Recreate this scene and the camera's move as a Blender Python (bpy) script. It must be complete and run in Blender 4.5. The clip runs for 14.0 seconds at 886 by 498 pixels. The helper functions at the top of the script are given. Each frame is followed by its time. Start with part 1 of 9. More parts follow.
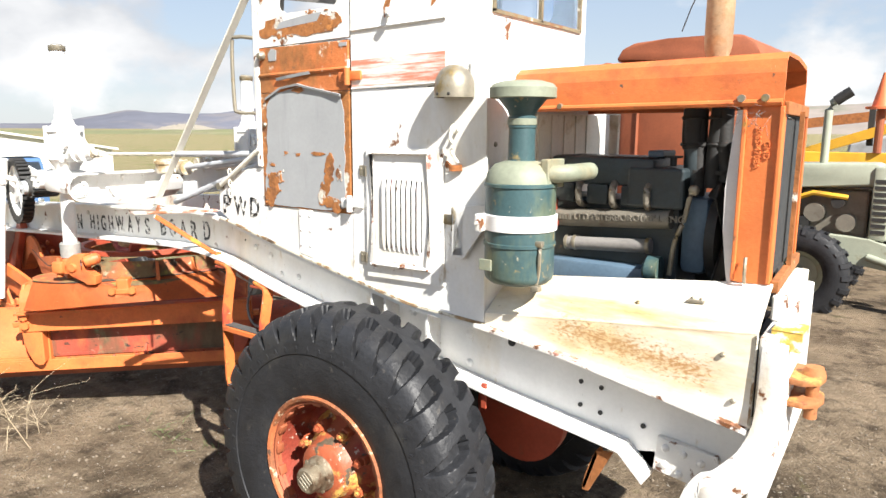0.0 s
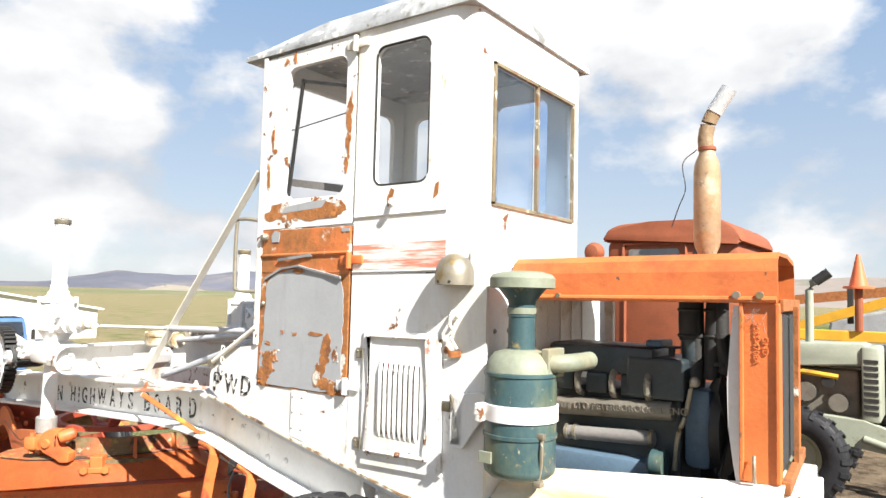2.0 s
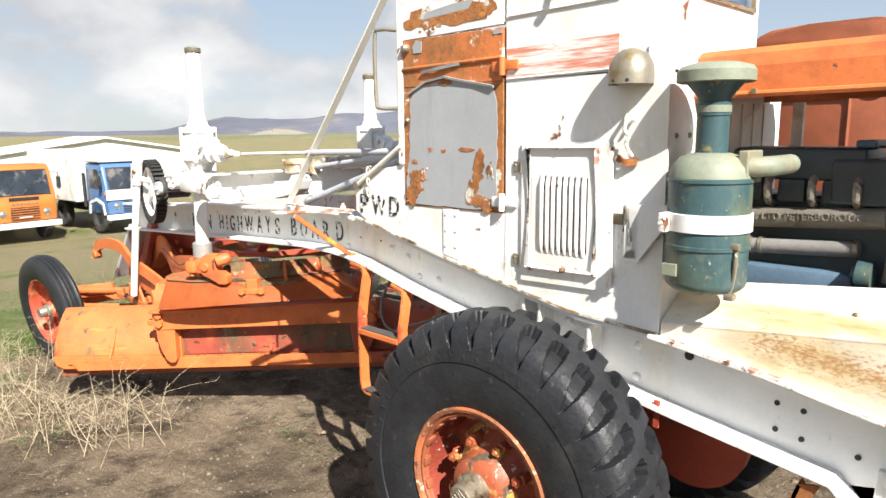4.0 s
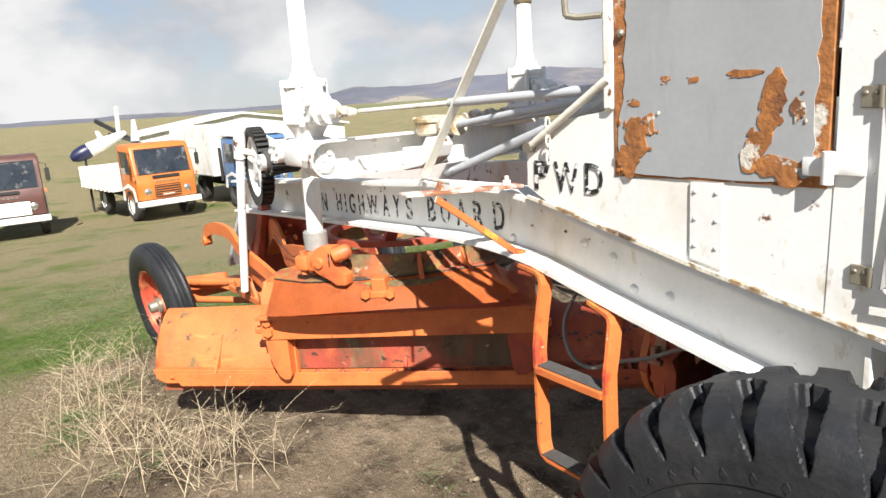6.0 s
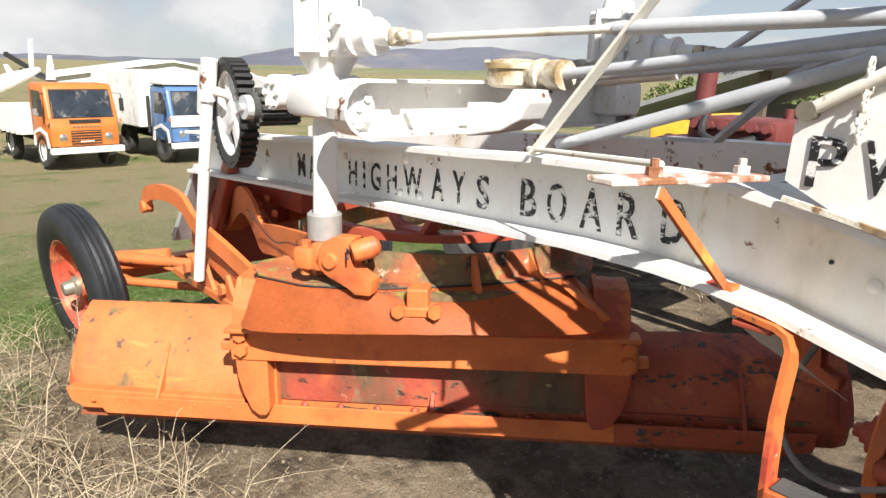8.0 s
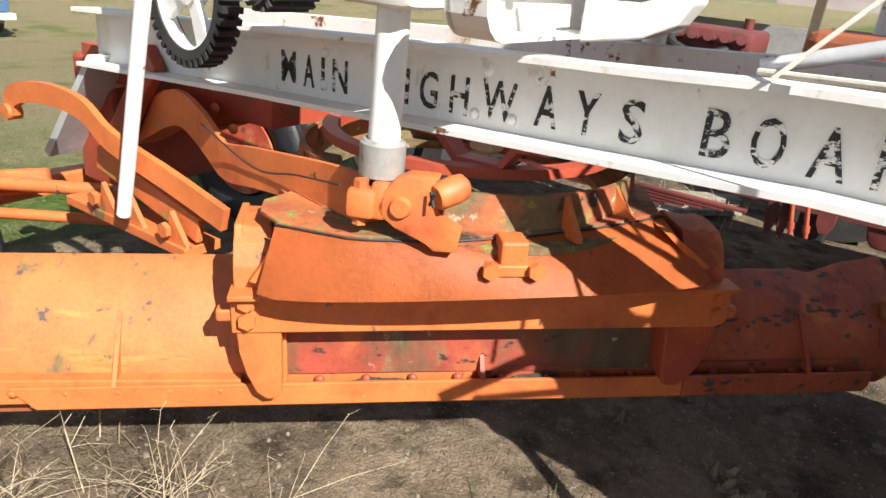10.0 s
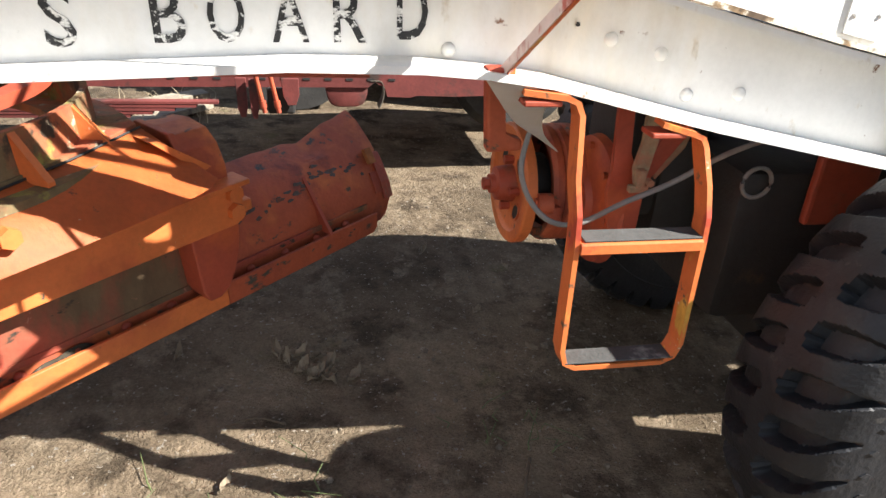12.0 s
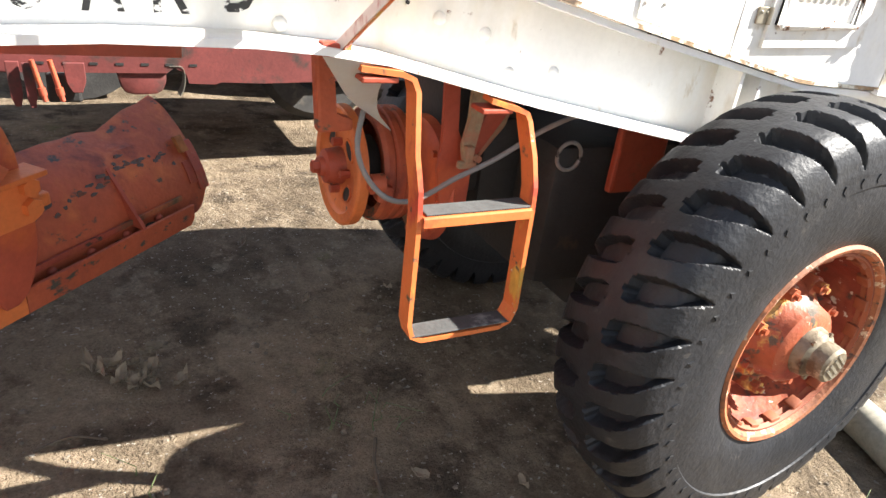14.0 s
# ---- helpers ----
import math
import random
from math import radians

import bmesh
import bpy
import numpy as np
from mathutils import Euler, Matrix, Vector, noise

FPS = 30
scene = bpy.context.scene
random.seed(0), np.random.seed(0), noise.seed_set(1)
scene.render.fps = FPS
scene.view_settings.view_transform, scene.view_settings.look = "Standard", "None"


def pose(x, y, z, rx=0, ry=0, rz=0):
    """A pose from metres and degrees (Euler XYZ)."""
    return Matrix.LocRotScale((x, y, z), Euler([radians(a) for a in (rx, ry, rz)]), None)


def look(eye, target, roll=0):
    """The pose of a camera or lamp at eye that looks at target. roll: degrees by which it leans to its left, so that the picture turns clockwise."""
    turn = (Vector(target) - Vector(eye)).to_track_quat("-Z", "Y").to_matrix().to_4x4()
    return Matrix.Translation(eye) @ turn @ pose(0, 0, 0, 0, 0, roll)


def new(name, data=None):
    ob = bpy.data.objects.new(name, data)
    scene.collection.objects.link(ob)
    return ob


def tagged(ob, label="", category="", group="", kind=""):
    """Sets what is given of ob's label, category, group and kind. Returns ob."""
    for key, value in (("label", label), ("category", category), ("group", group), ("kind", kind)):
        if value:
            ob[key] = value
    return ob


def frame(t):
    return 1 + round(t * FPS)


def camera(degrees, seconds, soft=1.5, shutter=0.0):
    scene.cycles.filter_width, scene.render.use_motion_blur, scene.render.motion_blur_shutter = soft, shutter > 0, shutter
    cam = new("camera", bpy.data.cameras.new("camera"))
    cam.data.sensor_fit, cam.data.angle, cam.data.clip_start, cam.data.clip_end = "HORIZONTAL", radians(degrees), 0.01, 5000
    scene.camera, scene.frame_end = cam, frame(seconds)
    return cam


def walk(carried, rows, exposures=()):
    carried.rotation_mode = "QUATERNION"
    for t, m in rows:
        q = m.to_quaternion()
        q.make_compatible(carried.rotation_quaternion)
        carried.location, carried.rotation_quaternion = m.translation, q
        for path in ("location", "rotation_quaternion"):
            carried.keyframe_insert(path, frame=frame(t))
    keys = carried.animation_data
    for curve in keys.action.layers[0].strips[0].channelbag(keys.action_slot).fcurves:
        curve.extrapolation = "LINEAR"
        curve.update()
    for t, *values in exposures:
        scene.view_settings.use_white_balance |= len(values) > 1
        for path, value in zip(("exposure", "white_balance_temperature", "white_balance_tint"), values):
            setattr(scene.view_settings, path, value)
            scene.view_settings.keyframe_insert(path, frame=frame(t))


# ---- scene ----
cam = camera(65.8, 14.0)
PATH = [
    (0, (1.958, -2.123, 1.988), (0.77, -0.552, 1.641), 0.3),
    (0.5, (1.943, -2.133, 2.011), (0.747, -0.539, 1.842), 0.9),
    (1, (1.933, -2.136, 2.036), (0.753, -0.522, 2.007), 1.4),
    (1.5, (1.925, -2.148, 2.068), (0.755, -0.535, 2.236), 1.6),
    (2, (1.913, -2.151, 2.064), (0.737, -0.538, 2.196), 1.4),
    (2.5, (1.878, -2.159, 2.031), (0.666, -0.57, 1.947), 1.3),
    (3, (1.821, -2.206, 1.991), (0.477, -0.735, 1.82), 0.6),
    (3.2, (1.802, -2.211, 1.981), (0.437, -0.764, 1.77), 0.6),
    (5.3, (0.972, -1.729, 1.891), (-0.452, -0.388, 1.475), -2.9),
    (5.5, (0.849, -1.622, 1.876), (-0.629, -0.331, 1.489), -3.2),
    (6, (0.571, -1.518, 1.867), (-1.032, -0.404, 1.433), -3.9),
    (6.5, (0.227, -1.504, 1.804), (-1.283, -0.291, 1.304), -1.8),
    (7, (-0.059, -1.45, 1.777), (-1.435, -0.128, 1.178), -1.7),
    (7.5, (-0.339, -1.318, 1.744), (-1.788, -0.054, 1.192), -0.8),
    (8, (-0.555, -1.321, 1.746), (-2.013, -0.052, 1.236), 1.6),
    (8.2, (-0.652, -1.346, 1.753), (-2.069, -0.029, 1.247), 2.6),
    (10.3, (-1.597, -1.467, 1.646), (-2.444, 0.14, 0.81), 5.3),
    (10.5, (-1.627, -1.403, 1.622), (-2.358, 0.24, 0.747), 4.4),
    (11, (-1.651, -1.263, 1.609), (-2.082, 0.47, 0.709), 4.6),
    (11.5, (-1.62, -1.265, 1.607), (-1.618, 0.508, 0.682), 3.3),
    (12, (-1.58, -1.305, 1.614), (-1.215, 0.441, 0.709), 3.4),
    (12.5, (-1.522, -1.344, 1.62), (-0.838, 0.312, 0.731), 3.8),
    (13, (-1.492, -1.371, 1.619), (-0.661, 0.217, 0.731), 3.8),
    (13.5, (-1.551, -1.376, 1.603), (-0.666, 0.162, 0.681), 5.2),
    (14, (-1.657, -1.299, 1.58), (-0.77, 0.265, 0.703), 7.6),
]
walk(cam, [(t, look(eye, target, roll)) for t, eye, target, roll in PATH], [(0.0, 1.28), (3.2, 1.18), (5.3, 1.0), (8.2, 0.94), (10.3, 0.92), (11.5, 0.94), (12.3, 1.96), (14.0, 2.08)])

# ---- light ----
SUN = Vector((1.05, -0.46, 1.0)).normalized()
lamp = bpy.data.lights.new("sun", "SUN")
lamp.energy, lamp.angle, lamp.color = 5.7, radians(0.55), (1.0, 0.96, 0.895)
sun = new("sun", lamp)
sun.matrix_world = look((0, 0, 0), -SUN)

world = bpy.data.worlds.new("world")
scene.world = world
world.use_nodes = True
wn, wl = world.node_tree.nodes, world.node_tree.links
sky = wn.new("ShaderNodeTexSky")
sky.sky_type, sky.sun_disc = "NISHITA", False
sky.sun_elevation, sky.sun_rotation = math.asin(SUN.z), math.atan2(SUN.x, SUN.y)
sky.air_density, sky.dust_density = 1.0, 0.4
wco = wn.new("ShaderNodeTexCoord")
wmap = wn.new("ShaderNodeMapping")
wmap.inputs["Scale"].default_value = (1.0, 1.0, 1.7)
wmap.inputs["Location"].default_value = (0.35, 0.2, 0.1)
wl.new(wco.outputs["Generated"], wmap.inputs["Vector"])
wnz = wn.new("ShaderNodeTexNoise")
wnz.inputs["Scale"].default_value, wnz.inputs["Detail"].default_value, wnz.inputs["Roughness"].default_value = 2.3, 12, 0.56
wl.new(wmap.outputs["Vector"], wnz.inputs["Vector"])
wramp = wn.new("ShaderNodeValToRGB")
wramp.color_ramp.elements[0].position, wramp.color_ramp.elements[1].position = 0.462, 0.535
wclear = wn.new("ShaderNodeMapRange")
wclear.inputs["From Min"].default_value, wclear.inputs["From Max"].default_value = 0.42, 0.8
wclear.inputs["To Min"].default_value, wclear.inputs["To Max"].default_value = 0.02, -0.10
wsep = wn.new("ShaderNodeSeparateXYZ")
wl.new(wco.outputs["Generated"], wsep.inputs["Vector"])
wl.new(wsep.outputs["Z"], wclear.inputs["Value"])
wcover = wn.new("ShaderNodeMath")
wl.new(wnz.outputs["Fac"], wcover.inputs[0])
wl.new(wclear.outputs["Result"], wcover.inputs[1])
wl.new(wcover.outputs[0], wramp.inputs["Fac"])
wnz2 = wn.new("ShaderNodeTexNoise")
wnz2.inputs["Scale"].default_value, wnz2.inputs["Detail"].default_value = 4.5, 6
wl.new(wmap.outputs["Vector"], wnz2.inputs["Vector"])
wcl = wn.new("ShaderNodeValToRGB")
wcl.color_ramp.elements[0].position, wcl.color_ramp.elements[1].position = 0.38, 0.60
wcl.color_ramp.elements[0].color, wcl.color_ramp.elements[1].color = (9.4, 9.7, 10.3, 1), (15.0, 15.0, 15.0, 1)
wl.new(wnz2.outputs["Fac"], wcl.inputs["Fac"])
wmix = wn.new("ShaderNodeMix")
wmix.data_type = "RGBA"
wl.new(wramp.outputs["Color"], wmix.inputs[0])
wgain = wn.new("ShaderNodeVectorMath")
wgain.operation = "SCALE"
wgain.inputs["Scale"].default_value = 1.38
wl.new(sky.outputs["Color"], wgain.inputs[0])
whaze = wn.new("ShaderNodeValToRGB")
whaze.color_ramp.elements[0].position, whaze.color_ramp.elements[1].position = 0.0, 0.42
whaze.color_ramp.elements[0].color, whaze.color_ramp.elements[1].color = (10.6, 11.6, 12.8, 1), (5.2, 8.0, 12.2, 1)
wzen = whaze.color_ramp.elements.new(0.85)
wzen.color = (0.9, 1.9, 4.4, 1)
wl.new(wsep.outputs["Z"], whaze.inputs["Fac"])
wair = wn.new("ShaderNodeMix")
wair.data_type = "RGBA"
wair.inputs[0].default_value = 0.72
wl.new(wgain.outputs["Vector"], wair.inputs[6])
wl.new(whaze.outputs["Color"], wair.inputs[7])
wl.new(wair.outputs[2], wmix.inputs[6])
wl.new(wcl.outputs["Color"], wmix.inputs[7])
wbg = wn["Background"]
wbg.inputs["Strength"].default_value = 0.031
wl.new(wmix.outputs[2], wbg.inputs["Color"])


# ---- materials ----
def mat(name, base, rough=0.6, metal=0.0, var=0.12, scale=5.0, bump=0.15, layers=(), coords="Object", fine=60.0, spec=0.5, stretch=(1, 1, 1)):
    """A worn surface: base colour varied at two scales, and layers of (colour, noise scale, edge, softness, stretch) breaking through."""
    m = bpy.data.materials.new(name)
    m.use_nodes = True
    n, l = m.node_tree.nodes, m.node_tree.links
    b = n["Principled BSDF"]
    b.inputs["Roughness"].default_value, b.inputs["Metallic"].default_value = rough, metal
    b.inputs["Specular IOR Level"].default_value = spec
    co = n.new("ShaderNodeTexCoord")

    def noise_of(sc, st=(1, 1, 1), detail=5, off=0.0):
        mp = n.new("ShaderNodeMapping")
        mp.inputs["Scale"].default_value = st
        mp.inputs["Location"].default_value = (off, off * 1.7, off * 0.6)
        l.new(co.outputs[coords], mp.inputs["Vector"])
        nz = n.new("ShaderNodeTexNoise")
        nz.inputs["Scale"].default_value, nz.inputs["Detail"].default_value, nz.inputs["Roughness"].default_value = sc, detail, 0.62
        l.new(mp.outputs["Vector"], nz.inputs["Vector"])
        return nz.outputs["Fac"]

    def ramp(fac, p0, p1, c0, c1):
        r = n.new("ShaderNodeValToRGB")
        r.color_ramp.elements[0].position, r.color_ramp.elements[1].position = p0, p1
        r.color_ramp.elements[0].color, r.color_ramp.elements[1].color = (*c0, 1), (*c1, 1)
        l.new(fac, r.inputs["Fac"])
        return r.outputs["Color"]

    def calc(op, a, c, clamp=False):
        x = n.new("ShaderNodeMath")
        x.operation, x.use_clamp = op, clamp
        for k, v in enumerate((a, c)):
            if isinstance(v, (int, float)):
                x.inputs[k].default_value = v
            else:
                l.new(v, x.inputs[k])
        return x.outputs[0]

    def along(fac, p0, p1, width):
        """Keeps a stain near the line from p0 to p1 in the upright plane."""
        d = Vector((p1[0] - p0[0], 0, p1[1] - p0[1]))
        length = d.length
        d.normalize()
        dots = []
        for v, off in (((-d.z, 0, d.x), -(-d.z * p0[0] + d.x * p0[1])), (tuple(d), -(d.x * (p0[0] + p1[0]) / 2 + d.z * (p0[1] + p1[1]) / 2))):
            dp = n.new("ShaderNodeVectorMath")
            dp.operation = "DOT_PRODUCT"
            dp.inputs[1].default_value = v
            l.new(co.outputs[coords], dp.inputs[0])
            dots.append(calc("ABSOLUTE", calc("ADD", dp.outputs["Value"], off), 0.0))
        away = calc("MAXIMUM", calc("DIVIDE", dots[0], width), calc("DIVIDE", calc("SUBTRACT", dots[1], length / 2 - width), width))
        return calc("SUBTRACT", fac, calc("MULTIPLY", away, 0.16))

    dark = [c * (1 - var) for c in base]
    light = [min(1, c * (1 + var * 0.7)) for c in base]
    colour = ramp(noise_of(scale, stretch), 0.3, 0.7, dark, light)
    grain = noise_of(fine, stretch, 3, 3.1)
    mx = n.new("ShaderNodeMix")
    mx.data_type, mx.blend_type = "RGBA", "MULTIPLY"
    mx.inputs[0].default_value = min(1.0, var * 2.2)
    l.new(colour, mx.inputs[6])
    l.new(ramp(grain, 0.3, 0.6, (0.72, 0.72, 0.72), (1, 1, 1)), mx.inputs[7])
    colour = mx.outputs[2]
    height = grain
    for i, (c, sc, edge, soft, st, *run) in enumerate(layers):
        fac = noise_of(sc, st, 7, 7.3 + 4.7 * i)
        if run:
            fac = along(fac, *run)
        f = ramp(fac, edge, min(1.0, edge + soft), (0, 0, 0), (1, 1, 1))
        mx = n.new("ShaderNodeMix")
        mx.data_type = "RGBA"
        l.new(f, mx.inputs[0])
        l.new(colour, mx.inputs[6])
        tone = ramp(noise_of(sc * 6, st, 4, 1.9 + i), 0.3, 0.7, [v * 0.65 for v in c], [min(1, v * 1.15) for v in c])
        l.new(tone, mx.inputs[7])
        colour = mx.outputs[2]
    l.new(colour, b.inputs["Base Color"])
    if bump:
        bp = n.new("ShaderNodeBump")
        bp.inputs["Strength"].default_value, bp.inputs["Distance"].default_value = bump, 0.01
        l.new(height, bp.inputs["Height"])
        l.new(bp.outputs["Normal"], b.inputs["Normal"])
    return m


ONE = (1, 1, 1)
DOWN = (1, 1, 0.25)
RUST = (0.17, 0.066, 0.024)
GRIME = (0.10, 0.075, 0.05)
MOSS = (0.20, 0.17, 0.035)
WHITE = mat("white_paint", (0.745, 0.74, 0.72), 0.5, var=0.07, bump=0.07, layers=[((0.66, 0.58, 0.43), 2.2, 0.56, 0.25, (1, 1, 0.4)), ((0.58, 0.50, 0.38), 17, 0.62, 0.12, (1, 1, 0.5)), (RUST, 8, 0.665, 0.03, ONE), ((0.12, 0.09, 0.06), 48, 0.71, 0.03, ONE)])
WHITE_RUSTY = mat("white_paint_chipped", (0.74, 0.725, 0.69), 0.55, var=0.07, bump=0.15, layers=[((0.55, 0.42, 0.24), 4, 0.56, 0.18, (1, 1, 0.5)), (RUST, 13, 0.60, 0.04, ONE)])
WHITE_STAIN = mat("white_paint_rust_stained", (0.80, 0.77, 0.69), 0.5, var=0.06, bump=0.08, layers=[((0.70, 0.56, 0.33), 2.6, 0.42, 0.25, (0.6, 1, 1.6)), ((0.62, 0.42, 0.20), 5, 0.34, 0.30, (0.4, 1, 2.2), (0.72, 1.325), (1.50, 1.205), 0.11), ((0.46, 0.26, 0.11), 120, 0.38, 0.16, (0.5, 1, 1), (0.85, 1.305), (1.40, 1.235), 0.055), ((0.56, 0.36, 0.17), 6, 0.40, 0.25, (0.3, 1, 3.0), (0.70, 1.375), (1.45, 1.40), 0.035), (RUST, 30, 0.68, 0.05, ONE)])
WHITE_CHIP = mat("white_flaked_to_primer", (0.78, 0.75, 0.70), 0.6, var=0.1, bump=0.2, layers=[((0.52, 0.24, 0.18), 9, 0.58, 0.05, (1, 1, 2)), (RUST, 14, 0.56, 0.05, ONE), ((0.75, 0.72, 0.66), 22, 0.56, 0.04, ONE)])
LICHEN_WHITE = mat("white_with_lichen", (0.76, 0.74, 0.68), 0.6, var=0.1, bump=0.15, layers=[((0.55, 0.36, 0.07), 11, 0.46, 0.06, ONE), ((0.3, 0.2, 0.1), 25, 0.64, 0.05, ONE)])
CREAM = mat("cream_paint", (0.74, 0.71, 0.62), 0.55, var=0.1, bump=0.1, layers=[((0.45, 0.36, 0.2), 6, 0.58, 0.15, ONE), (RUST, 14, 0.67, 0.04, ONE)])
STEP_PAINT = mat("step_flaked_paint", (0.62, 0.52, 0.46), 0.7, var=0.2, bump=0.3, layers=[((0.46, 0.20, 0.14), 8, 0.50, 0.05, ONE), ((0.26, 0.11, 0.05), 15, 0.54, 0.05, ONE), ((0.74, 0.71, 0.65), 22, 0.58, 0.04, ONE)])
ORANGE = mat("orange_paint", (0.61, 0.163, 0.043), 0.55, var=0.18, bump=0.14, layers=[((0.47, 0.10, 0.035), 3.0, 0.52, 0.16, ONE), (MOSS, 9, 0.66, 0.1, ONE), (GRIME, 16, 0.66, 0.05, ONE), ((0.60, 0.44, 0.28), 24, 0.70, 0.03, ONE)])
ORANGE_MOSS = mat("orange_paint_lichen", (0.58, 0.150, 0.042), 0.6, var=0.18, bump=0.18, layers=[((0.46, 0.10, 0.035), 2.5, 0.56, 0.15, ONE), ((0.34, 0.19, 0.05), 5, 0.58, 0.06, (0.5, 0.5, 2.4)), ((0.30, 0.21, 0.05), 60, 0.64, 0.04, ONE), ((0.20, 0.13, 0.05), 7, 0.60, 0.06, (1, 1, 0.5)), (GRIME, 14, 0.62, 0.05, ONE)])
PINK_RED = mat("faded_red_strap", (0.46, 0.11, 0.09), 0.55, var=0.2, bump=0.12, layers=[((0.26, 0.04, 0.03), 8, 0.55, 0.1, ONE), ((0.6, 0.4, 0.32), 20, 0.64, 0.05, ONE)])
ORANGE_RED = mat("red_orange_paint", (0.40, 0.085, 0.035), 0.6, var=0.22, bump=0.2, layers=[((0.58, 0.16, 0.045), 3, 0.54, 0.15, ONE), ((0.24, 0.05, 0.03), 5, 0.54, 0.12, ONE), ((0.055, 0.055, 0.045), 8, 0.60, 0.05, (1, 1, 2)), (GRIME, 22, 0.64, 0.05, ONE)])
GRIMY_ORANGE = mat("mossy_grimy_orange", (0.46, 0.14, 0.045), 0.75, var=0.25, bump=0.3, layers=[((0.30, 0.070, 0.035), 2.6, 0.46, 0.15, ONE), ((0.17, 0.125, 0.06), 4, 0.44, 0.12, ONE), ((0.26, 0.24, 0.06), 12, 0.56, 0.08, ONE), ((0.05, 0.035, 0.022), 9, 0.57, 0.06, ONE), ((0.46, 0.38, 0.26), 16, 0.62, 0.05, ONE)])
WHEEL_RED = mat("flaked_wheel_red", (0.24, 0.040, 0.022), 0.6, var=0.25, bump=0.3, layers=[((0.36, 0.09, 0.04), 5, 0.52, 0.12, ONE), ((0.50, 0.38, 0.30), 11, 0.63, 0.04, ONE), ((0.10, 0.045, 0.03), 13, 0.58, 0.05, ONE), ((0.60, 0.50, 0.42), 26, 0.63, 0.03, ONE)])
RIM_RUST = mat("rim_orange_rusted", (0.40, 0.125, 0.045), 0.7, var=0.3, bump=0.3, layers=[((0.24, 0.085, 0.035), 9, 0.46, 0.08, ONE), ((0.55, 0.40, 0.26), 22, 0.60, 0.04, ONE), ((0.10, 0.05, 0.03), 17, 0.60, 0.05, ONE)])
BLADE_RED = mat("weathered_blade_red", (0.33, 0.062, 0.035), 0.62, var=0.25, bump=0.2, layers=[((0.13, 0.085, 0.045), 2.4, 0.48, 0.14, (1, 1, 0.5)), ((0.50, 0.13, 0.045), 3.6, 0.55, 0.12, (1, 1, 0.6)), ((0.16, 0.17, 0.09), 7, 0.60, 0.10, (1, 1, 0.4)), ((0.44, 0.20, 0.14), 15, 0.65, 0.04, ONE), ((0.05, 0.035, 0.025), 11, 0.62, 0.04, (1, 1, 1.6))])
CAKED_SOIL = mat("caked_mossy_soil", (0.050, 0.040, 0.026), 0.95, var=0.4, scale=25, bump=0.6, layers=[((0.085, 0.090, 0.03), 14, 0.52, 0.1, ONE), ((0.14, 0.11, 0.075), 30, 0.60, 0.06, ONE)])
FRONT_RED = mat("front_wheel_red", (0.46, 0.075, 0.04), 0.55, var=0.2, bump=0.15, layers=[((0.58, 0.20, 0.08), 5, 0.56, 0.1, ONE), ((0.14, 0.06, 0.035), 14, 0.6, 0.06, ONE)])
HUB_RED = mat("hub_red_orange", (0.36, 0.085, 0.035), 0.5, var=0.25, bump=0.25, layers=[((0.30, 0.035, 0.02), 7, 0.52, 0.12, ONE), ((0.60, 0.34, 0.09), 9, 0.54, 0.06, ONE), ((0.60, 0.50, 0.38), 22, 0.62, 0.04, ONE), (GRIME, 15, 0.58, 0.05, ONE)])
WEB_TAN = mat("grimy_tan_over_red", (0.36, 0.16, 0.10), 0.75, var=0.25, bump=0.2, layers=[((0.30, 0.24, 0.15), 7, 0.48, 0.12, ONE), ((0.10, 0.08, 0.05), 12, 0.58, 0.08, ONE)])
RED = mat("red_oxide_paint", (0.36, 0.065, 0.032), 0.55, var=0.2, bump=0.12, layers=[((0.12, 0.09, 0.05), 4, 0.58, 0.12, ONE), ((0.60, 0.13, 0.03), 3, 0.6, 0.2, ONE)])
STRUT = mat("strut_worn_paint", (0.60, 0.17, 0.03), 0.55, var=0.12, bump=0.1, layers=[((0.66, 0.46, 0.40), 8, 0.62, 0.06, (1, 1, 0.5)), ((0.36, 0.07, 0.04), 12, 0.6, 0.05, ONE)])
WORN_FACE = mat("strut_worn_to_white", (0.68, 0.56, 0.52), 0.6, var=0.12, bump=0.1, layers=[((0.45, 0.12, 0.09), 10, 0.52, 0.06, (1, 1, 0.5))])
BAND = mat("faded_red_band", (0.60, 0.22, 0.14), 0.6, var=0.15, bump=0.08, layers=[((0.80, 0.75, 0.70), 5, 0.45, 0.09, (0.4, 1, 5)), ((0.66, 0.15, 0.03), 5, 0.62, 0.1, ONE)])
PRIMER = mat("grey_primer", (0.33, 0.34, 0.35), 0.6, var=0.08, bump=0.05, layers=[((0.26, 0.27, 0.28), 3, 0.55, 0.3, (3, 3, 0.4))])
RUSTY = mat("bare_rust", (0.33, 0.12, 0.035), 0.85, var=0.35, scale=20, bump=0.35, layers=[((0.75, 0.7, 0.6), 12, 0.66, 0.05, ONE)])
BROWN_RUST = mat("rust_brown_paint", (0.27, 0.075, 0.030), 0.7, var=0.18, bump=0.1)
RUBBER = mat("tyre_rubber", (0.019, 0.020, 0.023), 0.5, var=0.3, scale=9, bump=0.25, layers=[((0.040, 0.039, 0.038), 5, 0.56, 0.2, ONE), ((0.012, 0.012, 0.013), 7, 0.56, 0.15, ONE), ((0.065, 0.06, 0.055), 26, 0.63, 0.1, ONE)], spec=0.35)
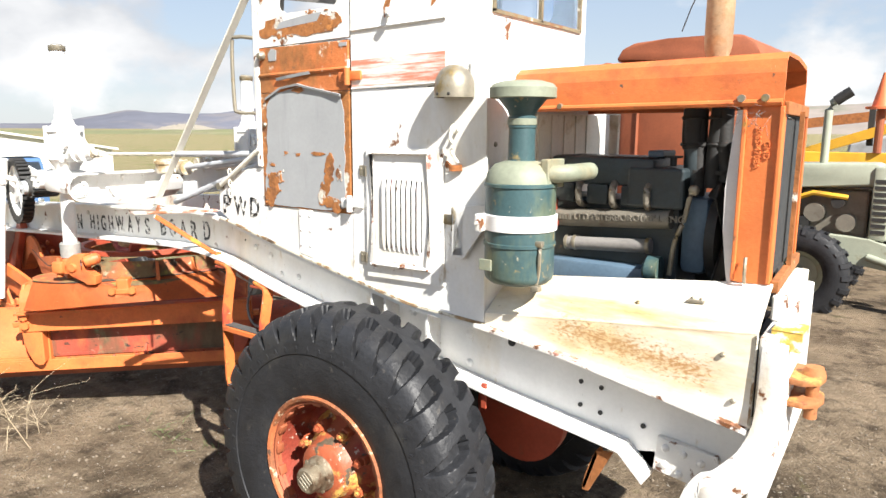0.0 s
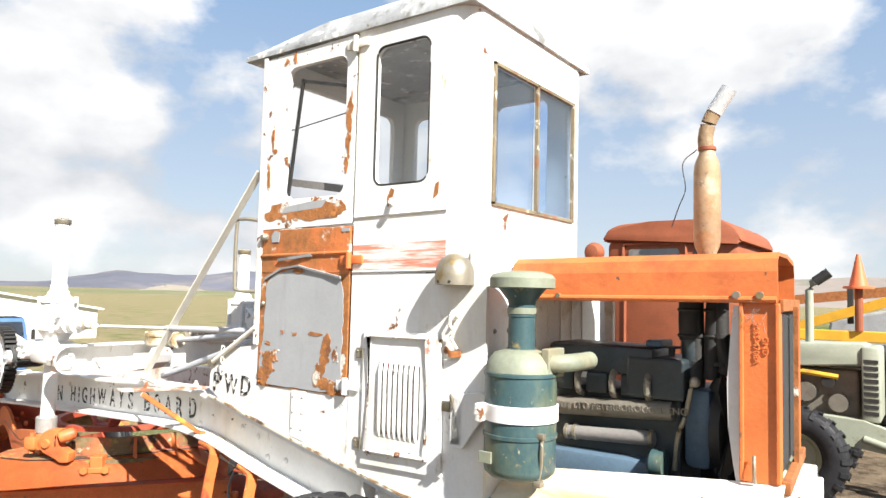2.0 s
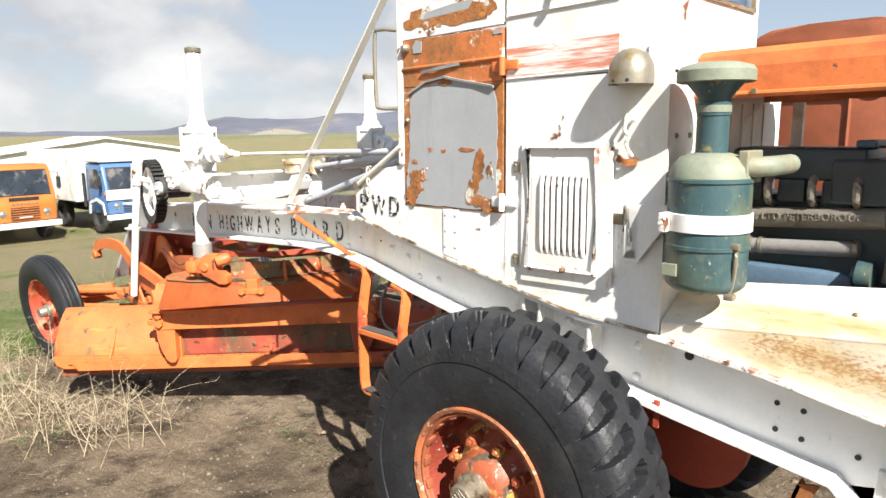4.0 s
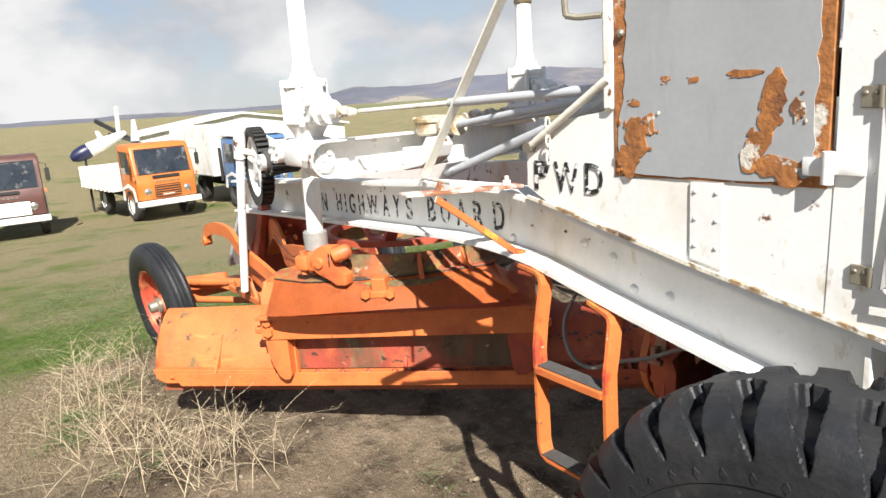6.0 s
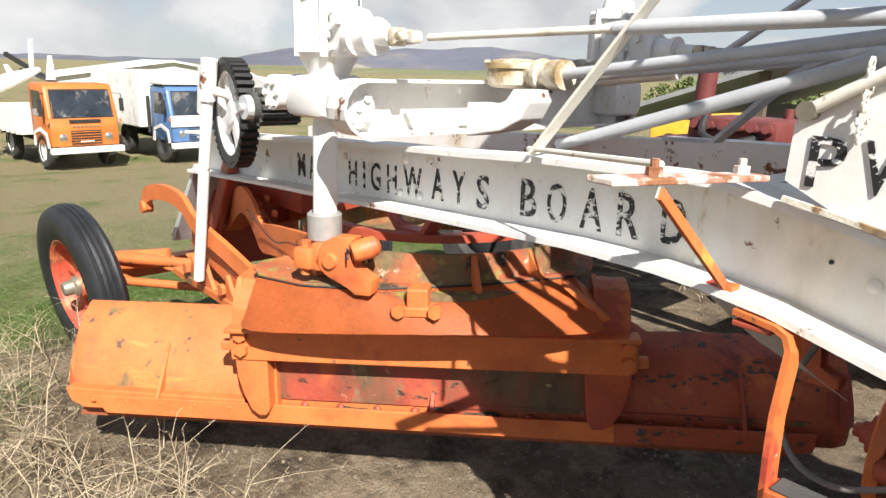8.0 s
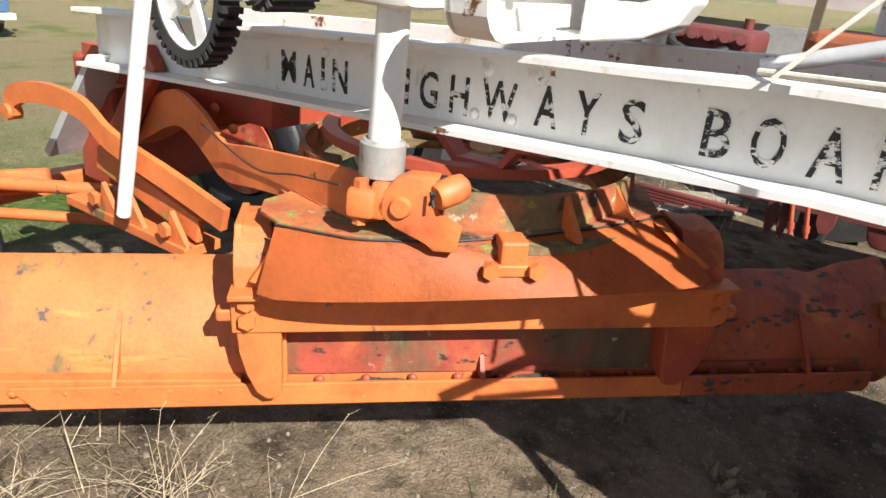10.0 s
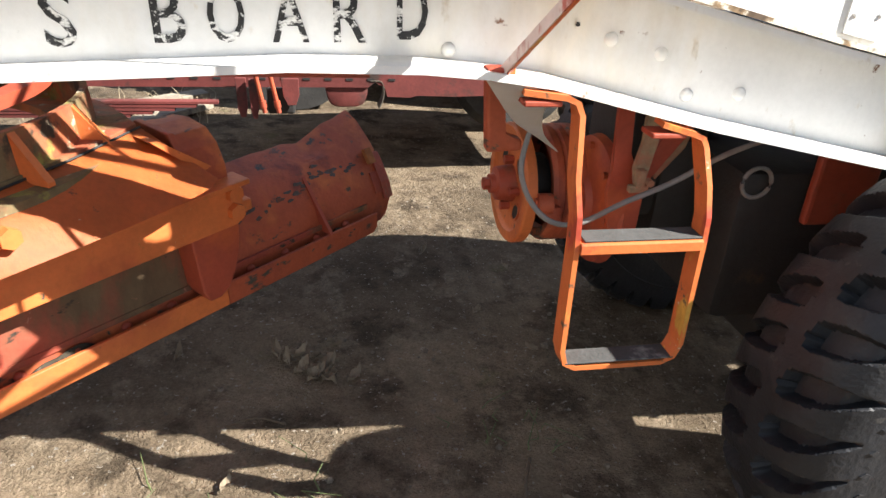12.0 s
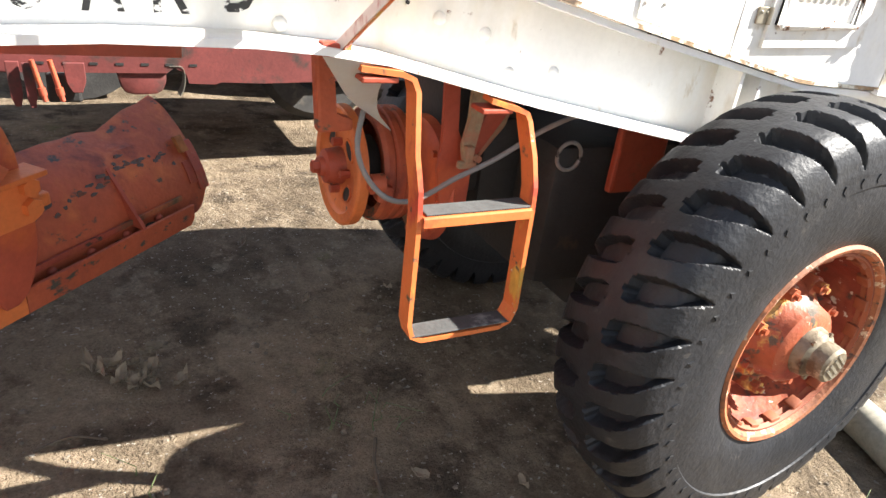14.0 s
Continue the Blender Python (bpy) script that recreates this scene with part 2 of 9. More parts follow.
RUBBER_DUSTY = mat("dusty_tyre_rubber", (0.05, 0.048, 0.046), 0.85, var=0.3, scale=6, bump=0.2, layers=[((0.16, 0.13, 0.1), 5, 0.58, 0.25, ONE)], spec=0.25)
LADDER = mat("ladder_orange", (0.60, 0.155, 0.04), 0.55, var=0.15, bump=0.12, layers=[((0.42, 0.06, 0.03), 4, 0.55, 0.05, (1, 1, 0.6)), ((0.58, 0.33, 0.06), 6, 0.61, 0.04, (1, 1, 0.5)), (GRIME, 20, 0.63, 0.05, ONE), ((0.62, 0.56, 0.45), 30, 0.68, 0.03, ONE)])
STEEL = mat("grey_steel_tube", (0.42, 0.43, 0.45), 0.5, var=0.12, bump=0.06, layers=[((0.72, 0.71, 0.68), 3, 0.55, 0.12, ONE), (RUST, 15, 0.7, 0.05, ONE)])
BARE = mat("worn_bare_metal", (0.30, 0.27, 0.21), 0.42, metal=0.55, var=0.2, bump=0.1, layers=[((0.30, 0.22, 0.1), 9, 0.55, 0.1, ONE)])
DARKMETAL = mat("oily_dark_metal", (0.022, 0.021, 0.020), 0.65, var=0.3, scale=9, bump=0.2, layers=[((0.07, 0.042, 0.026), 8, 0.62, 0.1, ONE)])
DIRTY_CAP = mat("dirty_brassy_metal", (0.24, 0.20, 0.14), 0.5, metal=0.45, var=0.3, bump=0.2, layers=[((0.12, 0.08, 0.05), 14, 0.5, 0.1, ONE), ((0.40, 0.36, 0.28), 22, 0.6, 0.06, ONE)])
BARE_DARK = mat("flaked_to_grey_steel", (0.085, 0.07, 0.062), 0.75, var=0.35, bump=0.25, layers=[((0.16, 0.055, 0.03), 16, 0.56, 0.06, ONE)])
TEAL = mat("teal_enamel", (0.042, 0.088, 0.096), 0.45, var=0.25, bump=0.1, layers=[((0.16, 0.18, 0.10), 4, 0.48, 0.2, (1, 1, 0.5)), ((0.025, 0.06, 0.07), 7, 0.54, 0.12, (1, 1, 0.4)), ((0.26, 0.20, 0.09), 13, 0.60, 0.06, ONE), ((0.42, 0.38, 0.28), 30, 0.66, 0.04, ONE)])
TEAL_DULL = mat("teal_enamel_sun_bleached", (0.21, 0.23, 0.17), 0.6, var=0.2, bump=0.1, layers=[((0.30, 0.25, 0.15), 5, 0.52, 0.2, ONE)])
ENGINE = mat("engine_enamel", (0.030, 0.042, 0.048), 0.45, var=0.3, bump=0.12, layers=[((0.03, 0.03, 0.03), 5, 0.5, 0.2, ONE), ((0.15, 0.09, 0.05), 12, 0.64, 0.08, ONE)])
ENGINE_BLUE = mat("engine_blue", (0.085, 0.135, 0.19), 0.45, var=0.2, bump=0.06, layers=[((0.05, 0.06, 0.07), 7, 0.6, 0.12, ONE)])
ALLOY = mat("dull_alloy", (0.21, 0.19, 0.155), 0.5, metal=0.3, var=0.2, bump=0.15, layers=[((0.13, 0.10, 0.07), 8, 0.56, 0.15, ONE)])
ROOF_ZINC = mat("weathered_roof_zinc", (0.36, 0.37, 0.375), 0.55, metal=0.1, var=0.2, bump=0.2, layers=[((0.60, 0.61, 0.61), 3, 0.50, 0.12, ONE), ((0.22, 0.22, 0.21), 6, 0.57, 0.08, ONE), ((0.72, 0.71, 0.68), 14, 0.58, 0.05, ONE), ((0.25, 0.20, 0.12), 20, 0.66, 0.05, ONE)])
LOUVRE_RED = mat("old_red_under_white", (0.30, 0.04, 0.045), 0.6, var=0.3, bump=0.1, layers=[((0.06, 0.05, 0.05), 22, 0.52, 0.06, ONE)])
EXHAUST = mat("scorched_exhaust", (0.34, 0.24, 0.14), 0.7, metal=0.2, var=0.25, bump=0.15, layers=[((0.30, 0.16, 0.07), 6, 0.56, 0.1, ONE), ((0.46, 0.38, 0.27), 7, 0.55, 0.1, ONE), ((0.16, 0.10, 0.06), 11, 0.62, 0.06, ONE)])
ZINC = mat("galvanised_roof", (0.56, 0.58, 0.59), 0.5, metal=0.2, var=0.15, bump=0.06, layers=[((0.75, 0.75, 0.73), 4, 0.52, 0.12, ONE)])
BLACK_PAINT = mat("black_lettering", (0.012, 0.012, 0.013), 0.6, var=0.2, bump=0.0, layers=[((0.74, 0.73, 0.70), 24, 0.545, 0.04, (1, 1, 1.8)), ((0.74, 0.73, 0.70), 70, 0.60, 0.04, ONE)])
WORN_BLACK = mat("worn_grip_black", (0.06, 0.06, 0.058), 0.85, var=0.3, scale=14, bump=0.3, layers=[((0.20, 0.17, 0.03), 12, 0.62, 0.08, ONE), ((0.28, 0.27, 0.25), 9, 0.6, 0.1, ONE)])
SHROUD = mat("grey_white_shroud", (0.58, 0.56, 0.55), 0.6, var=0.1, bump=0.05)
SEAM = mat("rust_seam", (0.30, 0.20, 0.11), 0.85, var=0.4, scale=25, bump=0.2, layers=[((0.7, 0.66, 0.55), 18, 0.47, 0.06, ONE), ((0.10, 0.065, 0.04), 11, 0.60, 0.06, ONE)])
RUST_PATCH = mat("exposed_rust", (0.36, 0.14, 0.04), 0.85, var=0.35, scale=16, bump=0.35, layers=[((0.20, 0.08, 0.03), 8, 0.55, 0.1, ONE), ((0.62, 0.58, 0.50), 13, 0.58, 0.04, ONE), ((0.50, 0.20, 0.05), 20, 0.6, 0.06, ONE)])
RUST_ORANGE = mat("orange_over_rust", (0.52, 0.16, 0.045), 0.7, var=0.25, bump=0.25, layers=[((0.33, 0.13, 0.04), 6, 0.5, 0.1, (1, 1, 0.6)), ((0.72, 0.66, 0.55), 9, 0.60, 0.05, ONE), (GRIME, 12, 0.63, 0.06, ONE)])
HITCH = mat("rusted_hitch", (0.36, 0.14, 0.05), 0.8, var=0.3, bump=0.3, layers=[((0.50, 0.30, 0.08), 9, 0.56, 0.1, ONE), ((0.20, 0.07, 0.03), 12, 0.58, 0.1, ONE)])
RUBBER_STRIP = mat("black_rubber", (0.02, 0.02, 0.02), 0.7, var=0.2, bump=0.05)
CORE = mat("radiator_core", (0.035, 0.04, 0.042), 0.7, var=0.4, scale=40, bump=0.3)
HOSE = mat("grey_hose", (0.20, 0.19, 0.18), 0.75, var=0.2, bump=0.15)
SAGE = mat("sage_paint", (0.30, 0.32, 0.25), 0.55, var=0.12, bump=0.06, layers=[((0.2, 0.17, 0.1), 6, 0.62, 0.1, ONE)])
YELLOW = mat("yellow_paint", (0.66, 0.36, 0.03), 0.55, var=0.15, bump=0.05, layers=[((0.25, 0.14, 0.05), 5, 0.62, 0.1, ONE)])
DARK_RED = mat("dark_red_chassis", (0.15, 0.034, 0.030), 0.6, var=0.25, bump=0.1, layers=[((0.05, 0.03, 0.025), 6, 0.55, 0.12, ONE)])
COLLAR = mat("bare_steel_collar", (0.36, 0.35, 0.33), 0.5, metal=0.35, var=0.2, bump=0.1, layers=[((0.55, 0.53, 0.50), 9, 0.56, 0.1, ONE), ((0.20, 0.12, 0.06), 16, 0.63, 0.06, ONE)])
MAROON = mat("faded_maroon", (0.10, 0.042, 0.034), 0.5, var=0.25, bump=0.05, layers=[((0.19, 0.10, 0.08), 3, 0.57, 0.2, ONE)])
TRUCK_ORANGE = mat("truck_orange", (0.52, 0.155, 0.03), 0.45, var=0.18, scale=2.5, bump=0.04, layers=[((0.34, 0.13, 0.05), 5, 0.60, 0.1, ONE), ((0.18, 0.10, 0.06), 14, 0.64, 0.06, ONE)])
NAVY = mat("navy_paint", (0.012, 0.014, 0.05), 0.4, var=0.1, bump=0.02)
TRUCK_BLUE = mat("truck_blue", (0.08, 0.16, 0.32), 0.4, var=0.12, bump=0.02)
TRUCK_WHITE = mat("truck_white", (0.66, 0.65, 0.61), 0.5, var=0.1, bump=0.04, layers=[((0.45, 0.38, 0.28), 3, 0.58, 0.15, (1, 1, 0.5)), ((0.22, 0.15, 0.09), 12, 0.63, 0.06, ONE)])
CONE = mat("cone_plastic", (0.70, 0.16, 0.06), 0.5, var=0.1, bump=0.0)
CHROME = mat("dull_chrome", (0.6, 0.6, 0.58), 0.25, metal=0.9, var=0.1, bump=0.02)
SHED = mat("pale_shed_sheeting", (0.62, 0.62, 0.58), 0.6, var=0.06, bump=0.05)
SHED_ROOF = mat("grey_roof_sheeting", (0.34, 0.34, 0.34), 0.5, var=0.15, bump=0.05, layers=[((0.22, 0.2, 0.18), 3, 0.55, 0.2, ONE)])
LOG = mat("weathered_log", (0.30, 0.275, 0.22), 0.85, var=0.2, bump=0.25, stretch=(1, 12, 12))
LEAF_DRY = mat("dry_leaf", (0.26, 0.205, 0.14), 0.85, var=0.25, bump=0.1)
STRAW_MAT = mat("dry_grass_mat", (0.20, 0.15, 0.085), 0.9, var=0.35, scale=10, bump=0.0)
STRAW = mat("dry_straw", (0.44, 0.36, 0.24), 0.85, var=0.25, scale=12, bump=0.0)
WEED = mat("green_weed", (0.11, 0.145, 0.05), 0.7, var=0.25, scale=12, bump=0.0)
FOLIAGE = mat("conifer_green", (0.035, 0.06, 0.025), 0.85, var=0.3, bump=0.0)
SHRUB = mat("shrub_green", (0.10, 0.13, 0.035), 0.85, var=0.3, bump=0.0)
OLD_WOOD = mat("weathered_grey_timber", (0.30, 0.26, 0.20), 0.85, var=0.3, scale=4, bump=0.35, layers=[((0.16, 0.13, 0.10), 9, 0.5, 0.1, (0.3, 3, 1)), ((0.20, 0.21, 0.12), 5, 0.6, 0.1, ONE)])
BARK = mat("bark", (0.12, 0.09, 0.06), 0.9, var=0.25, bump=0.3)


def glass(name, tint, rough=0.03):
    m = bpy.data.materials.new(name)
    m.use_nodes = True
    b = m.node_tree.nodes["Principled BSDF"]
    b.inputs["Base Color"].default_value, b.inputs["Roughness"].default_value = (*tint, 1), rough
    b.inputs["Transmission Weight"].default_value, b.inputs["IOR"].default_value = 1.0, 1.35
    return m


GLASS = glass("cab_glass", (0.90, 0.94, 0.96))
# blue tint puts the sky's reflection into the rear glass colour
REAR_GLASS = glass("sky_reflection_tint_glass", (0.60, 0.74, 0.92))
OILY_CAST = mat("dirty_cream_casting", (0.52, 0.46, 0.36), 0.6, var=0.25, bump=0.25, layers=[((0.30, 0.21, 0.10), 9, 0.50, 0.12, ONE), ((0.76, 0.73, 0.66), 11, 0.58, 0.06, ONE), ((0.10, 0.07, 0.04), 18, 0.62, 0.06, ONE)])
FRAME_RUST = mat("window_frame_rust", (0.20, 0.165, 0.10), 0.7, var=0.3, bump=0.2, layers=[((0.70, 0.66, 0.55), 16, 0.60, 0.05, ONE), ((0.20, 0.10, 0.04), 12, 0.56, 0.08, ONE)])
LAMP_GLASS = glass("lamp_glass", (0.95, 0.95, 0.92), 0.1)
DARKGLASS = mat("dark_cab_glass", (0.03, 0.035, 0.042), 0.05, var=0.5, scale=1.5, bump=0.0, spec=0.8, layers=[((0.16, 0.15, 0.14), 2.2, 0.56, 0.08, ONE)])


# ---- mesh helpers ----
def part(name, bm, material, parent=None, label="", smooth=False, xf=None):
    """Links a bmesh as one mesh object under a thing or under a part."""
    if xf is not None:
        bmesh.ops.transform(bm, matrix=xf, verts=bm.verts)
    bmesh.ops.recalc_face_normals(bm, faces=bm.faces)
    me = bpy.data.meshes.new(name)
    bm.to_mesh(me)
    bm.free()
    me.materials.append(material)
    if smooth:
        for p in me.polygons:
            p.use_smooth = True
        me.set_sharp_from_angle(angle=radians(38))
    ob = new(name, me)
    if parent is not None:
        ob.parent = parent
    if label:
        ob["label"] = label
    return ob


def scatter(name, bm, material, parent=None, label="", smooth=False, xf=None):
    """Links each separate piece of a bmesh as a mesh object of its own."""
    bm.verts.index_update()
    left, made = set(bm.verts), []
    while left:
        stack = [min(left, key=lambda v: v.index)]
        left.discard(stack[0])
        island = []
        while stack:
            v = stack.pop()
            island.append(v)
            for e in v.link_edges:
                o = e.other_vert(v)
                if o in left:
                    left.discard(o)
                    stack.append(o)
        piece = B()
        pick = {v: piece.verts.new(v.co) for v in island}
        for f in {f for v in island for f in v.link_faces}:
            piece.faces.new([pick[v] for v in f.verts])
        made.append(part(name, piece, material, parent, label, smooth, xf))
    bm.free()
    return made


def thing(name, label, category, group="", kind="", at=(0, 0, 0)):
    ob = new(name)
    ob.location = at
    ob.empty_display_size = 0.2
    return tagged(ob, label, category, group, kind)


def B():
    return bmesh.new()


def box(bm, x0, x1, y0, y1, z0, z1, bev=0.0, m=None):
    vs = bmesh.ops.create_cube(bm, size=1.0)["verts"]
    bmesh.ops.transform(bm, matrix=Matrix.Translation(((x0 + x1) / 2, (y0 + y1) / 2, (z0 + z1) / 2)) @ Matrix.Diagonal((x1 - x0, y1 - y0, z1 - z0, 1)), verts=vs)
    if bev:
        es = list({e for v in vs for e in v.link_edges})
        r = bmesh.ops.bevel(bm, geom=es, offset=bev, segments=2, profile=0.5, affect="EDGES")
        vs = list({v for f in r["faces"] for v in f.verts} | {v for v in vs if v.is_valid})
    if m is not None:
        bmesh.ops.transform(bm, matrix=m, verts=vs)
    return bm


def prism(bm, pts, d0, d1, axis="y", bev=0.0, m=None):
    """A polygon in a plane, drawn out from d0 to d1 along the axis across it."""
    def at(p, d):
        return {"y": (p[0], d, p[1]), "x": (d, p[0], p[1]), "z": (p[0], p[1], d)}[axis]
    a = [bm.verts.new(at(p, d0)) for p in pts]
    b = [bm.verts.new(at(p, d1)) for p in pts]
    fs = [bm.faces.new(a), bm.faces.new(list(reversed(b)))]
    k = len(pts)
    for i in range(k):
        fs.append(bm.faces.new((a[i], b[i], b[(i + 1) % k], a[(i + 1) % k])))
    vs = a + b
    if bev:
        es = list({e for f in fs for e in f.edges})
        r = bmesh.ops.bevel(bm, geom=es, offset=bev, segments=2, profile=0.5, affect="EDGES")
        vs = list({v for f in r["faces"] for v in f.verts} | {v for v in vs if v.is_valid})
    if m is not None:
        bmesh.ops.transform(bm, matrix=m, verts=vs)
    return bm


def rod(bm, p0, p1, r0, r1=None, seg=14, caps=True):
    p0, p1 = Vector(p0), Vector(p1)
    d = p1 - p0
    q = d.to_track_quat("Z", "Y").to_matrix().to_4x4()
    bmesh.ops.create_cone(bm, cap_ends=caps, segments=seg, radius1=r0, radius2=r0 if r1 is None else r1, depth=d.length, matrix=Matrix.Translation((p0 + p1) / 2) @ q)
    return bm


def tube(bm, pts, r, seg=10):
    """A round bar through points, with mitred joints."""
    pts = [Vector(p) for p in pts]
    rings = []
    up = Vector((0, 0, 1))
    for i, p in enumerate(pts):
        a = pts[max(0, i - 1)]
        b = pts[min(len(pts) - 1, i + 1)]
        t = (b - a).normalized()
        u = up if abs(t.dot(up)) < 0.95 else Vector((1, 0, 0))
        s = t.cross(u).normalized()
        w = s.cross(t).normalized()
        rr = r[i] if isinstance(r, (list, tuple)) else r
        rings.append([bm.verts.new(p + (s * math.cos(2 * math.pi * k / seg) + w * math.sin(2 * math.pi * k / seg)) * rr) for k in range(seg)])
    for a, b in zip(rings, rings[1:]):
        for k in range(seg):
            bm.faces.new((a[k], a[(k + 1) % seg], b[(k + 1) % seg], b[k]))
    bm.faces.new(rings[0])
    bm.faces.new(list(reversed(rings[-1])))
    return bm


def curve_pts(ctrl, steps=6):
    """Points along a smooth line through the control points."""
    c = [Vector(p) for p in ctrl]
    c = [2 * c[0] - c[1]] + c + [2 * c[-1] - c[-2]]
    out = []
    for i in range(1, len(c) - 2):
        for k in range(steps):
            t = k / steps
            a, b, d, e = c[i - 1], c[i], c[i + 1], c[i + 2]
            out.append(0.5 * ((2 * b) + (d - a) * t + (2 * a - 5 * b + 4 * d - e) * t * t + (3 * b - a - 3 * d + e) * t ** 3))
    out.append(c[-2])
    return out


def lathe(bm, prof, seg=24, m=None):
    """A profile of (radius, height) turned round z."""
    rings = []
    for r, z in prof:
        rings.append([bm.verts.new((r * math.cos(2 * math.pi * k / seg), r * math.sin(2 * math.pi * k / seg), z)) for k in range(seg)] if r > 1e-5 else [bm.verts.new((0, 0, z))])
    for a, b in zip(rings, rings[1:]):
        for k in range(seg):
            k2 = (k + 1) % seg
            if len(a) == 1 and len(b) == 1:
                continue
            if len(a) == 1:
                bm.faces.new((a[0], b[k2], b[k]))
            elif len(b) == 1:
                bm.faces.new((a[k], a[k2], b[0]))
            else:
                bm.faces.new((a[k], a[k2], b[k2], b[k]))
    if m is not None:
        bmesh.ops.transform(bm, matrix=m, verts=[v for g in rings for v in g])
    return bm


def bar(bm, p0, p1, w, h, up=(0, 0, 1), bev=0.0):
    """A flat bar from p0 to p1, w across and h along up."""
    p0, p1 = Vector(p0), Vector(p1)
    t = (p1 - p0).normalized()
    s = t.cross(Vector(up)).normalized()
    u = s.cross(t).normalized()
    m = Matrix((t, s, u)).transposed().to_4x4()
    m.translation = (p0 + p1) / 2
    return box(bm, -(p1 - p0).length / 2, (p1 - p0).length / 2, -w / 2, w / 2, -h / 2, h / 2, bev, m)


def sweep(bm, ctrl, prof, up=(0, 0, 1), closed=True):
    """A cross-section of (across, up) carried along points."""
    pts = [Vector(p) for p in ctrl]
    rings = []
    for i, p in enumerate(pts):
        t = (pts[min(len(pts) - 1, i + 1)] - pts[max(0, i - 1)]).normalized()
        s = t.cross(Vector(up)).normalized()
        u = s.cross(t).normalized()
        rings.append([bm.verts.new(p + s * a + u * b) for a, b in prof])
    k = len(prof)
    for a, b in zip(rings, rings[1:]):
        for i in range(k if closed else k - 1):
            bm.faces.new((a[i], a[(i + 1) % k], b[(i + 1) % k], b[i]))
    if closed:
        bm.faces.new(rings[0])
        bm.faces.new(list(reversed(rings[-1])))
    return bm


def bolt(bm, p, n, r=0.014, h=0.012, dome=False, seg=6):
    p, n = Vector(p), Vector(n).normalized()
    if dome:
        lathe(bm, [(r, 0), (r * 0.95, h * 0.4), (r * 0.6, h * 0.85), (0, h)], 10, Matrix.Translation(p) @ n.to_track_quat("Z", "Y").to_matrix().to_4x4())
    else:
        rod(bm, p, p + n * h, r, r, seg)
    return bm


def words(name, text, size, place, material, parent, spread=1.0, narrow=1.0, turn=(90, 0, 0), bold=0.0, depth=0.0012, width=0.0, height=0.0):
    """Flat lettering in the built-in font, as a mesh."""
    cu = bpy.data.curves.new(name, "FONT")
    cu.body, cu.size, cu.space_character, cu.extrude, cu.offset = text, size, spread, depth, bold
    cu.resolution_u = 3
    ob = bpy.data.objects.new(name, cu)
    me = bpy.data.meshes.new_from_object(ob)
    bpy.data.objects.remove(ob)
    if width:
        xs = [v.co.x for v in me.vertices]
        ys = [v.co.y for v in me.vertices]
        me.transform(Matrix.Diagonal((width / (max(xs) - min(xs)), height / (max(ys) - min(ys)) if height else 1, 1, 1)) @ Matrix.Translation((-min(xs), -min(ys) if height else 0, 0)))
        narrow = 1.0
    me.transform(pose(*place, *turn) @ Matrix.Diagonal((narrow, 1, 1, 1)))
    me.materials.append(material)
    o = new(name, me)
    o.parent = parent
    return o


# ---- ground, distance ----
def ground_z(x, y):
    z = 0.0
    if x < -5.0:
        z -= 0.075 * (-5.0 - x) if x > -22 else 1.275
    r = math.hypot(x + 1, y)
    z += 0.018 * noise.noise((x * 1.3, y * 1.3, 0.3)) + 0.010 * noise.noise((x * 4.1, y * 4.1, 2.0))
    if r > 60:
        z += 0.4 * noise.noise((x * 0.02, y * 0.02, 5.0))
    return z


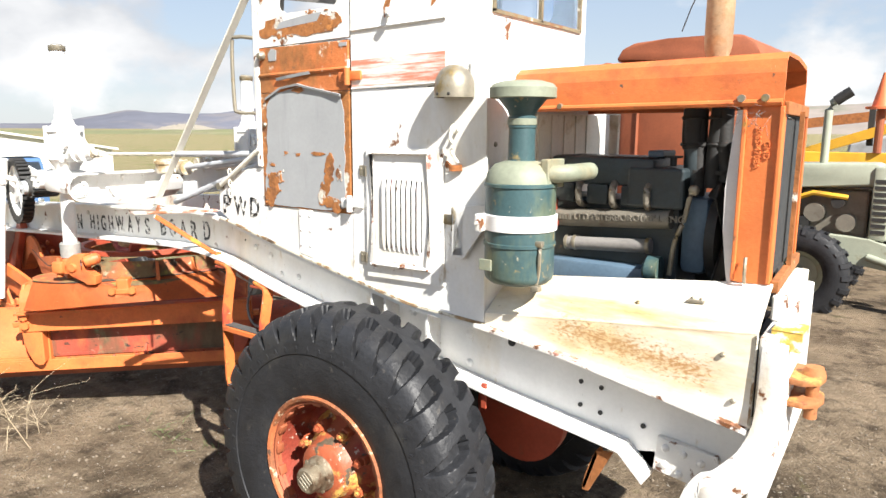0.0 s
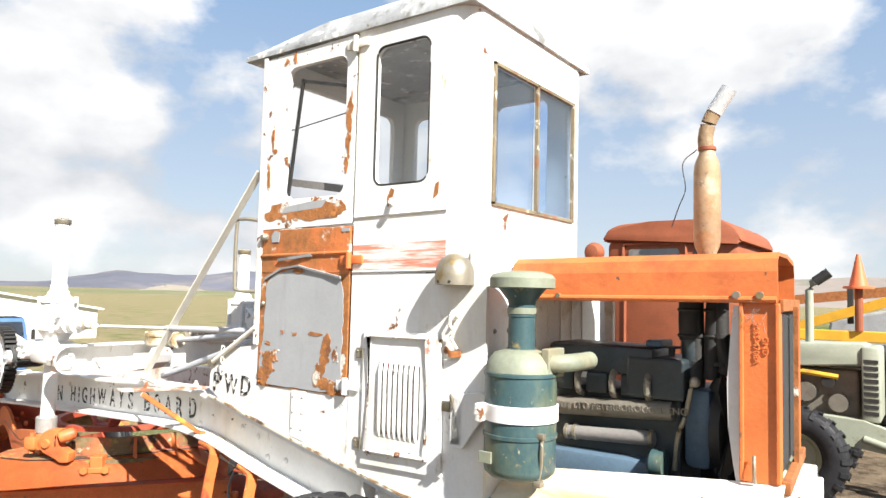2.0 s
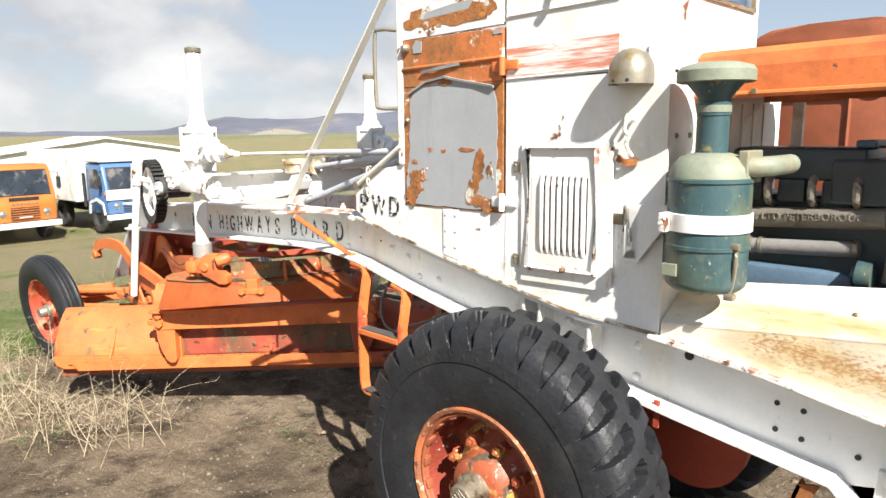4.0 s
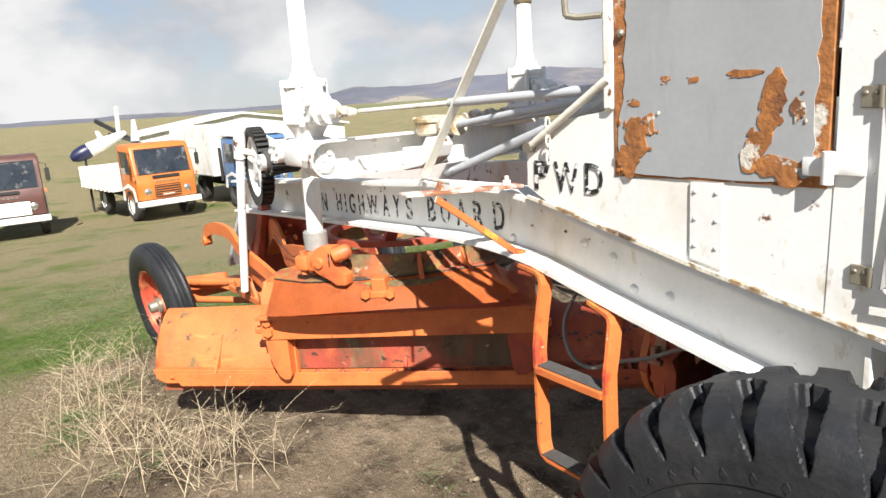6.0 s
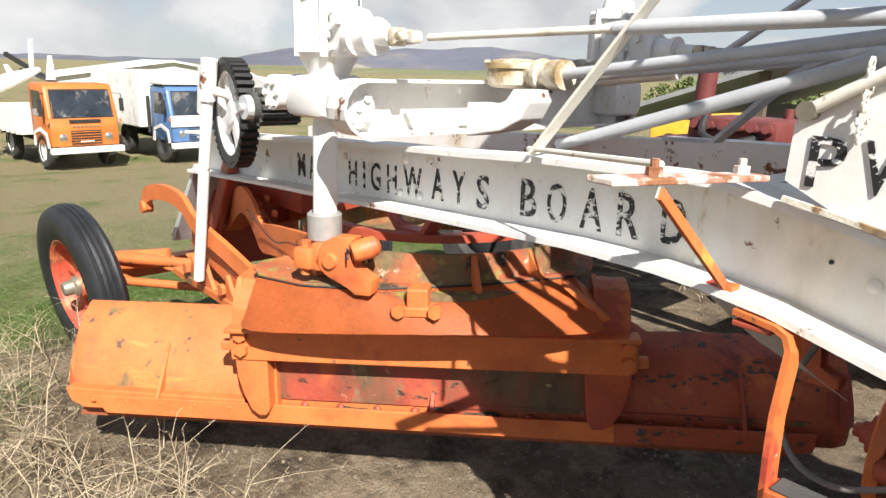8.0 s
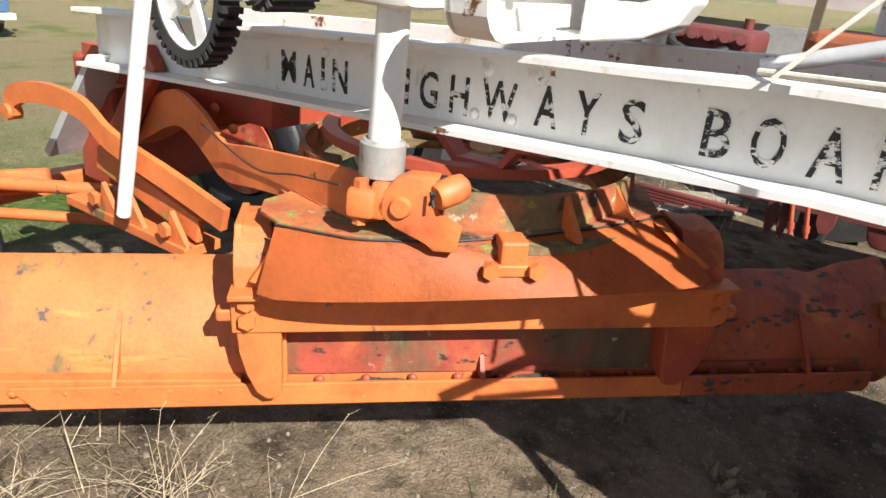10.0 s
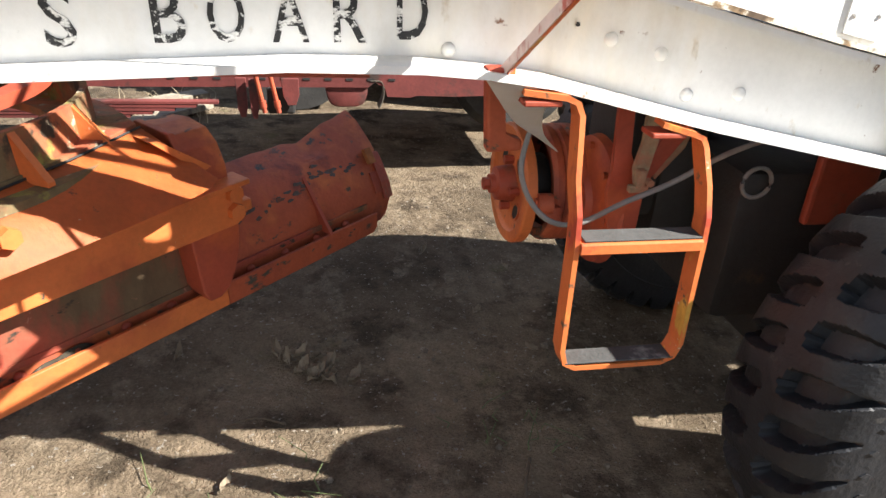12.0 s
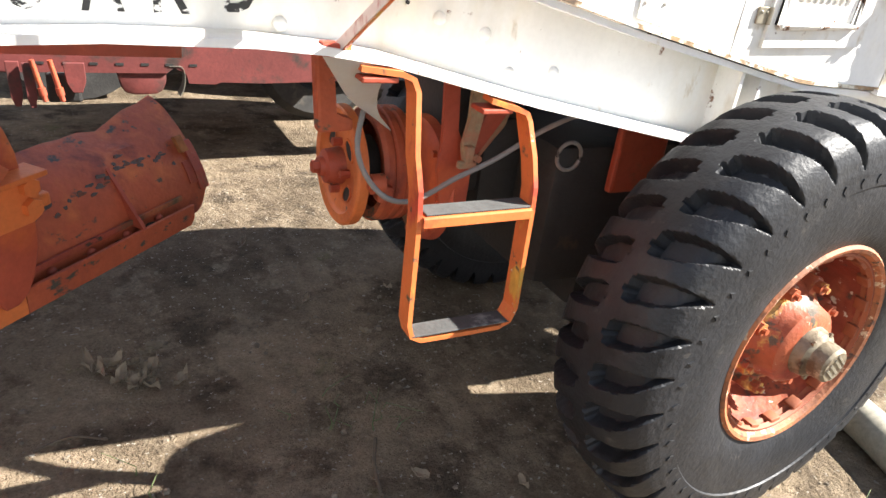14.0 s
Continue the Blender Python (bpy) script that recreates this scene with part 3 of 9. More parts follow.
def make_ground():
    bm = B()
    xs = [-1500, -700, -300, -150, -90, -60, -45, -34, -28] + [-24 + 0.6 * i for i in range(28)] + [-7.4 + 0.12 * i for i in range(92)] + [4.0, 5, 6.5, 9, 13, 20, 30, 45, 70, 120, 300, 700, 1500]
    ys = [-1500, -500, -150, -60, -25, -12, -7, -5, -4] + [-3.4 + 0.12 * i for i in range(76)] + [6, 7, 8, 9, 10, 12, 14, 17, 20, 25, 32, 45, 70, 120, 300, 700, 1500]
    grid = [[bm.verts.new((x, y, ground_z(x, y))) for y in ys] for x in xs]
    for i in range(len(xs) - 1):
        for j in range(len(ys) - 1):
            bm.faces.new((grid[i][j], grid[i + 1][j], grid[i + 1][j + 1], grid[i][j + 1]))
    m = bpy.data.materials.new("dirt_and_grass")
    m.use_nodes = True
    n, l = m.node_tree.nodes, m.node_tree.links
    b = n["Principled BSDF"]
    b.inputs["Roughness"].default_value, b.inputs["Specular IOR Level"].default_value = 0.95, 0.15
    co = n.new("ShaderNodeTexCoord")
    sep = n.new("ShaderNodeSeparateXYZ")
    l.new(co.outputs["Object"], sep.inputs[0])

    def nz(sc, d=6, st=(1, 1, 1)):
        mp = n.new("ShaderNodeMapping")
        mp.inputs["Scale"].default_value = st
        l.new(co.outputs["Object"], mp.inputs["Vector"])
        t = n.new("ShaderNodeTexNoise")
        t.inputs["Scale"].default_value, t.inputs["Detail"].default_value, t.inputs["Roughness"].default_value = sc, d, 0.65
        l.new(mp.outputs["Vector"], t.inputs["Vector"])
        return t.outputs["Fac"]

    def rmp(f, p0, p1, c0, c1):
        r = n.new("ShaderNodeValToRGB")
        r.color_ramp.elements[0].position, r.color_ramp.elements[1].position = p0, p1
        r.color_ramp.elements[0].color, r.color_ramp.elements[1].color = (*c0, 1), (*c1, 1)
        l.new(f, r.inputs["Fac"])
        return r.outputs["Color"]

    def mixc(f, a, c, mode="MIX", fac=None):
        x = n.new("ShaderNodeMix")
        x.data_type, x.blend_type = "RGBA", mode
        if f is not None:
            l.new(f, x.inputs[0])
        else:
            x.inputs[0].default_value = fac
        l.new(a, x.inputs[6])
        l.new(c, x.inputs[7])
        return x.outputs[2]

    def mth(op, a, c):
        x = n.new("ShaderNodeMath")
        x.operation = op
        for i, v in enumerate((a, c)):
            if isinstance(v, (int, float)):
                x.inputs[i].default_value = v
            else:
                l.new(v, x.inputs[i])
        return x.outputs[0]

    soil = rmp(nz(0.9), 0.34, 0.66, (0.10, 0.076, 0.051), (0.37, 0.287, 0.198))
    soil = mixc(rmp(nz(3.1, 7), 0.50, 0.62, (0, 0, 0), (0.75, 0.75, 0.75)), soil, rmp(nz(40, 3), 0.3, 0.7, (0.036, 0.027, 0.018), (0.064, 0.047, 0.032)))
    soil = mixc(rmp(nz(4.3, 7, (1.3, 1, 1)), 0.56, 0.66, (0, 0, 0), (0.6, 0.6, 0.6)), soil, rmp(nz(50, 3), 0.3, 0.7, (0.27, 0.215, 0.15), (0.42, 0.34, 0.245)))
    soil = mixc(None, soil, rmp(nz(14), 0.35, 0.65, (0.62, 0.60, 0.58), (1, 1, 1)), "MULTIPLY", 0.7)
    soil = mixc(None, soil, rmp(nz(90, 3), 0.35, 0.62, (0.55, 0.53, 0.5), (1, 1, 1)), "MULTIPLY", 0.6)
    soil = mixc(rmp(nz(45, 2), 0.66, 0.69, (0, 0, 0), (1, 1, 1)), soil, rmp(nz(30), 0.3, 0.7, (0.20, 0.18, 0.15), (0.42, 0.38, 0.32)))
    straw = rmp(nz(22, 5, (1, 2.5, 1)), 0.35, 0.65, (0.13, 0.098, 0.06), (0.32, 0.25, 0.16))
    grass = rmp(nz(7), 0.3, 0.7, (0.058, 0.105, 0.015), (0.130, 0.185, 0.036))
    away = mth("MULTIPLY", mth("ADD", sep.outputs["X"], 6.5), -0.055)
    grass = mixc(rmp(mth("ADD", nz(0.55), mth("MINIMUM", away, 0.17)), 0.47, 0.66, (0, 0, 0), (1, 1, 1)), grass, rmp(nz(30, 4), 0.3, 0.7, (0.17, 0.145, 0.075), (0.34, 0.285, 0.165)))
    grass = mixc(None, grass, rmp(nz(120, 3), 0.35, 0.62, (0.5, 0.5, 0.5), (1, 1, 1)), "MULTIPLY", 0.7)
    far = mth("ADD", mth("MULTIPLY", mth("SUBTRACT", nz(0.8), 0.5), 3.0), mth("MULTIPLY", sep.outputs["X"], -1.0))
    gfac = rmp(mth("MULTIPLY", mth("SUBTRACT", far, 4.6), 0.6), 0.3, 0.7, (0, 0, 0), (1, 1, 1))
    side = rmp(mth("MULTIPLY", mth("SUBTRACT", mth("ADD", mth("MULTIPLY", sep.outputs["Y"], -1.0), mth("MULTIPLY", mth("SUBTRACT", nz(1.7), 0.5), 1.6)), 0.45), 1.2), 0.1, 0.8, (0, 0, 0), (1, 1, 1))
    left = rmp(mth("MULTIPLY", mth("SUBTRACT", mth("MULTIPLY", sep.outputs["X"], -1.0), 3.0), 0.8), 0.0, 0.7, (0, 0, 0), (1, 1, 1))
    soil = mixc(mth("MULTIPLY", side, left), soil, straw)
    colour = mixc(gfac, soil, grass)
    moss = rmp(nz(2.3, 5), 0.63, 0.72, (0, 0, 0), (1, 1, 1))
    colour = mixc(mth("MULTIPLY", moss, 0.45), colour, rmp(nz(40, 3), 0.3, 0.7, (0.06, 0.08, 0.02), (0.16, 0.17, 0.05)))
    l.new(colour, b.inputs["Base Color"])
    bp = n.new("ShaderNodeBump")
    bp.inputs["Strength"].default_value, bp.inputs["Distance"].default_value = 0.9, 0.05
    l.new(mth("ADD", nz(26, 8), mth("MULTIPLY", nz(110, 3), 0.4)), bp.inputs["Height"])
    l.new(bp.outputs["Normal"], b.inputs["Normal"])
    ob = part("ground", bm, m, smooth=True)
    return tagged(ob, "dry trodden dirt yard running into mown grass", "ground", kind="structure")


make_ground()


def hill_range(name, label, az0, az1, dist, prof, base_z, material, depth=300, seed=0.0, steps=90):
    """A ridge seen far off, as a sheet rising from its foot to an uneven skyline and falling behind it."""
    bm = B()
    rows = []
    for i in range(steps + 1):
        f = i / steps
        a = radians(az0 + (az1 - az0) * f)
        h = prof(f) * (1 + 0.10 * noise.noise((f * 9 + seed, seed, 0))) + dist * 0.002 * noise.noise((f * 34, seed, 3.0))
        col = []
        for k in range(7):
            g = k / 6
            d = dist + depth * (g - 0.5)
            z = base_z + h * math.sin(min(1, g / 0.7) * math.pi / 2) * (1 + 0.12 * noise.noise((f * 30, g * 6, seed)))
            col.append(bm.verts.new((d * math.sin(a), d * math.cos(a), z)))
        rows.append(col)
    for a, b in zip(rows, rows[1:]):
        for k in range(6):
            bm.faces.new((a[k], a[k + 1], b[k + 1], b[k]))
    return tagged(part(name, bm, material, smooth=True), label, "hill", kind="structure")


# distance haze is put into the ridge's blue-grey base colour
HILL_FAR = mat("haze_tinted_mountain", (0.10, 0.105, 0.135), 0.95, var=0.25, scale=0.004, bump=0.0, fine=0.03, layers=[((0.20, 0.18, 0.17), 0.006, 0.5, 0.2, ONE)])
HILL_GREEN = mat("pasture_hill", (0.145, 0.155, 0.065), 0.95, var=0.2, scale=0.02, bump=0.0, fine=0.3, layers=[((0.24, 0.21, 0.12), 0.03, 0.5, 0.2, ONE), ((0.05, 0.06, 0.03), 0.2, 0.60, 0.05, ONE), ((0.13, 0.09, 0.06), 0.09, 0.56, 0.08, ONE)])
HILL_BARE = mat("bare_spur", (0.27, 0.24, 0.19), 0.95, var=0.15, scale=0.05, bump=0.0, fine=0.3)
HILL_RIGHT = mat("brown_hill", (0.235, 0.20, 0.175), 0.95, var=0.2, scale=0.01, bump=0.0, fine=0.05, layers=[((0.14, 0.15, 0.10), 0.02, 0.52, 0.15, ONE)])


def bump_at(f, c, w):
    return math.exp(-((f - c) / w) ** 2)


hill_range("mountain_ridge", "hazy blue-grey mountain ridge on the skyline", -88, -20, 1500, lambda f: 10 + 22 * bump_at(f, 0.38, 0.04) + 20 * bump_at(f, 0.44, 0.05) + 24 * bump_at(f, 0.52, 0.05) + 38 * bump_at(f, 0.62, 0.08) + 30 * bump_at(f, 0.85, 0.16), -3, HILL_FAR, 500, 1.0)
hill_range("pasture_hill", "green pasture hillside below the mountains", -70, -10, 420, lambda f: 1.2 + 4.0 * f, -2, HILL_GREEN, 260, 2.0)
hill_range("bare_spur", "pale bare spur beneath the ridge", -60, -55, 700, lambda f: 6.0 * math.sin(math.pi * f), -1, HILL_BARE, 120, 3.0, 30)
hill_range("brown_hill", "brown grassy hill on the skyline", -18, 62, 900, lambda f: 34 + 30 * bump_at(f, 0.75, 0.3), -2, HILL_RIGHT, 400, 4.0)

# ---- grader ----
grader = thing("motor_grader", "old white and orange road grader with peeling paint, parked on dirt", "grader")
YC = 0.52
TOP = [(-4.35, 1.385), (-3.3, 1.447), (-2.65, 1.488), (-2.05, 1.517), (-1.72, 1.540), (-1.25, 1.550), (-1.0, 1.505), (-0.48, 1.392), (0.18, 1.265), (0.55, 1.245), (0.9, 1.20), (1.52, 1.09)]
BOT = [(-4.35, 1.15), (-3.3, 1.218), (-2.75, 1.246), (-2.0, 1.292), (-1.6, 1.316), (-1.3, 1.314), (-1.1, 1.288), (-0.73, 1.20), (-0.24, 1.102), (0.55, 0.965), (1.15, 0.883), (1.2, 0.80)]


def line(pts, x):
    for (xa, za), (xb, zb) in zip(pts, pts[1:]):
        if xa <= x <= xb:
            return za + (zb - za) * (x - xa) / (xb - xa)
    return pts[0][1] if x < pts[0][0] else pts[-1][1]


# how far the beams draw together towards the nose
TAPER = [(-4.35, 0.08), (-3.24, 0.062), (-2.57, 0.053), (-1.9, 0.015), (-1.5, 0.0), (2.0, 0.0)]


def main_beam(side):
    """One of the two frame channels: a web with flanges turned outwards."""
    o = 1 if side == "near" else -1
    yo, yw = (0.0, 0.10) if side == "near" else (2 * YC, 2 * YC - 0.10)
    xs = [-4.35 + 0.13 * i for i in range(43)] + [1.2]
    bm = B()
    t = 0.016
    rings = []
    for x in xs:
        zt, zb = line(TOP, x) - 0.006, line(BOT, x)
        y0, y1 = yo + o * line(TAPER, x), yw + o * line(TAPER, x)
        rings.append([bm.verts.new(v) for v in ((x, y0, zt), (x, y1 + o * 0.012, zt), (x, y1 + o * 0.012, zb), (x, y0, zb), (x, y0, zb + t), (x, y1, zb + t), (x, y1, zt - t), (x, y0, zt - t))])
    for a, b in zip(rings, rings[1:]):
        for k in range(8):
            bm.faces.new((a[k], a[(k + 1) % 8], b[(k + 1) % 8], b[k]))
    bm.faces.new(rings[0])
    bm.faces.new(list(reversed(rings[-1])))
    if side == "near":
        prism(bm, [(1.2, line(TOP, 1.2) - .006), (1.2, 0.82), (1.13, 0.845), (1.1, .86), (1.30, 0.905), (1.52, 0.90), (1.52, 1.085)], yw, yw + 0.012)
    ob = part("main_beam", bm, WHITE_RUSTY if side == "far" else WHITE, grader, "white riveted channel beam with chipped flanges")
    return ob


beam = main_beam("near")
main_beam("far")


def rivets():
    bm = B()
    for x, dz in ((-3.05, .16), (-3.05, .06), (-2.85, 0.16), (-2.48, 0.05), (-2.36, 0.05), (-2.45, .17), (-2.3, .17), (-0.95, 0.12), (-0.83, .12), (-0.62, 0.08), (-.75, .05), (-1.3, .03)):
        bolt(bm, (x, 0.10 + line(TAPER, x), line(BOT, x) + dz), (0, -1, 0), 0.016, 0.013, True)
    for x, dz in ((0.02, 0.07), (0.02, 0.17), (0.12, 0.05), (0.12, .16), (0.42, .17), (0.42, .05)):
        bolt(bm, (x, 0.10, line(BOT, x) + dz), (0, -1, 0), 0.018, 0.014, True)
    scatter("rivet", bm, WHITE, beam, "", True)
    bm = B()
    for x, dz in ((0.62, .21), (0.92, .16), (1.0, .165), (0.92, .07), (1.0, .07), (1.16, .1), (-1.03, 0.13), (-.98, .2)):
        rod(bm, (x, 0.0985, line(BOT, x) + dz), (x, 0.094, line(BOT, x) + dz), 0.017 if x == .62 else (0.0045 if x < 0 else 0.009), seg=12)
    scatter("bolt_hole", bm, DARKMETAL, beam, "", False)
    bm = B()
    for x in (-0.05, 0.03, 0.26):
        zt, zb = line(TOP, x) - 0.02, line(BOT, x) + 0.016
        box(bm, x - 0.006, x + 0.006, 0.012, 0.10, zb, zt)
    scatter("stiffener", bm, WHITE_RUSTY, beam)


rivets()
for text, x0, x1, z0, high in (
        ("M", -3.243, -3.178, 1.272, 0.100), ("A", -3.141, -3.094, 1.272, 0.100), ("I", -3.062, -3.049, 1.274, 0.100), ("N", -3.014, -2.952, 1.277, 0.100),
        ("H", -2.827, -2.770, 1.293, 0.101), ("I", -2.726, -2.713, 1.293, 0.102), ("G", -2.673, -2.610, 1.295, 0.104), ("H", -2.567, -2.505, 1.299, 0.104),
        ("W", -2.461, -2.352, 1.308, 0.104), ("A", -2.294, -2.230, 1.321, 0.105), ("Y", -2.182, -2.120, 1.325, 0.106), ("S", -2.062, -2.005, 1.330, 0.106),
        ("B", -1.868, -1.807, 1.344, 0.106), ("O", -1.766, -1.697, 1.347, 0.107), ("A", -1.648, -1.578, 1.351, 0.108), ("R", -1.530, -1.466, 1.353, 0.109), ("D", -1.406, -1.344, 1.362, 0.108)):
    xm = (x0 + x1) / 2
    yaw = math.degrees(math.atan((line(TAPER, xm + 0.05) - line(TAPER, xm - 0.05)) / 0.1))
    words("letter", text, 0.14, (x0, 0.0985 + line(TAPER, x0), z0), BLACK_PAINT, beam, turn=(90, -1.5, yaw), bold=0.0012, width=x1 - x0, height=high)

# ---- cab ----
cab = part("cab", B(), WHITE, grader, "white sheet-steel cab with chipped window surrounds")
XF, XR, CW = -0.735, 0.46, 1.04
R = 0.10


def wall_with_holes(bm, outer, holes, y0, y1, axis="y"):
    """A flat wall between two faces, with round-cornered openings cut through it."""
    def at(p, d):
        return {"y": (p[0], d, p[1]), "x": (d, p[0], p[1])}[axis]
    for d in (y0, y1):
        loops = []
        for pts in [outer] + holes:
            vs = [bm.verts.new(at(p, d)) for p in pts]
            loops.append([bm.edges.new((vs[i], vs[(i + 1) % len(vs)])) for i in range(len(vs))])
        bmesh.ops.triangle_fill(bm, use_beauty=True, use_dissolve=False, edges=[e for q in loops for e in q])
    for pts in [outer] + holes:
        k = len(pts)
        a = [bm.verts.new(at(p, y0)) for p in pts]
        b = [bm.verts.new(at(p, y1)) for p in pts]
        for i in range(k):
            bm.faces.new((a[i], a[(i + 1) % k], b[(i + 1) % k], b[i]))
    return bm


def rounded(x0, x1, z0, z1, r, n=5):
    out = []
    for cx, cz, a0 in ((x1 - r, z1 - r, 0), (x0 + r, z1 - r, 90), (x0 + r, z0 + r, 180), (x1 - r, z0 + r, 270)):
        for k in range(n + 1):
            a = radians(a0 + 90 * k / n)
            out.append((cx + r * math.cos(a), cz + r * math.sin(a)))
    return out


def build_cab():
    ztop = 3.215
    win2 = rounded(-0.03, 0.26, 2.515, 3.115, 0.045)
    # near side above the belt, between the door and the rounded rear corner
    bm = B()
    wall_with_holes(bm, [(-0.135, 2.15), (XR - R, 2.15), (XR - R, ztop), (-0.135, ztop)], [win2], 0.0, 0.03)
    # rounded rear corners and rear wall with its two-pane window
    for y_, s in ((0.0, 1), (CW, -1)):
        cx, cy = XR - R, y_ + s * R
        prev = None
        for k in range(9):
            a = radians(90 * k / 8)
            ox, oy = cx + R * math.sin(a), cy - s * R * math.cos(a)
            ix, iy = cx + (R - .03) * math.sin(a), cy - s * (R - .03) * math.cos(a)
            cur = [bm.verts.new(v) for v in ((ox, oy, 2.15), (ox, oy, ztop), (ix, iy, ztop), (ix, iy, 2.15))]
            if prev:
                for q in range(4):
                    bm.faces.new((prev[q], prev[(q + 1) % 4], cur[(q + 1) % 4], cur[q]))
            prev = cur
    wall_with_holes(bm, [(R, 2.15), (CW - R, 2.15), (CW - R, ztop), (R, ztop)], [rounded(0.165, 0.90, 2.43, 3.01, 0.012)], XR - 0.03, XR, "x")
    # far side with a window, front with a window
    wall_with_holes(bm, [(XF, 2.15), (XR - R, 2.15), (XR - R, ztop), (XF, ztop)], [rounded(-0.62, -0.2, 2.5, 3.1, 0.05), rounded(-0.06, 0.26, 2.5, 3.1, 0.05)], CW - 0.03, CW)
    wall_with_holes(bm, [(0.03, 2.15), (CW - .03, 2.15), (CW - .03, ztop), (0.03, ztop)], [rounded(0.12, 0.92, 2.45, 3.1, 0.05)], XF, XF + 0.03, "x")
    scatter("upper_wall", bm, WHITE, cab, "white wall with rounded window openings and rust chips")
    # lower side plate, following the beam
    bm = B()
    low = [(x, line(TOP, x) + 0.004) for x in (-1.10, -1.0, -0.48, 0.18, 0.55)]
    prism(bm, low[3:] + [(0.55, 2.145), (-0.135, 2.145), (-0.135, 1.632), (-0.14, line(TOP, -0.14) + 0.004)], 0.0, 0.012)
    prism(bm, [(-0.137, line(TOP, -0.137) + .004), (-0.137, 1.628), (-0.735, 1.612), (-0.735, 1.80), (-0.93, 1.775), (-1.03, 1.735), (-1.08, 1.70), (-1.10, 1.665), (-1.103, 1.56)] + [(x, line(TOP, x) + 0.004) for x in (-1.0, -0.48)], 0.002, 0.012)
    # rear lower wall and far side
    box(bm, 0.535, 0.55, 0.014, 0.30, 1.25, 2.145)
    box(bm, 0.535, 0.55, 0.30, CW, 1.95, 2.145)
    box(bm, 0.535, 0.55, CW - .3, CW, 1.25, 1.95)
    box(bm, XF, 0.55, CW - 0.014, CW, 1.45, 2.145)
    box(bm, XF, XF + 0.012, 0.014, CW - 0.02, 1.5, 2.148)
    # ledge between lower and upper rear walls
    prism(bm, [(XR - 0.005, 2.24), (0.55, 2.15), (0.55, 2.135), (XR - 0.005, 2.135)], 0.03, CW - 0.03)
    scatter("lower_wall", bm, WHITE, cab, "white lower side sheet with rusty seams")
    bm = B()
    for x in (-0.44,):
        prism(bm, [(x - 0.045, line(TOP, x - .045) + .02), (x + 0.045, line(TOP, x + .045) + .02), (x + 0.045, 1.615), (x - 0.045, 1.613)], -0.004, 0.001)
        for dx in (-.03, .03):
            for z in (1.45, 1.52, 1.59):
                bolt(bm, (x + dx, -0.004, z), (0, -1, 0), 0.006, 0.005, True)
    scatter("joint_plate", bm, WHITE, cab)
    bm = B()
    pts = [(x, -0.002, line(TOP, x) + 0.004) for x in [-1.1 + 0.055 * i for i in range(31)]]
    sweep(bm, pts, [(-0.004, -0.006), (0.006, -0.006), (0.006, 0.005), (-0.004, 0.005)])
    part("seam", bm, SEAM, cab, "rust-stained bottom seam")
    # belt band
    bm = B()
    prism(bm, [(-0.13, 2.157), (0.36, 2.167), (0.36, 2.275), (-0.13, 2.265)], -0.003, 0.001)
    part("band", bm, BAND, cab, "faded red band rubbed through to white")
    bm = B()
    tube(bm, [(-0.13, -0.002, 2.385), (0.36, -0.002, 2.395)], 0.006, 6)
    tube(bm, [(-0.13, -0.002, 2.15), (0.36, -0.002, 2.16)], 0.005, 6)
    scatter("bead", bm, WHITE_RUSTY, cab)


build_cab()


def build_roof():
    bm = B()
    x0, x1, y0, y1 = -0.90, XR + 0.015, -0.015, CW + 0.015
    nx, ny = 40, 30
    gt, gb = [], []
    for i in range(nx + 1):
        rt, rb = [], []
        for j in range(ny + 1):
            u, v = i / nx, j / ny
            x, y = x0 + (x1 - x0) * u, y0 + (y1 - y0) * v
            ex = min(1.0, (1 - u) * (x1 - x0) / 0.16)
            ex2 = min(1.0, u * (x1 - x0) / 0.5)
            ey = min(1.0, min(v, 1 - v) * (y1 - y0) / 0.14)
            h = 0.115 * math.sqrt(max(0, 1 - (1 - ex) ** 2)) * math.sqrt(max(0, 1 - (1 - ey) ** 2)) * (0.25 + 0.75 * ex2)
            rt.append(bm.verts.new((x, y, 3.228 + h)))
            rb.append(bm.verts.new((x, y, 3.205)))
        gt.append(rt)
        gb.append(rb)
    for i in range(nx):
        for j in range(ny):
            bm.faces.new((gt[i][j], gt[i + 1][j], gt[i + 1][j + 1], gt[i][j + 1]))
            bm.faces.new((gb[i][j], gb[i][j + 1], gb[i + 1][j + 1], gb[i + 1][j]))
    for i in range(nx):
        bm.faces.new((gt[i][0], gb[i][0], gb[i + 1][0], gt[i + 1][0]))
        bm.faces.new((gt[i][ny], gt[i + 1][ny], gb[i + 1][ny], gb[i][ny]))
    for j in range(ny):
        bm.faces.new((gt[0][j], gt[0][j + 1], gb[0][j + 1], gb[0][j]))
        bm.faces.new((gt[nx][j], gb[nx][j], gb[nx][j + 1], gt[nx][j + 1]))
    part("roof", bm, ROOF_ZINC, cab, "weathered galvanised domed roof", True)


build_roof()


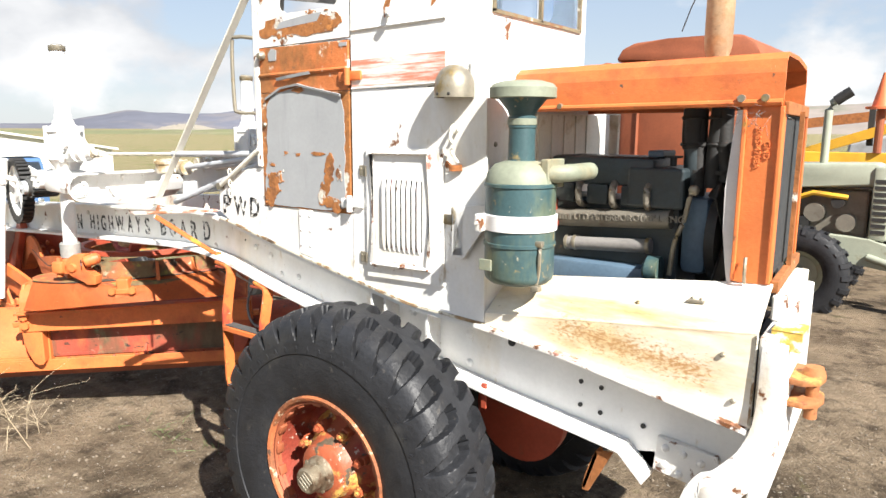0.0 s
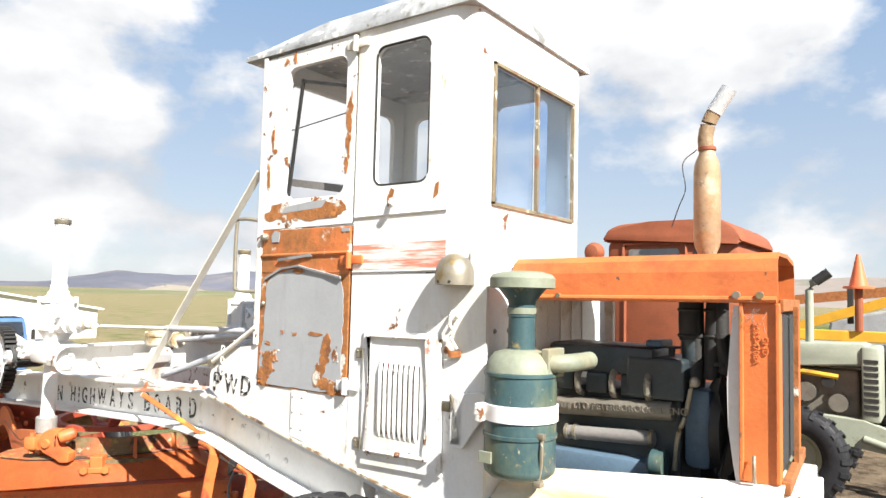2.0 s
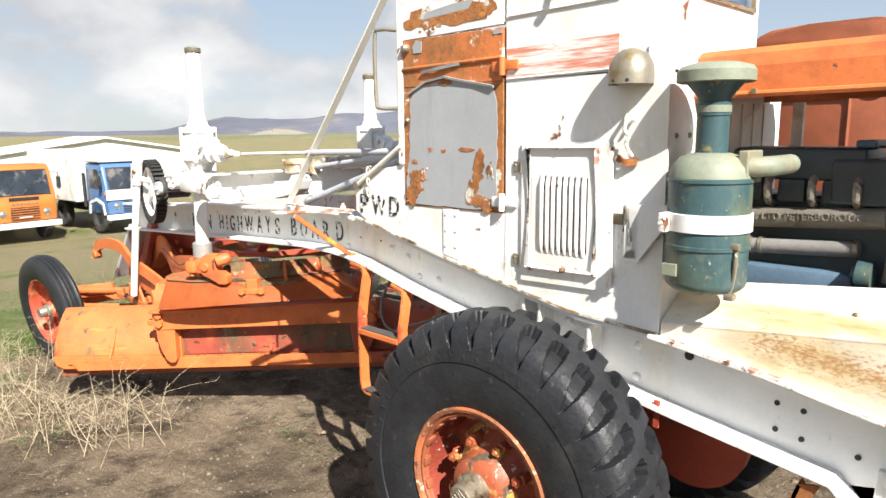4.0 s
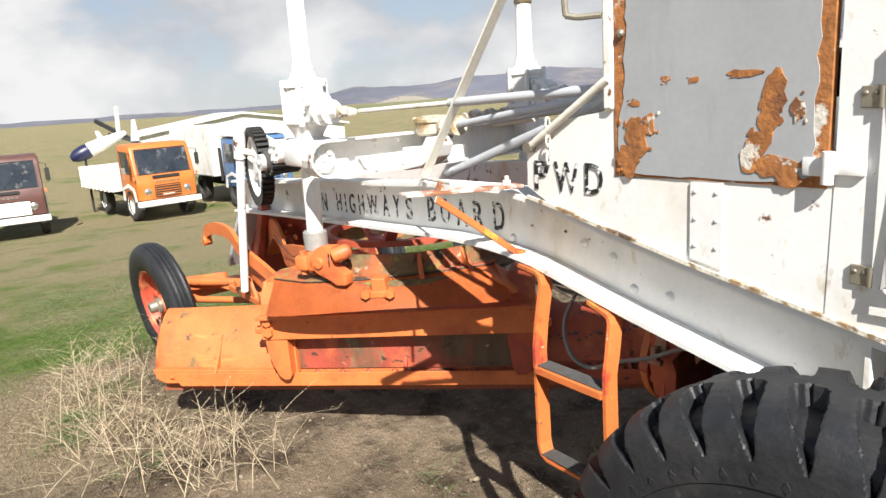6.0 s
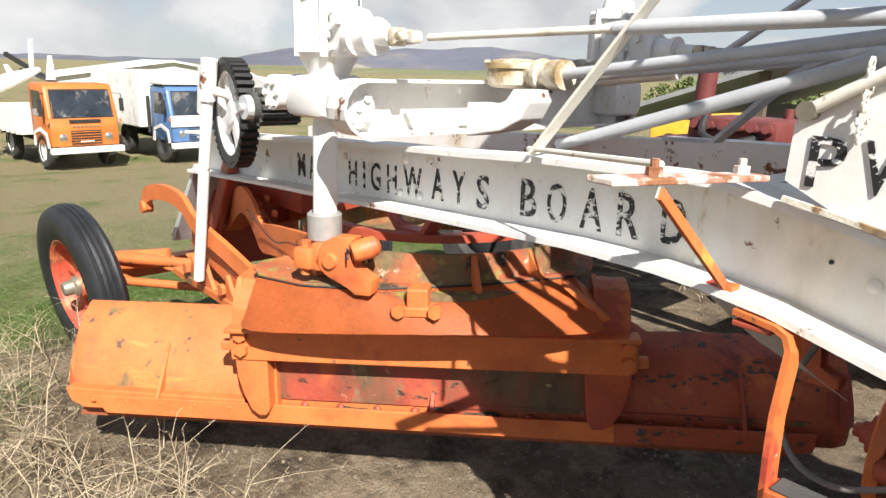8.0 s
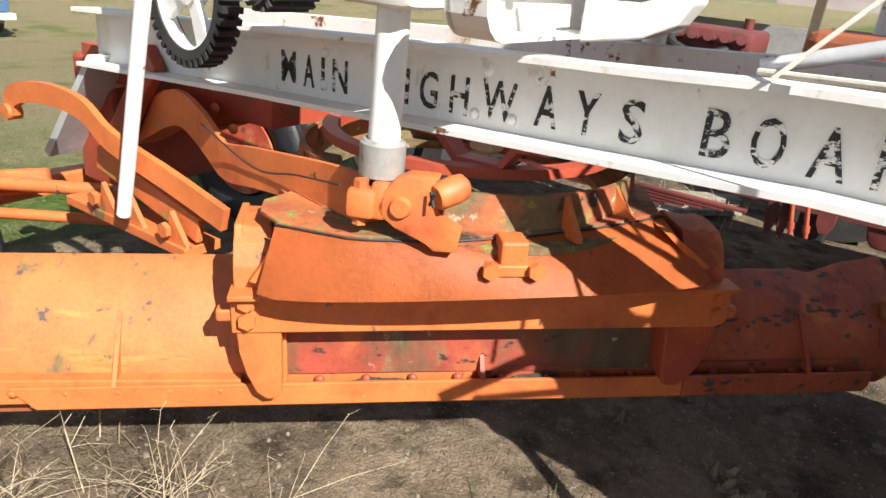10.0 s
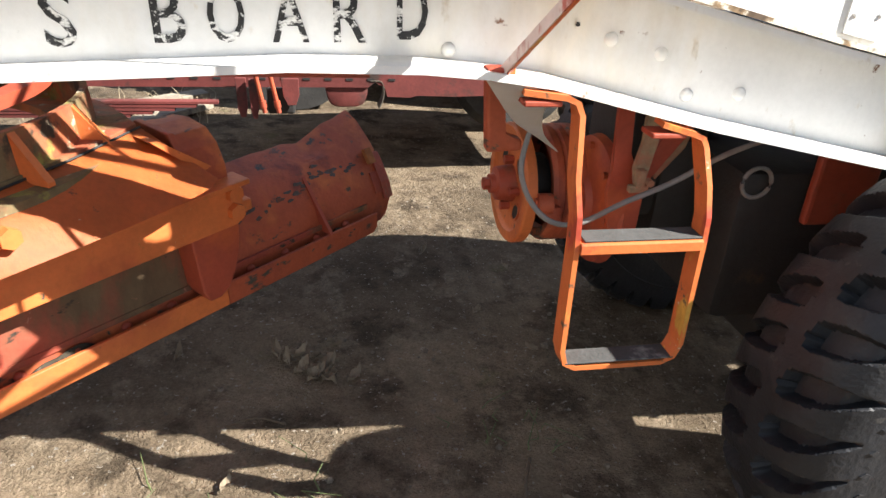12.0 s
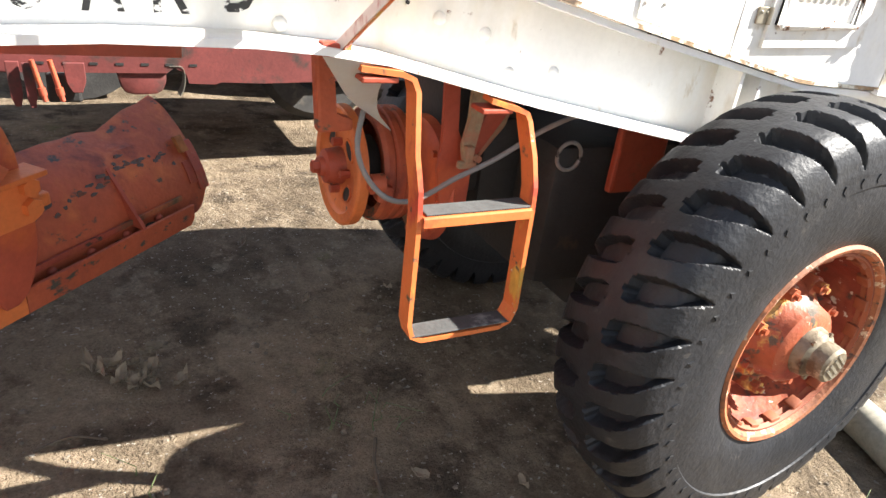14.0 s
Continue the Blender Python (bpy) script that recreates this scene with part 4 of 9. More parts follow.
def flaked(bm, spots, y0, y1, seed):
    """Ragged flakes round (x, z, width, height), each with a few crumbs beside it."""
    rng = random.Random(seed)
    for cx, cz, w, h in spots:
        bits = [(cx, cz, w, h)] + [(cx + rng.uniform(-.75, .75) * w, cz + rng.uniform(-.75, .75) * h, w * rng.uniform(.08, .25), h * rng.uniform(.08, .25)) for _ in range(5)]
        for x, z, bw, bh in bits:
            y0 -= 0.00002
            k = 16 if bw > 0.03 or bh > 0.03 else 7
            turn = rng.uniform(0, 9)
            pts = []
            for i in range(k):
                a = 2 * math.pi * i / k
                r = 0.5 * (1 + 0.7 * noise.noise((math.cos(a) * 1.6 + turn, math.sin(a) * 1.6, turn)) + rng.uniform(-.12, .12))
                pts.append((min(x1_door, max(x0_door, x + bw * r * math.cos(a))), z + bh * r * math.sin(a)))
            prism(bm, pts, y0, y1)


x0_door, x1_door = -0.728, -0.152


def build_door():
    door = part("door", B(), WHITE_RUSTY, cab, "cab door of peeling paint, orange and grey primer")
    x0, x1 = -0.730, -0.150
    bm = B()
    wall_with_holes(bm, [(x0, 2.352), (x1, 2.362), (x1, 3.198), (x0, 3.19)], [rounded(-0.585, -0.20, 2.49, 3.12, 0.05)], -0.004, 0.022)
    part("upper_panel", bm, WHITE_RUSTY, door, "white upper half flaking to rust")
    bm = B()
    box(bm, x0, x1, -0.003, 0.020, 2.145, 2.350, 0.003)
    tube(bm, [(x0, -0.004, 2.225), (x1, -0.004, 2.235)], 0.009, 8)
    part("orange_panel", bm, RUST_ORANGE, door, "orange pressed panel")
    bm = B()
    box(bm, x0, x1, -0.002, 0.020, 1.618, 2.143)
    part("rusty_panel", bm, RUST_PATCH, door, "rusty lower sheet")
    # grey sheet with a torn outline over the rust
    rng = random.Random(4)
    def rag(a, b, k, amp):
        return [(a[0] + (b[0] - a[0]) * i / k + rng.uniform(-amp, amp), a[1] + (b[1] - a[1]) * i / k + rng.uniform(-amp, amp)) for i in range(k)]
    out = rag((-0.685, 2.09), (-0.700, 1.80), 12, 0.005) + rag((-0.715, 1.79), (-0.722, 1.63), 6, 0.005) + rag((-0.70, 1.624), (-0.19, 1.626), 14, 0.003) + rag((-0.180, 1.65), (-0.178, 2.09), 14, 0.005) + rag((-0.20, 2.125), (-0.42, 2.165), 5, 0.003) + rag((-0.47, 2.172), (-0.68, 2.13), 6, 0.003)
    bm = B()
    prism(bm, out, -0.0045, -0.0015)
    part("primer_patch", bm, PRIMER, door, "grey primer with ragged edge")
    bm = B()
    flaked(bm, [(-0.56, 1.872, .026, .016), (-0.475, 1.866, .030, .014), (-0.66, 1.815, .036, .015), (-0.345, 1.872, .09, .017), (-0.27, 1.83, .055, .10), (-0.285, 1.76, .05, .08), (-0.315, 1.69, .06, .09), (-0.25, 1.655, .13, .06), (-0.215, 1.79, .03, .05), (-0.65, 1.725, .085, .09), (-0.685, 1.66, .07, .07), (-0.61, 1.76, .04, .05), (-0.46, 2.155, .08, .02)], -0.006, -0.004, 21)
    scatter("rust_spot", bm, RUST_PATCH, door)
    # torn curl of sheet above the patch
    bm = B()
    sweep(bm, [(-0.69, -0.006, 2.118), (-0.58, -0.008, 2.165), (-0.46, -0.012, 2.178), (-0.42, -0.010, 2.168), (-0.30, -0.007, 2.145), (-0.19, -0.012, 2.125)], [(-.004, -.005), (.006, -.005), (.008, .004), (-.004, .005)])
    sweep(bm, [(-0.60, -0.010, 2.205), (-0.52, -0.016, 2.212), (-0.43, -0.010, 2.222), (-.38, -.006, 2.226)], [(-.004, -.006), (.005, -.006), (.008, .006), (-.004, .005)])
    part("torn_edge", bm, PRIMER, door, "curled torn metal edge")
    bm = B()
    prism(bm, [(-0.66, 2.29), (-0.61, 2.29), (-0.605, 2.335), (-0.64, 2.345), (-0.665, 2.32)], -0.006, -0.003)
    prism(bm, [(-0.20, 2.327), (-0.155, 2.327), (-0.155, 2.342), (-0.20, 2.342)], -0.006, -0.003)
    scatter("flake", bm, PRIMER, door)
    bm = B()
    prism(bm, [(-0.60, 2.425), (-0.33, 2.44), (-0.30, 2.475), (-0.42, 2.47), (-0.50, 2.462), (-0.57, 2.455)], -0.0065, -0.004)
    part("primer_patch", bm, PRIMER, door)
    bm = B()
    flaked(bm, [(-0.64, 2.43, .14, .07), (-0.55, 2.415, .16, .06), (-0.43, 2.425, .14, .07), (-0.31, 2.425, .15, .065), (-0.23, 2.435, .11, .06), (-0.37, 2.452, .05, .06), (-0.175, 2.84, .035, .15), (-0.180, 2.72, .03, .09), (-0.19, 2.63, .028, .07), (-0.68, 2.79, .02, .08), (-0.66, 2.73, .03, .03), (-0.60, 3.155, .03, .03), (-0.54, 3.165, .02, .05), (-0.70, 2.60, .015, .12)], -0.0058, -0.004, 33)
    scatter("rust_patch", bm, RUST_PATCH, door)
    # hinges, handle
    for z, mt in ((2.20, ORANGE), (1.665, WHITE), (3.15, WHITE)):
        bm = B()
        rod(bm, (-0.142, -0.018, z - 0.035), (-0.142, -0.018, z + 0.035), 0.013)
        box(bm, -0.20, -0.142, -0.014, -0.002, z - 0.02, z + 0.02, 0.004)
        box(bm, -0.142, -0.07, -0.014, -0.001, z - 0.016, z + 0.022, 0.004)
        part("hinge", bm, mt, door, "", True)
    bm = B()
    bolt(bm, (-0.705, -0.004, 2.315), (0, -1, 0), 0.022, 0.03, True)
    bolt(bm, (-0.705, -0.003, 2.0), (0, -1, 0), 0.012, 0.012, True)
    scatter("handle", bm, BARE, door, "worn door knob", True)
    bm = B()
    box(bm, -0.585, -0.2, 0.008, 0.012, 2.49, 3.12)
    # glass is gone but for the leaning rail
    bm.free()
    bm = B()
    bar(bm, (-0.578, 0.012, 2.50), (-0.50, 0.012, 3.06), 0.012, 0.014)
    bar(bm, (-0.50, 0.012, 3.05), (-0.20, 0.012, 2.98), 0.012, 0.012)
    part("window_channel", bm, DARKMETAL, door, "bare window run channel")


build_door()


def build_cab_trim():
    # glazing
    bm = B()
    prism(bm, rounded(-0.035, 0.265, 2.51, 3.12, 0.045), 0.014, 0.019)
    g = part("side_pane", bm, GLASS, cab, "dusty side glass")
    g.visible_shadow = False
    for y0, y1 in ((0.17, 0.522), (0.545, 0.895)):
        bm = B()
        box(bm, XR - 0.016, XR - 0.011, y0, y1, 2.435, 3.005)
        g = part("rear_pane", bm, REAR_GLASS, cab, "rear window pane tinted blue for the sky's reflection")
        g.visible_shadow = False
    bm = B()
    for y in (0.168, 0.533, 0.897):
        bar(bm, (XR + 0.002, y, 2.43), (XR + 0.002, y, 3.01), 0.016, 0.016, (0, 1, 0))
    for z in (2.432, 3.008):
        bar(bm, (XR + 0.002, 0.16, z), (XR + 0.002, 0.905, z), 0.016, 0.014)
    part("rear_window_frame", bm, FRAME_RUST, cab, "rust-streaked rear window frame")
    bm = B()
    tube(bm, [(p[0], 0.004, p[1]) for p in rounded(-0.03, 0.26, 2.515, 3.115, 0.045)] + [(0.26, 0.004, 3.0)], 0.006, 6)
    part("window_seal", bm, RUBBER_STRIP, cab)
    # bent rail inside the door window
    bm = B()
    bar(bm, (-0.70, 0.10, 2.60), (-0.20, 0.10, 2.52), 0.012, 0.035, (0, 0, 1))
    part("inner_rail", bm, HOSE, cab, "grey rail inside the door window")
    bm = B()
    tube(bm, [(-0.70, 0.12, 2.86), (-0.20, 0.14, 2.92)], 0.003, 6)
    part("inner_wire", bm, HOSE, cab)
    bm = B()
    tube(bm, [(0.19, 0.16, 2.28), (0.19, 0.16, 2.80), (0.25, 0.16, 2.80), (0.25, 0.16, 2.28)], 0.006, 6)
    part("inner_hoop", bm, WHITE, cab, "white hoop inside the cab")
    # rain gutter strip, front pillar, grab handle
    bm = B()
    box(bm, -0.765, -0.733, -0.012, 0.03, 1.80, 3.2, 0.006)
    part("front_pillar", bm, WHITE_RUSTY, cab, "chipped front pillar")
    bm = B()
    tube(bm, curve_pts([(-0.76, -0.01, 2.40), (-0.83, -0.05, 2.405), (-0.855, -0.06, 2.37), (-0.855, -0.06, 2.10), (-0.84, -0.05, 2.06), (-0.765, -0.01, 2.055)], 5), 0.009, 8)
    part("grab_handle", bm, BARE, cab, "bare steel grab handle", True)
    # small chips below the side window
    bm = B()
    prism(bm, [(0.055, 2.42), (0.075, 2.44), (0.09, 2.49), (0.07, 2.50), (0.05, 2.46)], -0.0015, 0.001)
    prism(bm, [(0.29, 2.44), (0.315, 2.46), (0.318, 2.51), (0.30, 2.50)], -0.0015, 0.001)
    scatter("paint_chip", bm, RUST_PATCH, cab)
    bm = B()
    tube(bm, curve_pts([(0.068, -0.002, 2.445), (0.10, -0.03, 2.42), (0.105, -0.04, 2.45)], 4), 0.009, 7)
    part("hook", bm, WHITE_RUSTY, cab, "", True)
    # interior seat back and levers, dim behind the glass
    bm = B()
    box(bm, 0.02, 0.14, 0.3, 0.75, 1.9, 2.45, 0.03)
    box(bm, -0.4, 0.1, 0.3, 0.75, 1.8, 1.92, 0.03)
    part("seat", bm, DARKMETAL, cab, "dark worn driver's seat")
    bm = B()
    box(bm, XF + .02, 0.53, 0.02, CW - .02, 1.50, 1.53)
    part("cab_floor", bm, DARKMETAL, cab)


build_cab_trim()


def build_louvre_hatch():
    hatch = part("louvre_hatch", B(), WHITE, cab, "hinged white hatch with vertical louvres and red chips")
    x0, x1, z0, z1 = -0.045, 0.355, 1.36, 1.91
    bm = B()
    prism(bm, [(x0, z0), (x1 + 0.01, z0 + 0.012), (x1, z1), (x0, z1 - 0.004)], -0.012, -0.001)
    part("plate", bm, WHITE, hatch)
    bm = B()
    a, b, c, d = x0 + 0.035, x1 - 0.06, z0 + 0.06, z1 - 0.02
    tube(bm, [(a, -0.016, c), (b, -0.016, c + .008), (b, -0.016, d), (a, -0.016, d - .004), (a, -0.016, c)], 0.014, 10)
    part("raised_frame", bm, WHITE_CHIP, hatch, "raised bead flaking to red", True)
    bm = B()
    box(bm, a + 0.015, b - 0.012, -0.0135, -0.0115, c + 0.02, d - 0.02)
    part("panel", bm, WHITE, hatch)
    n = 8
    lx0, lx1, lz0, lz1 = 0.045, 0.258, 1.485, 1.785
    w = (lx1 - lx0) / n
    for i in range(n):
        xa = lx0 + w * i
        bm = B()
        box(bm, xa + w * 0.80, xa + w * 1.0, -0.0146, -0.0136, lz0 + 0.008 + 0.004 * (i % 3), lz1 - 0.006)
        part("louvre_slot", bm, LOUVRE_RED if i in (1, 4, 6) else DARKMETAL, hatch)
        bm = B()
        rings = []
        for j in range(11):
            f = j / 10
            k = math.sin(math.pi * min(1.0, max(0.0, min(f, 1 - f) / 0.12)) / 2) if 0 < j < 10 else 0.25
            z = lz0 + (lz1 - lz0) * f
            rings.append([bm.verts.new((xa + w * (0.40 + 0.39 * math.cos(math.pi * g / 6) * (0.6 + 0.4 * k)), -0.0136 - 0.013 * k * math.sin(math.pi * g / 6), z)) for g in range(7)])
        for p, q in zip(rings, rings[1:]):
            for g in range(6):
                bm.faces.new((p[g], p[g + 1], q[g + 1], q[g]))
            bm.faces.new((p[6], p[0], q[0], q[6]))
        bm.faces.new(rings[0])
        bm.faces.new(list(reversed(rings[-1])))
        part("louvre", bm, WHITE, hatch, "", True)
    for bx, bz in ((a, c), (b, c + .008), (b, d), (a, d - .004), ((a + b) / 2, d - .002), ((a + b) / 2, c + .004)):
        bm = B()
        bolt(bm, (bx, -0.024, bz), (0, -1, 0), 0.008, 0.008, True)
        part("frame_screw", bm, WHITE_RUSTY, hatch)
    for z in (1.44, 1.81):
        bm = B()
        box(bm, x0 - 0.045, x0 - 0.003, -0.008, -0.001, z - 0.022, z + 0.022, 0.002)
        for dx in (-.035, -.015):
            bolt(bm, (x0 + dx, -0.008, z + 0.008), (0, -1, 0), 0.005, 0.004, True)
        rod(bm, (x0 - 0.003, -0.010, z - 0.022), (x0 - 0.003, -0.010, z + 0.022), 0.006)
        part("hatch_hinge", bm, BARE, hatch, "brassy worn hinge")
    bm = B()
    tube(bm, curve_pts([(0.405, -0.01, 1.66), (0.42, -0.03, 1.69), (0.43, -0.03, 1.65), (0.41, -0.02, 1.60)], 5), 0.005, 6)
    box(bm, 0.36, 0.40, -0.010, -0.001, 1.62, 1.66, 0.003)
    part("latch", bm, BARE, hatch, "hasp with a loose pin", True)
    bm = B()
    box(bm, 0.37, 0.54, -0.0018, 0.0, 1.5, 1.515)
    bm.free()


build_louvre_hatch()
for text, x0, x1 in (("P", -1.066, -1.004), ("W", -0.977, -0.874), ("D", -0.848, -0.780)):
    words("letter", text, 0.132, (x0, -0.0005, 1.556), BLACK_PAINT, cab, turn=(90, 0.6, 0), bold=0.0008, depth=0.0015, width=x1 - x0)


# ---- wheels ----
OUT = Matrix.Rotation(radians(90), 4, "X")


def pocket_tyre(n=34, steps=30):
    """A worn tyre whose rounded tread has long tapering pockets running in from each shoulder."""
    side = [(0.300, 0.150), (0.318, 0.160), (0.35, 0.170), (0.40, 0.178), (0.45, 0.181), (0.490, 0.1775), (0.4935, 0.1825), (0.51, 0.182), (0.530, 0.1790), (0.538, 0.179)]
    knots = [(0.545, 0.1775), (0.575, 0.172), (0.602, 0.162), (0.622, 0.147), (0.636, 0.128), (0.645, 0.105), (0.651, 0.078), (0.654, 0.05), (0.655, 0.028), (0.655, 0.0)]
    crown = []
    for (ra, za), (rb, zb) in zip(knots, knots[1:]):
        for k in range(3):
            crown.append((ra + (rb - ra) * k / 3, za + (zb - za) * k / 3))
    half = side + crown
    last = len(half) - 1
    prof = [(r, z, 1, max(0, i - len(side)) / (last - len(side))) for i, (r, z) in enumerate(half)]
    prof += [(r, -z, -1, max(0, last - i - len(side)) / (last - len(side))) for i, (r, z) in enumerate([(0.655, 0.0)] + list(reversed(half)))]
    bm = B()
    rings = []
    total = n * steps
    for k in range(total):
        a = 2 * math.pi * k / total
        ring = []
        for r, z, sd, s in prof:
            ph = (k / steps + (0.5 if sd < 0 else 0.0) - 0.62 * s ** 1.15 * sd) % 1.0
            across = abs(ph - 0.5)
            width = 0.02 + 0.27 * min(1.0, s / 0.60) ** 0.8 if s < 0.84 else 0.29 * max(0.0, 1 - ((s - 0.84) / 0.09) ** 3)
            depth = 0.0
            if 0.0 < s < 0.93 and width > 0:
                depth = 0.042 * min(1.0, s / 0.07) * min(1.0, max(0.0, (width - across) / 0.05))
            wear = 0.0015 * noise.noise((math.cos(a) * 9, math.sin(a) * 9, z * 20))
            slope = min(1.0, s / 0.5)
            nr, nz_ = (0.35 + 0.65 * slope), (1 - slope) * 0.8
            ring.append(bm.verts.new(((r - (depth - wear) * nr) * math.cos(a), (r - (depth - wear) * nr) * math.sin(a), z - sd * depth * nz_)))
        rings.append(ring)
    for p, q in zip(rings, rings[1:] + rings[:1]):
        for i in range(len(prof) - 1):
            bm.faces.new((p[i], q[i], q[i + 1], p[i + 1]))
    bmesh.ops.remove_doubles(bm, verts=bm.verts, dist=0.00005)
    return bm


def rear_wheel(place):
    m = place
    wheel = part("rear_wheel", lathe(B(), [(0.0, 0.0), (0.20, 0.0), (0.255, -0.01), (0.270, 0.03), (0.276, 0.10), (0.284, 0.145), (0.300, 0.158), (0.310, 0.160), (0.316, 0.150), (0.316, 0.12), (0.29, 0.10), (0.29, -0.16), (0.34, -0.17), (0.30, -0.18), (0.2, -0.10), (0, -0.10)], 48), WHEEL_RED, grader, "large rear wheel with deep lugs and orange rim", True, m)
    tyre = part("tyre", pocket_tyre(), RUBBER, wheel, "worn black tyre with long tread pockets, dusty sidewall", True, m)
    bm = B()
    for i in range(52):
        a = 2 * math.pi * i / 52
        box(bm, -0.009, 0.009, -0.009, 0.009, -0.002, 0.0025, 0, Matrix.Rotation(a, 4, "Z") @ Matrix.Translation((0.512, 0, 0.1812)) @ Matrix.Scale(0.6, 4, (0, 1, 0)) @ Matrix.Rotation(radians(45), 4, "Z"))
    scatter("sidewall_mark", bm, RUBBER, tyre, "", True, m)
    part("rim_flange", lathe(B(), [(0.290, 0.150), (0.298, 0.164), (0.309, 0.168), (0.317, 0.160), (0.316, 0.148)], 60), RIM_RUST, wheel, "orange rim flange chipped to rust", True, m)
    bm = B()
    lathe(bm, [(0.276, 0.12), (0.283, 0.135), (0.287, 0.150), (0.281, 0.152), (0.274, 0.14)], 60)
    for i in range(18):
        a = 2 * math.pi * i / 18 + 0.1
        box(bm, 0.267, 0.283, -0.02, 0.02, 0.11, 0.147, 0.004, Matrix.Rotation(a, 4, "Z"))
    part("lock_ring", bm, BROWN_RUST, wheel, "", True, m)
    bm = B()
    lathe(bm, [(0.0, 0.165), (0.095, 0.165), (0.115, 0.150), (0.125, 0.11), (0.150, 0.08), (0.165, 0.05), (0.20, 0.03), (0.215, 0.0)], 40)
    for i in range(8):
        a = 2 * math.pi * i / 8 + 0.2
        box(bm, 0.10, 0.19, -0.018, 0.018, 0.0, 0.095, 0.008, Matrix.Rotation(a, 4, "Z"))
    scatter("hub", bm, HUB_RED, wheel, "orange cast hub with ribs", True, m)
    for i in range(8):
        a = 2 * math.pi * i / 8 + 0.2
        c, s = math.cos(a), math.sin(a)
        bm = B()
        bolt(bm, (0.165 * c, 0.165 * s, 0.093), (0, 0, 1), 0.020, 0.022)
        rod(bm, (0.165 * c, 0.165 * s, 0.11), (0.165 * c, 0.165 * s, 0.128), 0.009, seg=8)
        part("wheel_nut", bm, HUB_RED, wheel, "", False, m)
    bm = B()
    lathe(bm, [(0.0, 0.250), (0.044, 0.250), (0.052, 0.243), (0.055, 0.205), (0.068, 0.195), (0.074, 0.165), (0.06, 0.15)], 32)
    for i in range(6):
        a = 2 * math.pi * i / 6
        bolt(bm, (0.066 * math.cos(a), 0.066 * math.sin(a), 0.193), (0, 0, 1), 0.008, 0.008)
    cap = part("hub_cap", bm, DIRTY_CAP, wheel, "dirty bare metal hub cap with raised bars", True, m)
    bm = B()
    for dx, w in ((-0.022, .006), (-0.006, .006), (0.012, .006), (.026, .005)):
        box(bm, dx - w, dx + w * 0.4, -0.027, 0.027, 0.249, 0.253, 0.001, Matrix.Rotation(0.7, 4, "Z"))
    scatter("raised_mark", bm, BARE, cap, "", False, m)
    return wheel


rear_wheel(Matrix.Translation((0.032, -0.225, 0.628)) @ Matrix.Rotation(radians(2.5), 4, "Z") @ OUT @ Matrix.Rotation(radians(11), 4, "Z"))
rear_wheel(Matrix.Translation((0.03, 2 * YC + 0.22, 0.632)) @ Matrix.Rotation(radians(-90), 4, "X"))


def front_wheel(place):
    m = place
    wheel = part("front_wheel", lathe(B(), [(0.0, 0.03), (0.07, 0.03), (0.09, -0.02), (0.20, -0.035), (0.255, 0.0), (0.265, 0.06), (0.285, 0.075), (0.295, 0.07), (0.29, 0.05), (0.26, 0.04), (0.26, -0.08), (0.2, -0.07), (0, -0.07)], 44), FRONT_RED, grader, "narrow front wheel with red-orange disc rim", True, m)
    prof = [(0.275, 0.062), (0.31, 0.085), (0.37, 0.098), (0.43, 0.092), (0.462, 0.078), (0.478, 0.055), (0.474, 0.045), (0.474, 0.038), (0.484, 0.034), (0.486, 0.020), (0.478, 0.016), (0.478, 0.010), (0.488, 0.006)]
    prof = prof + [(r, -z) for r, z in reversed(prof)]
    part("tyre", lathe(B(), prof, 60), RUBBER, wheel, "ribbed black front tyre", True, m)
    bm = B()
    lathe(bm, [(0, 0.115), (0.035, 0.115), (0.042, 0.105), (0.045, 0.06), (0.06, 0.05), (0.062, 0.02)], 24)
    part("hub_cap", bm, BARE, wheel, "dull metal hub", True, m)
    for i in range(6):
        a = 2 * math.pi * i / 6
        bm = B()
        bolt(bm, (0.12 * math.cos(a), 0.12 * math.sin(a), -0.028), (0, 0, 1), 0.013, 0.02)
        part("wheel_nut", bm, BARE, wheel, "", False, m)
    for i in range(5):
        a = 2 * math.pi * (i + .4) / 5
        bm = B()
        box(bm, 0.10, 0.245, -0.012, 0.012, -0.03, -0.005, 0.004, Matrix.Rotation(a, 4, "Z"))
        part("wheel_rib", bm, RED, wheel, "", False, m)
    return wheel


front_wheel(Matrix.Translation((-4.87, -0.39, 0.45)) @ Matrix.Rotation(radians(6), 4, "Z") @ OUT @ Matrix.Rotation(radians(6), 4, "X"))
front_wheel(Matrix.Translation((-4.87, 1.43, 0.455)) @ Matrix.Rotation(radians(6), 4, "Z") @ Matrix.Rotation(radians(-90), 4, "X"))

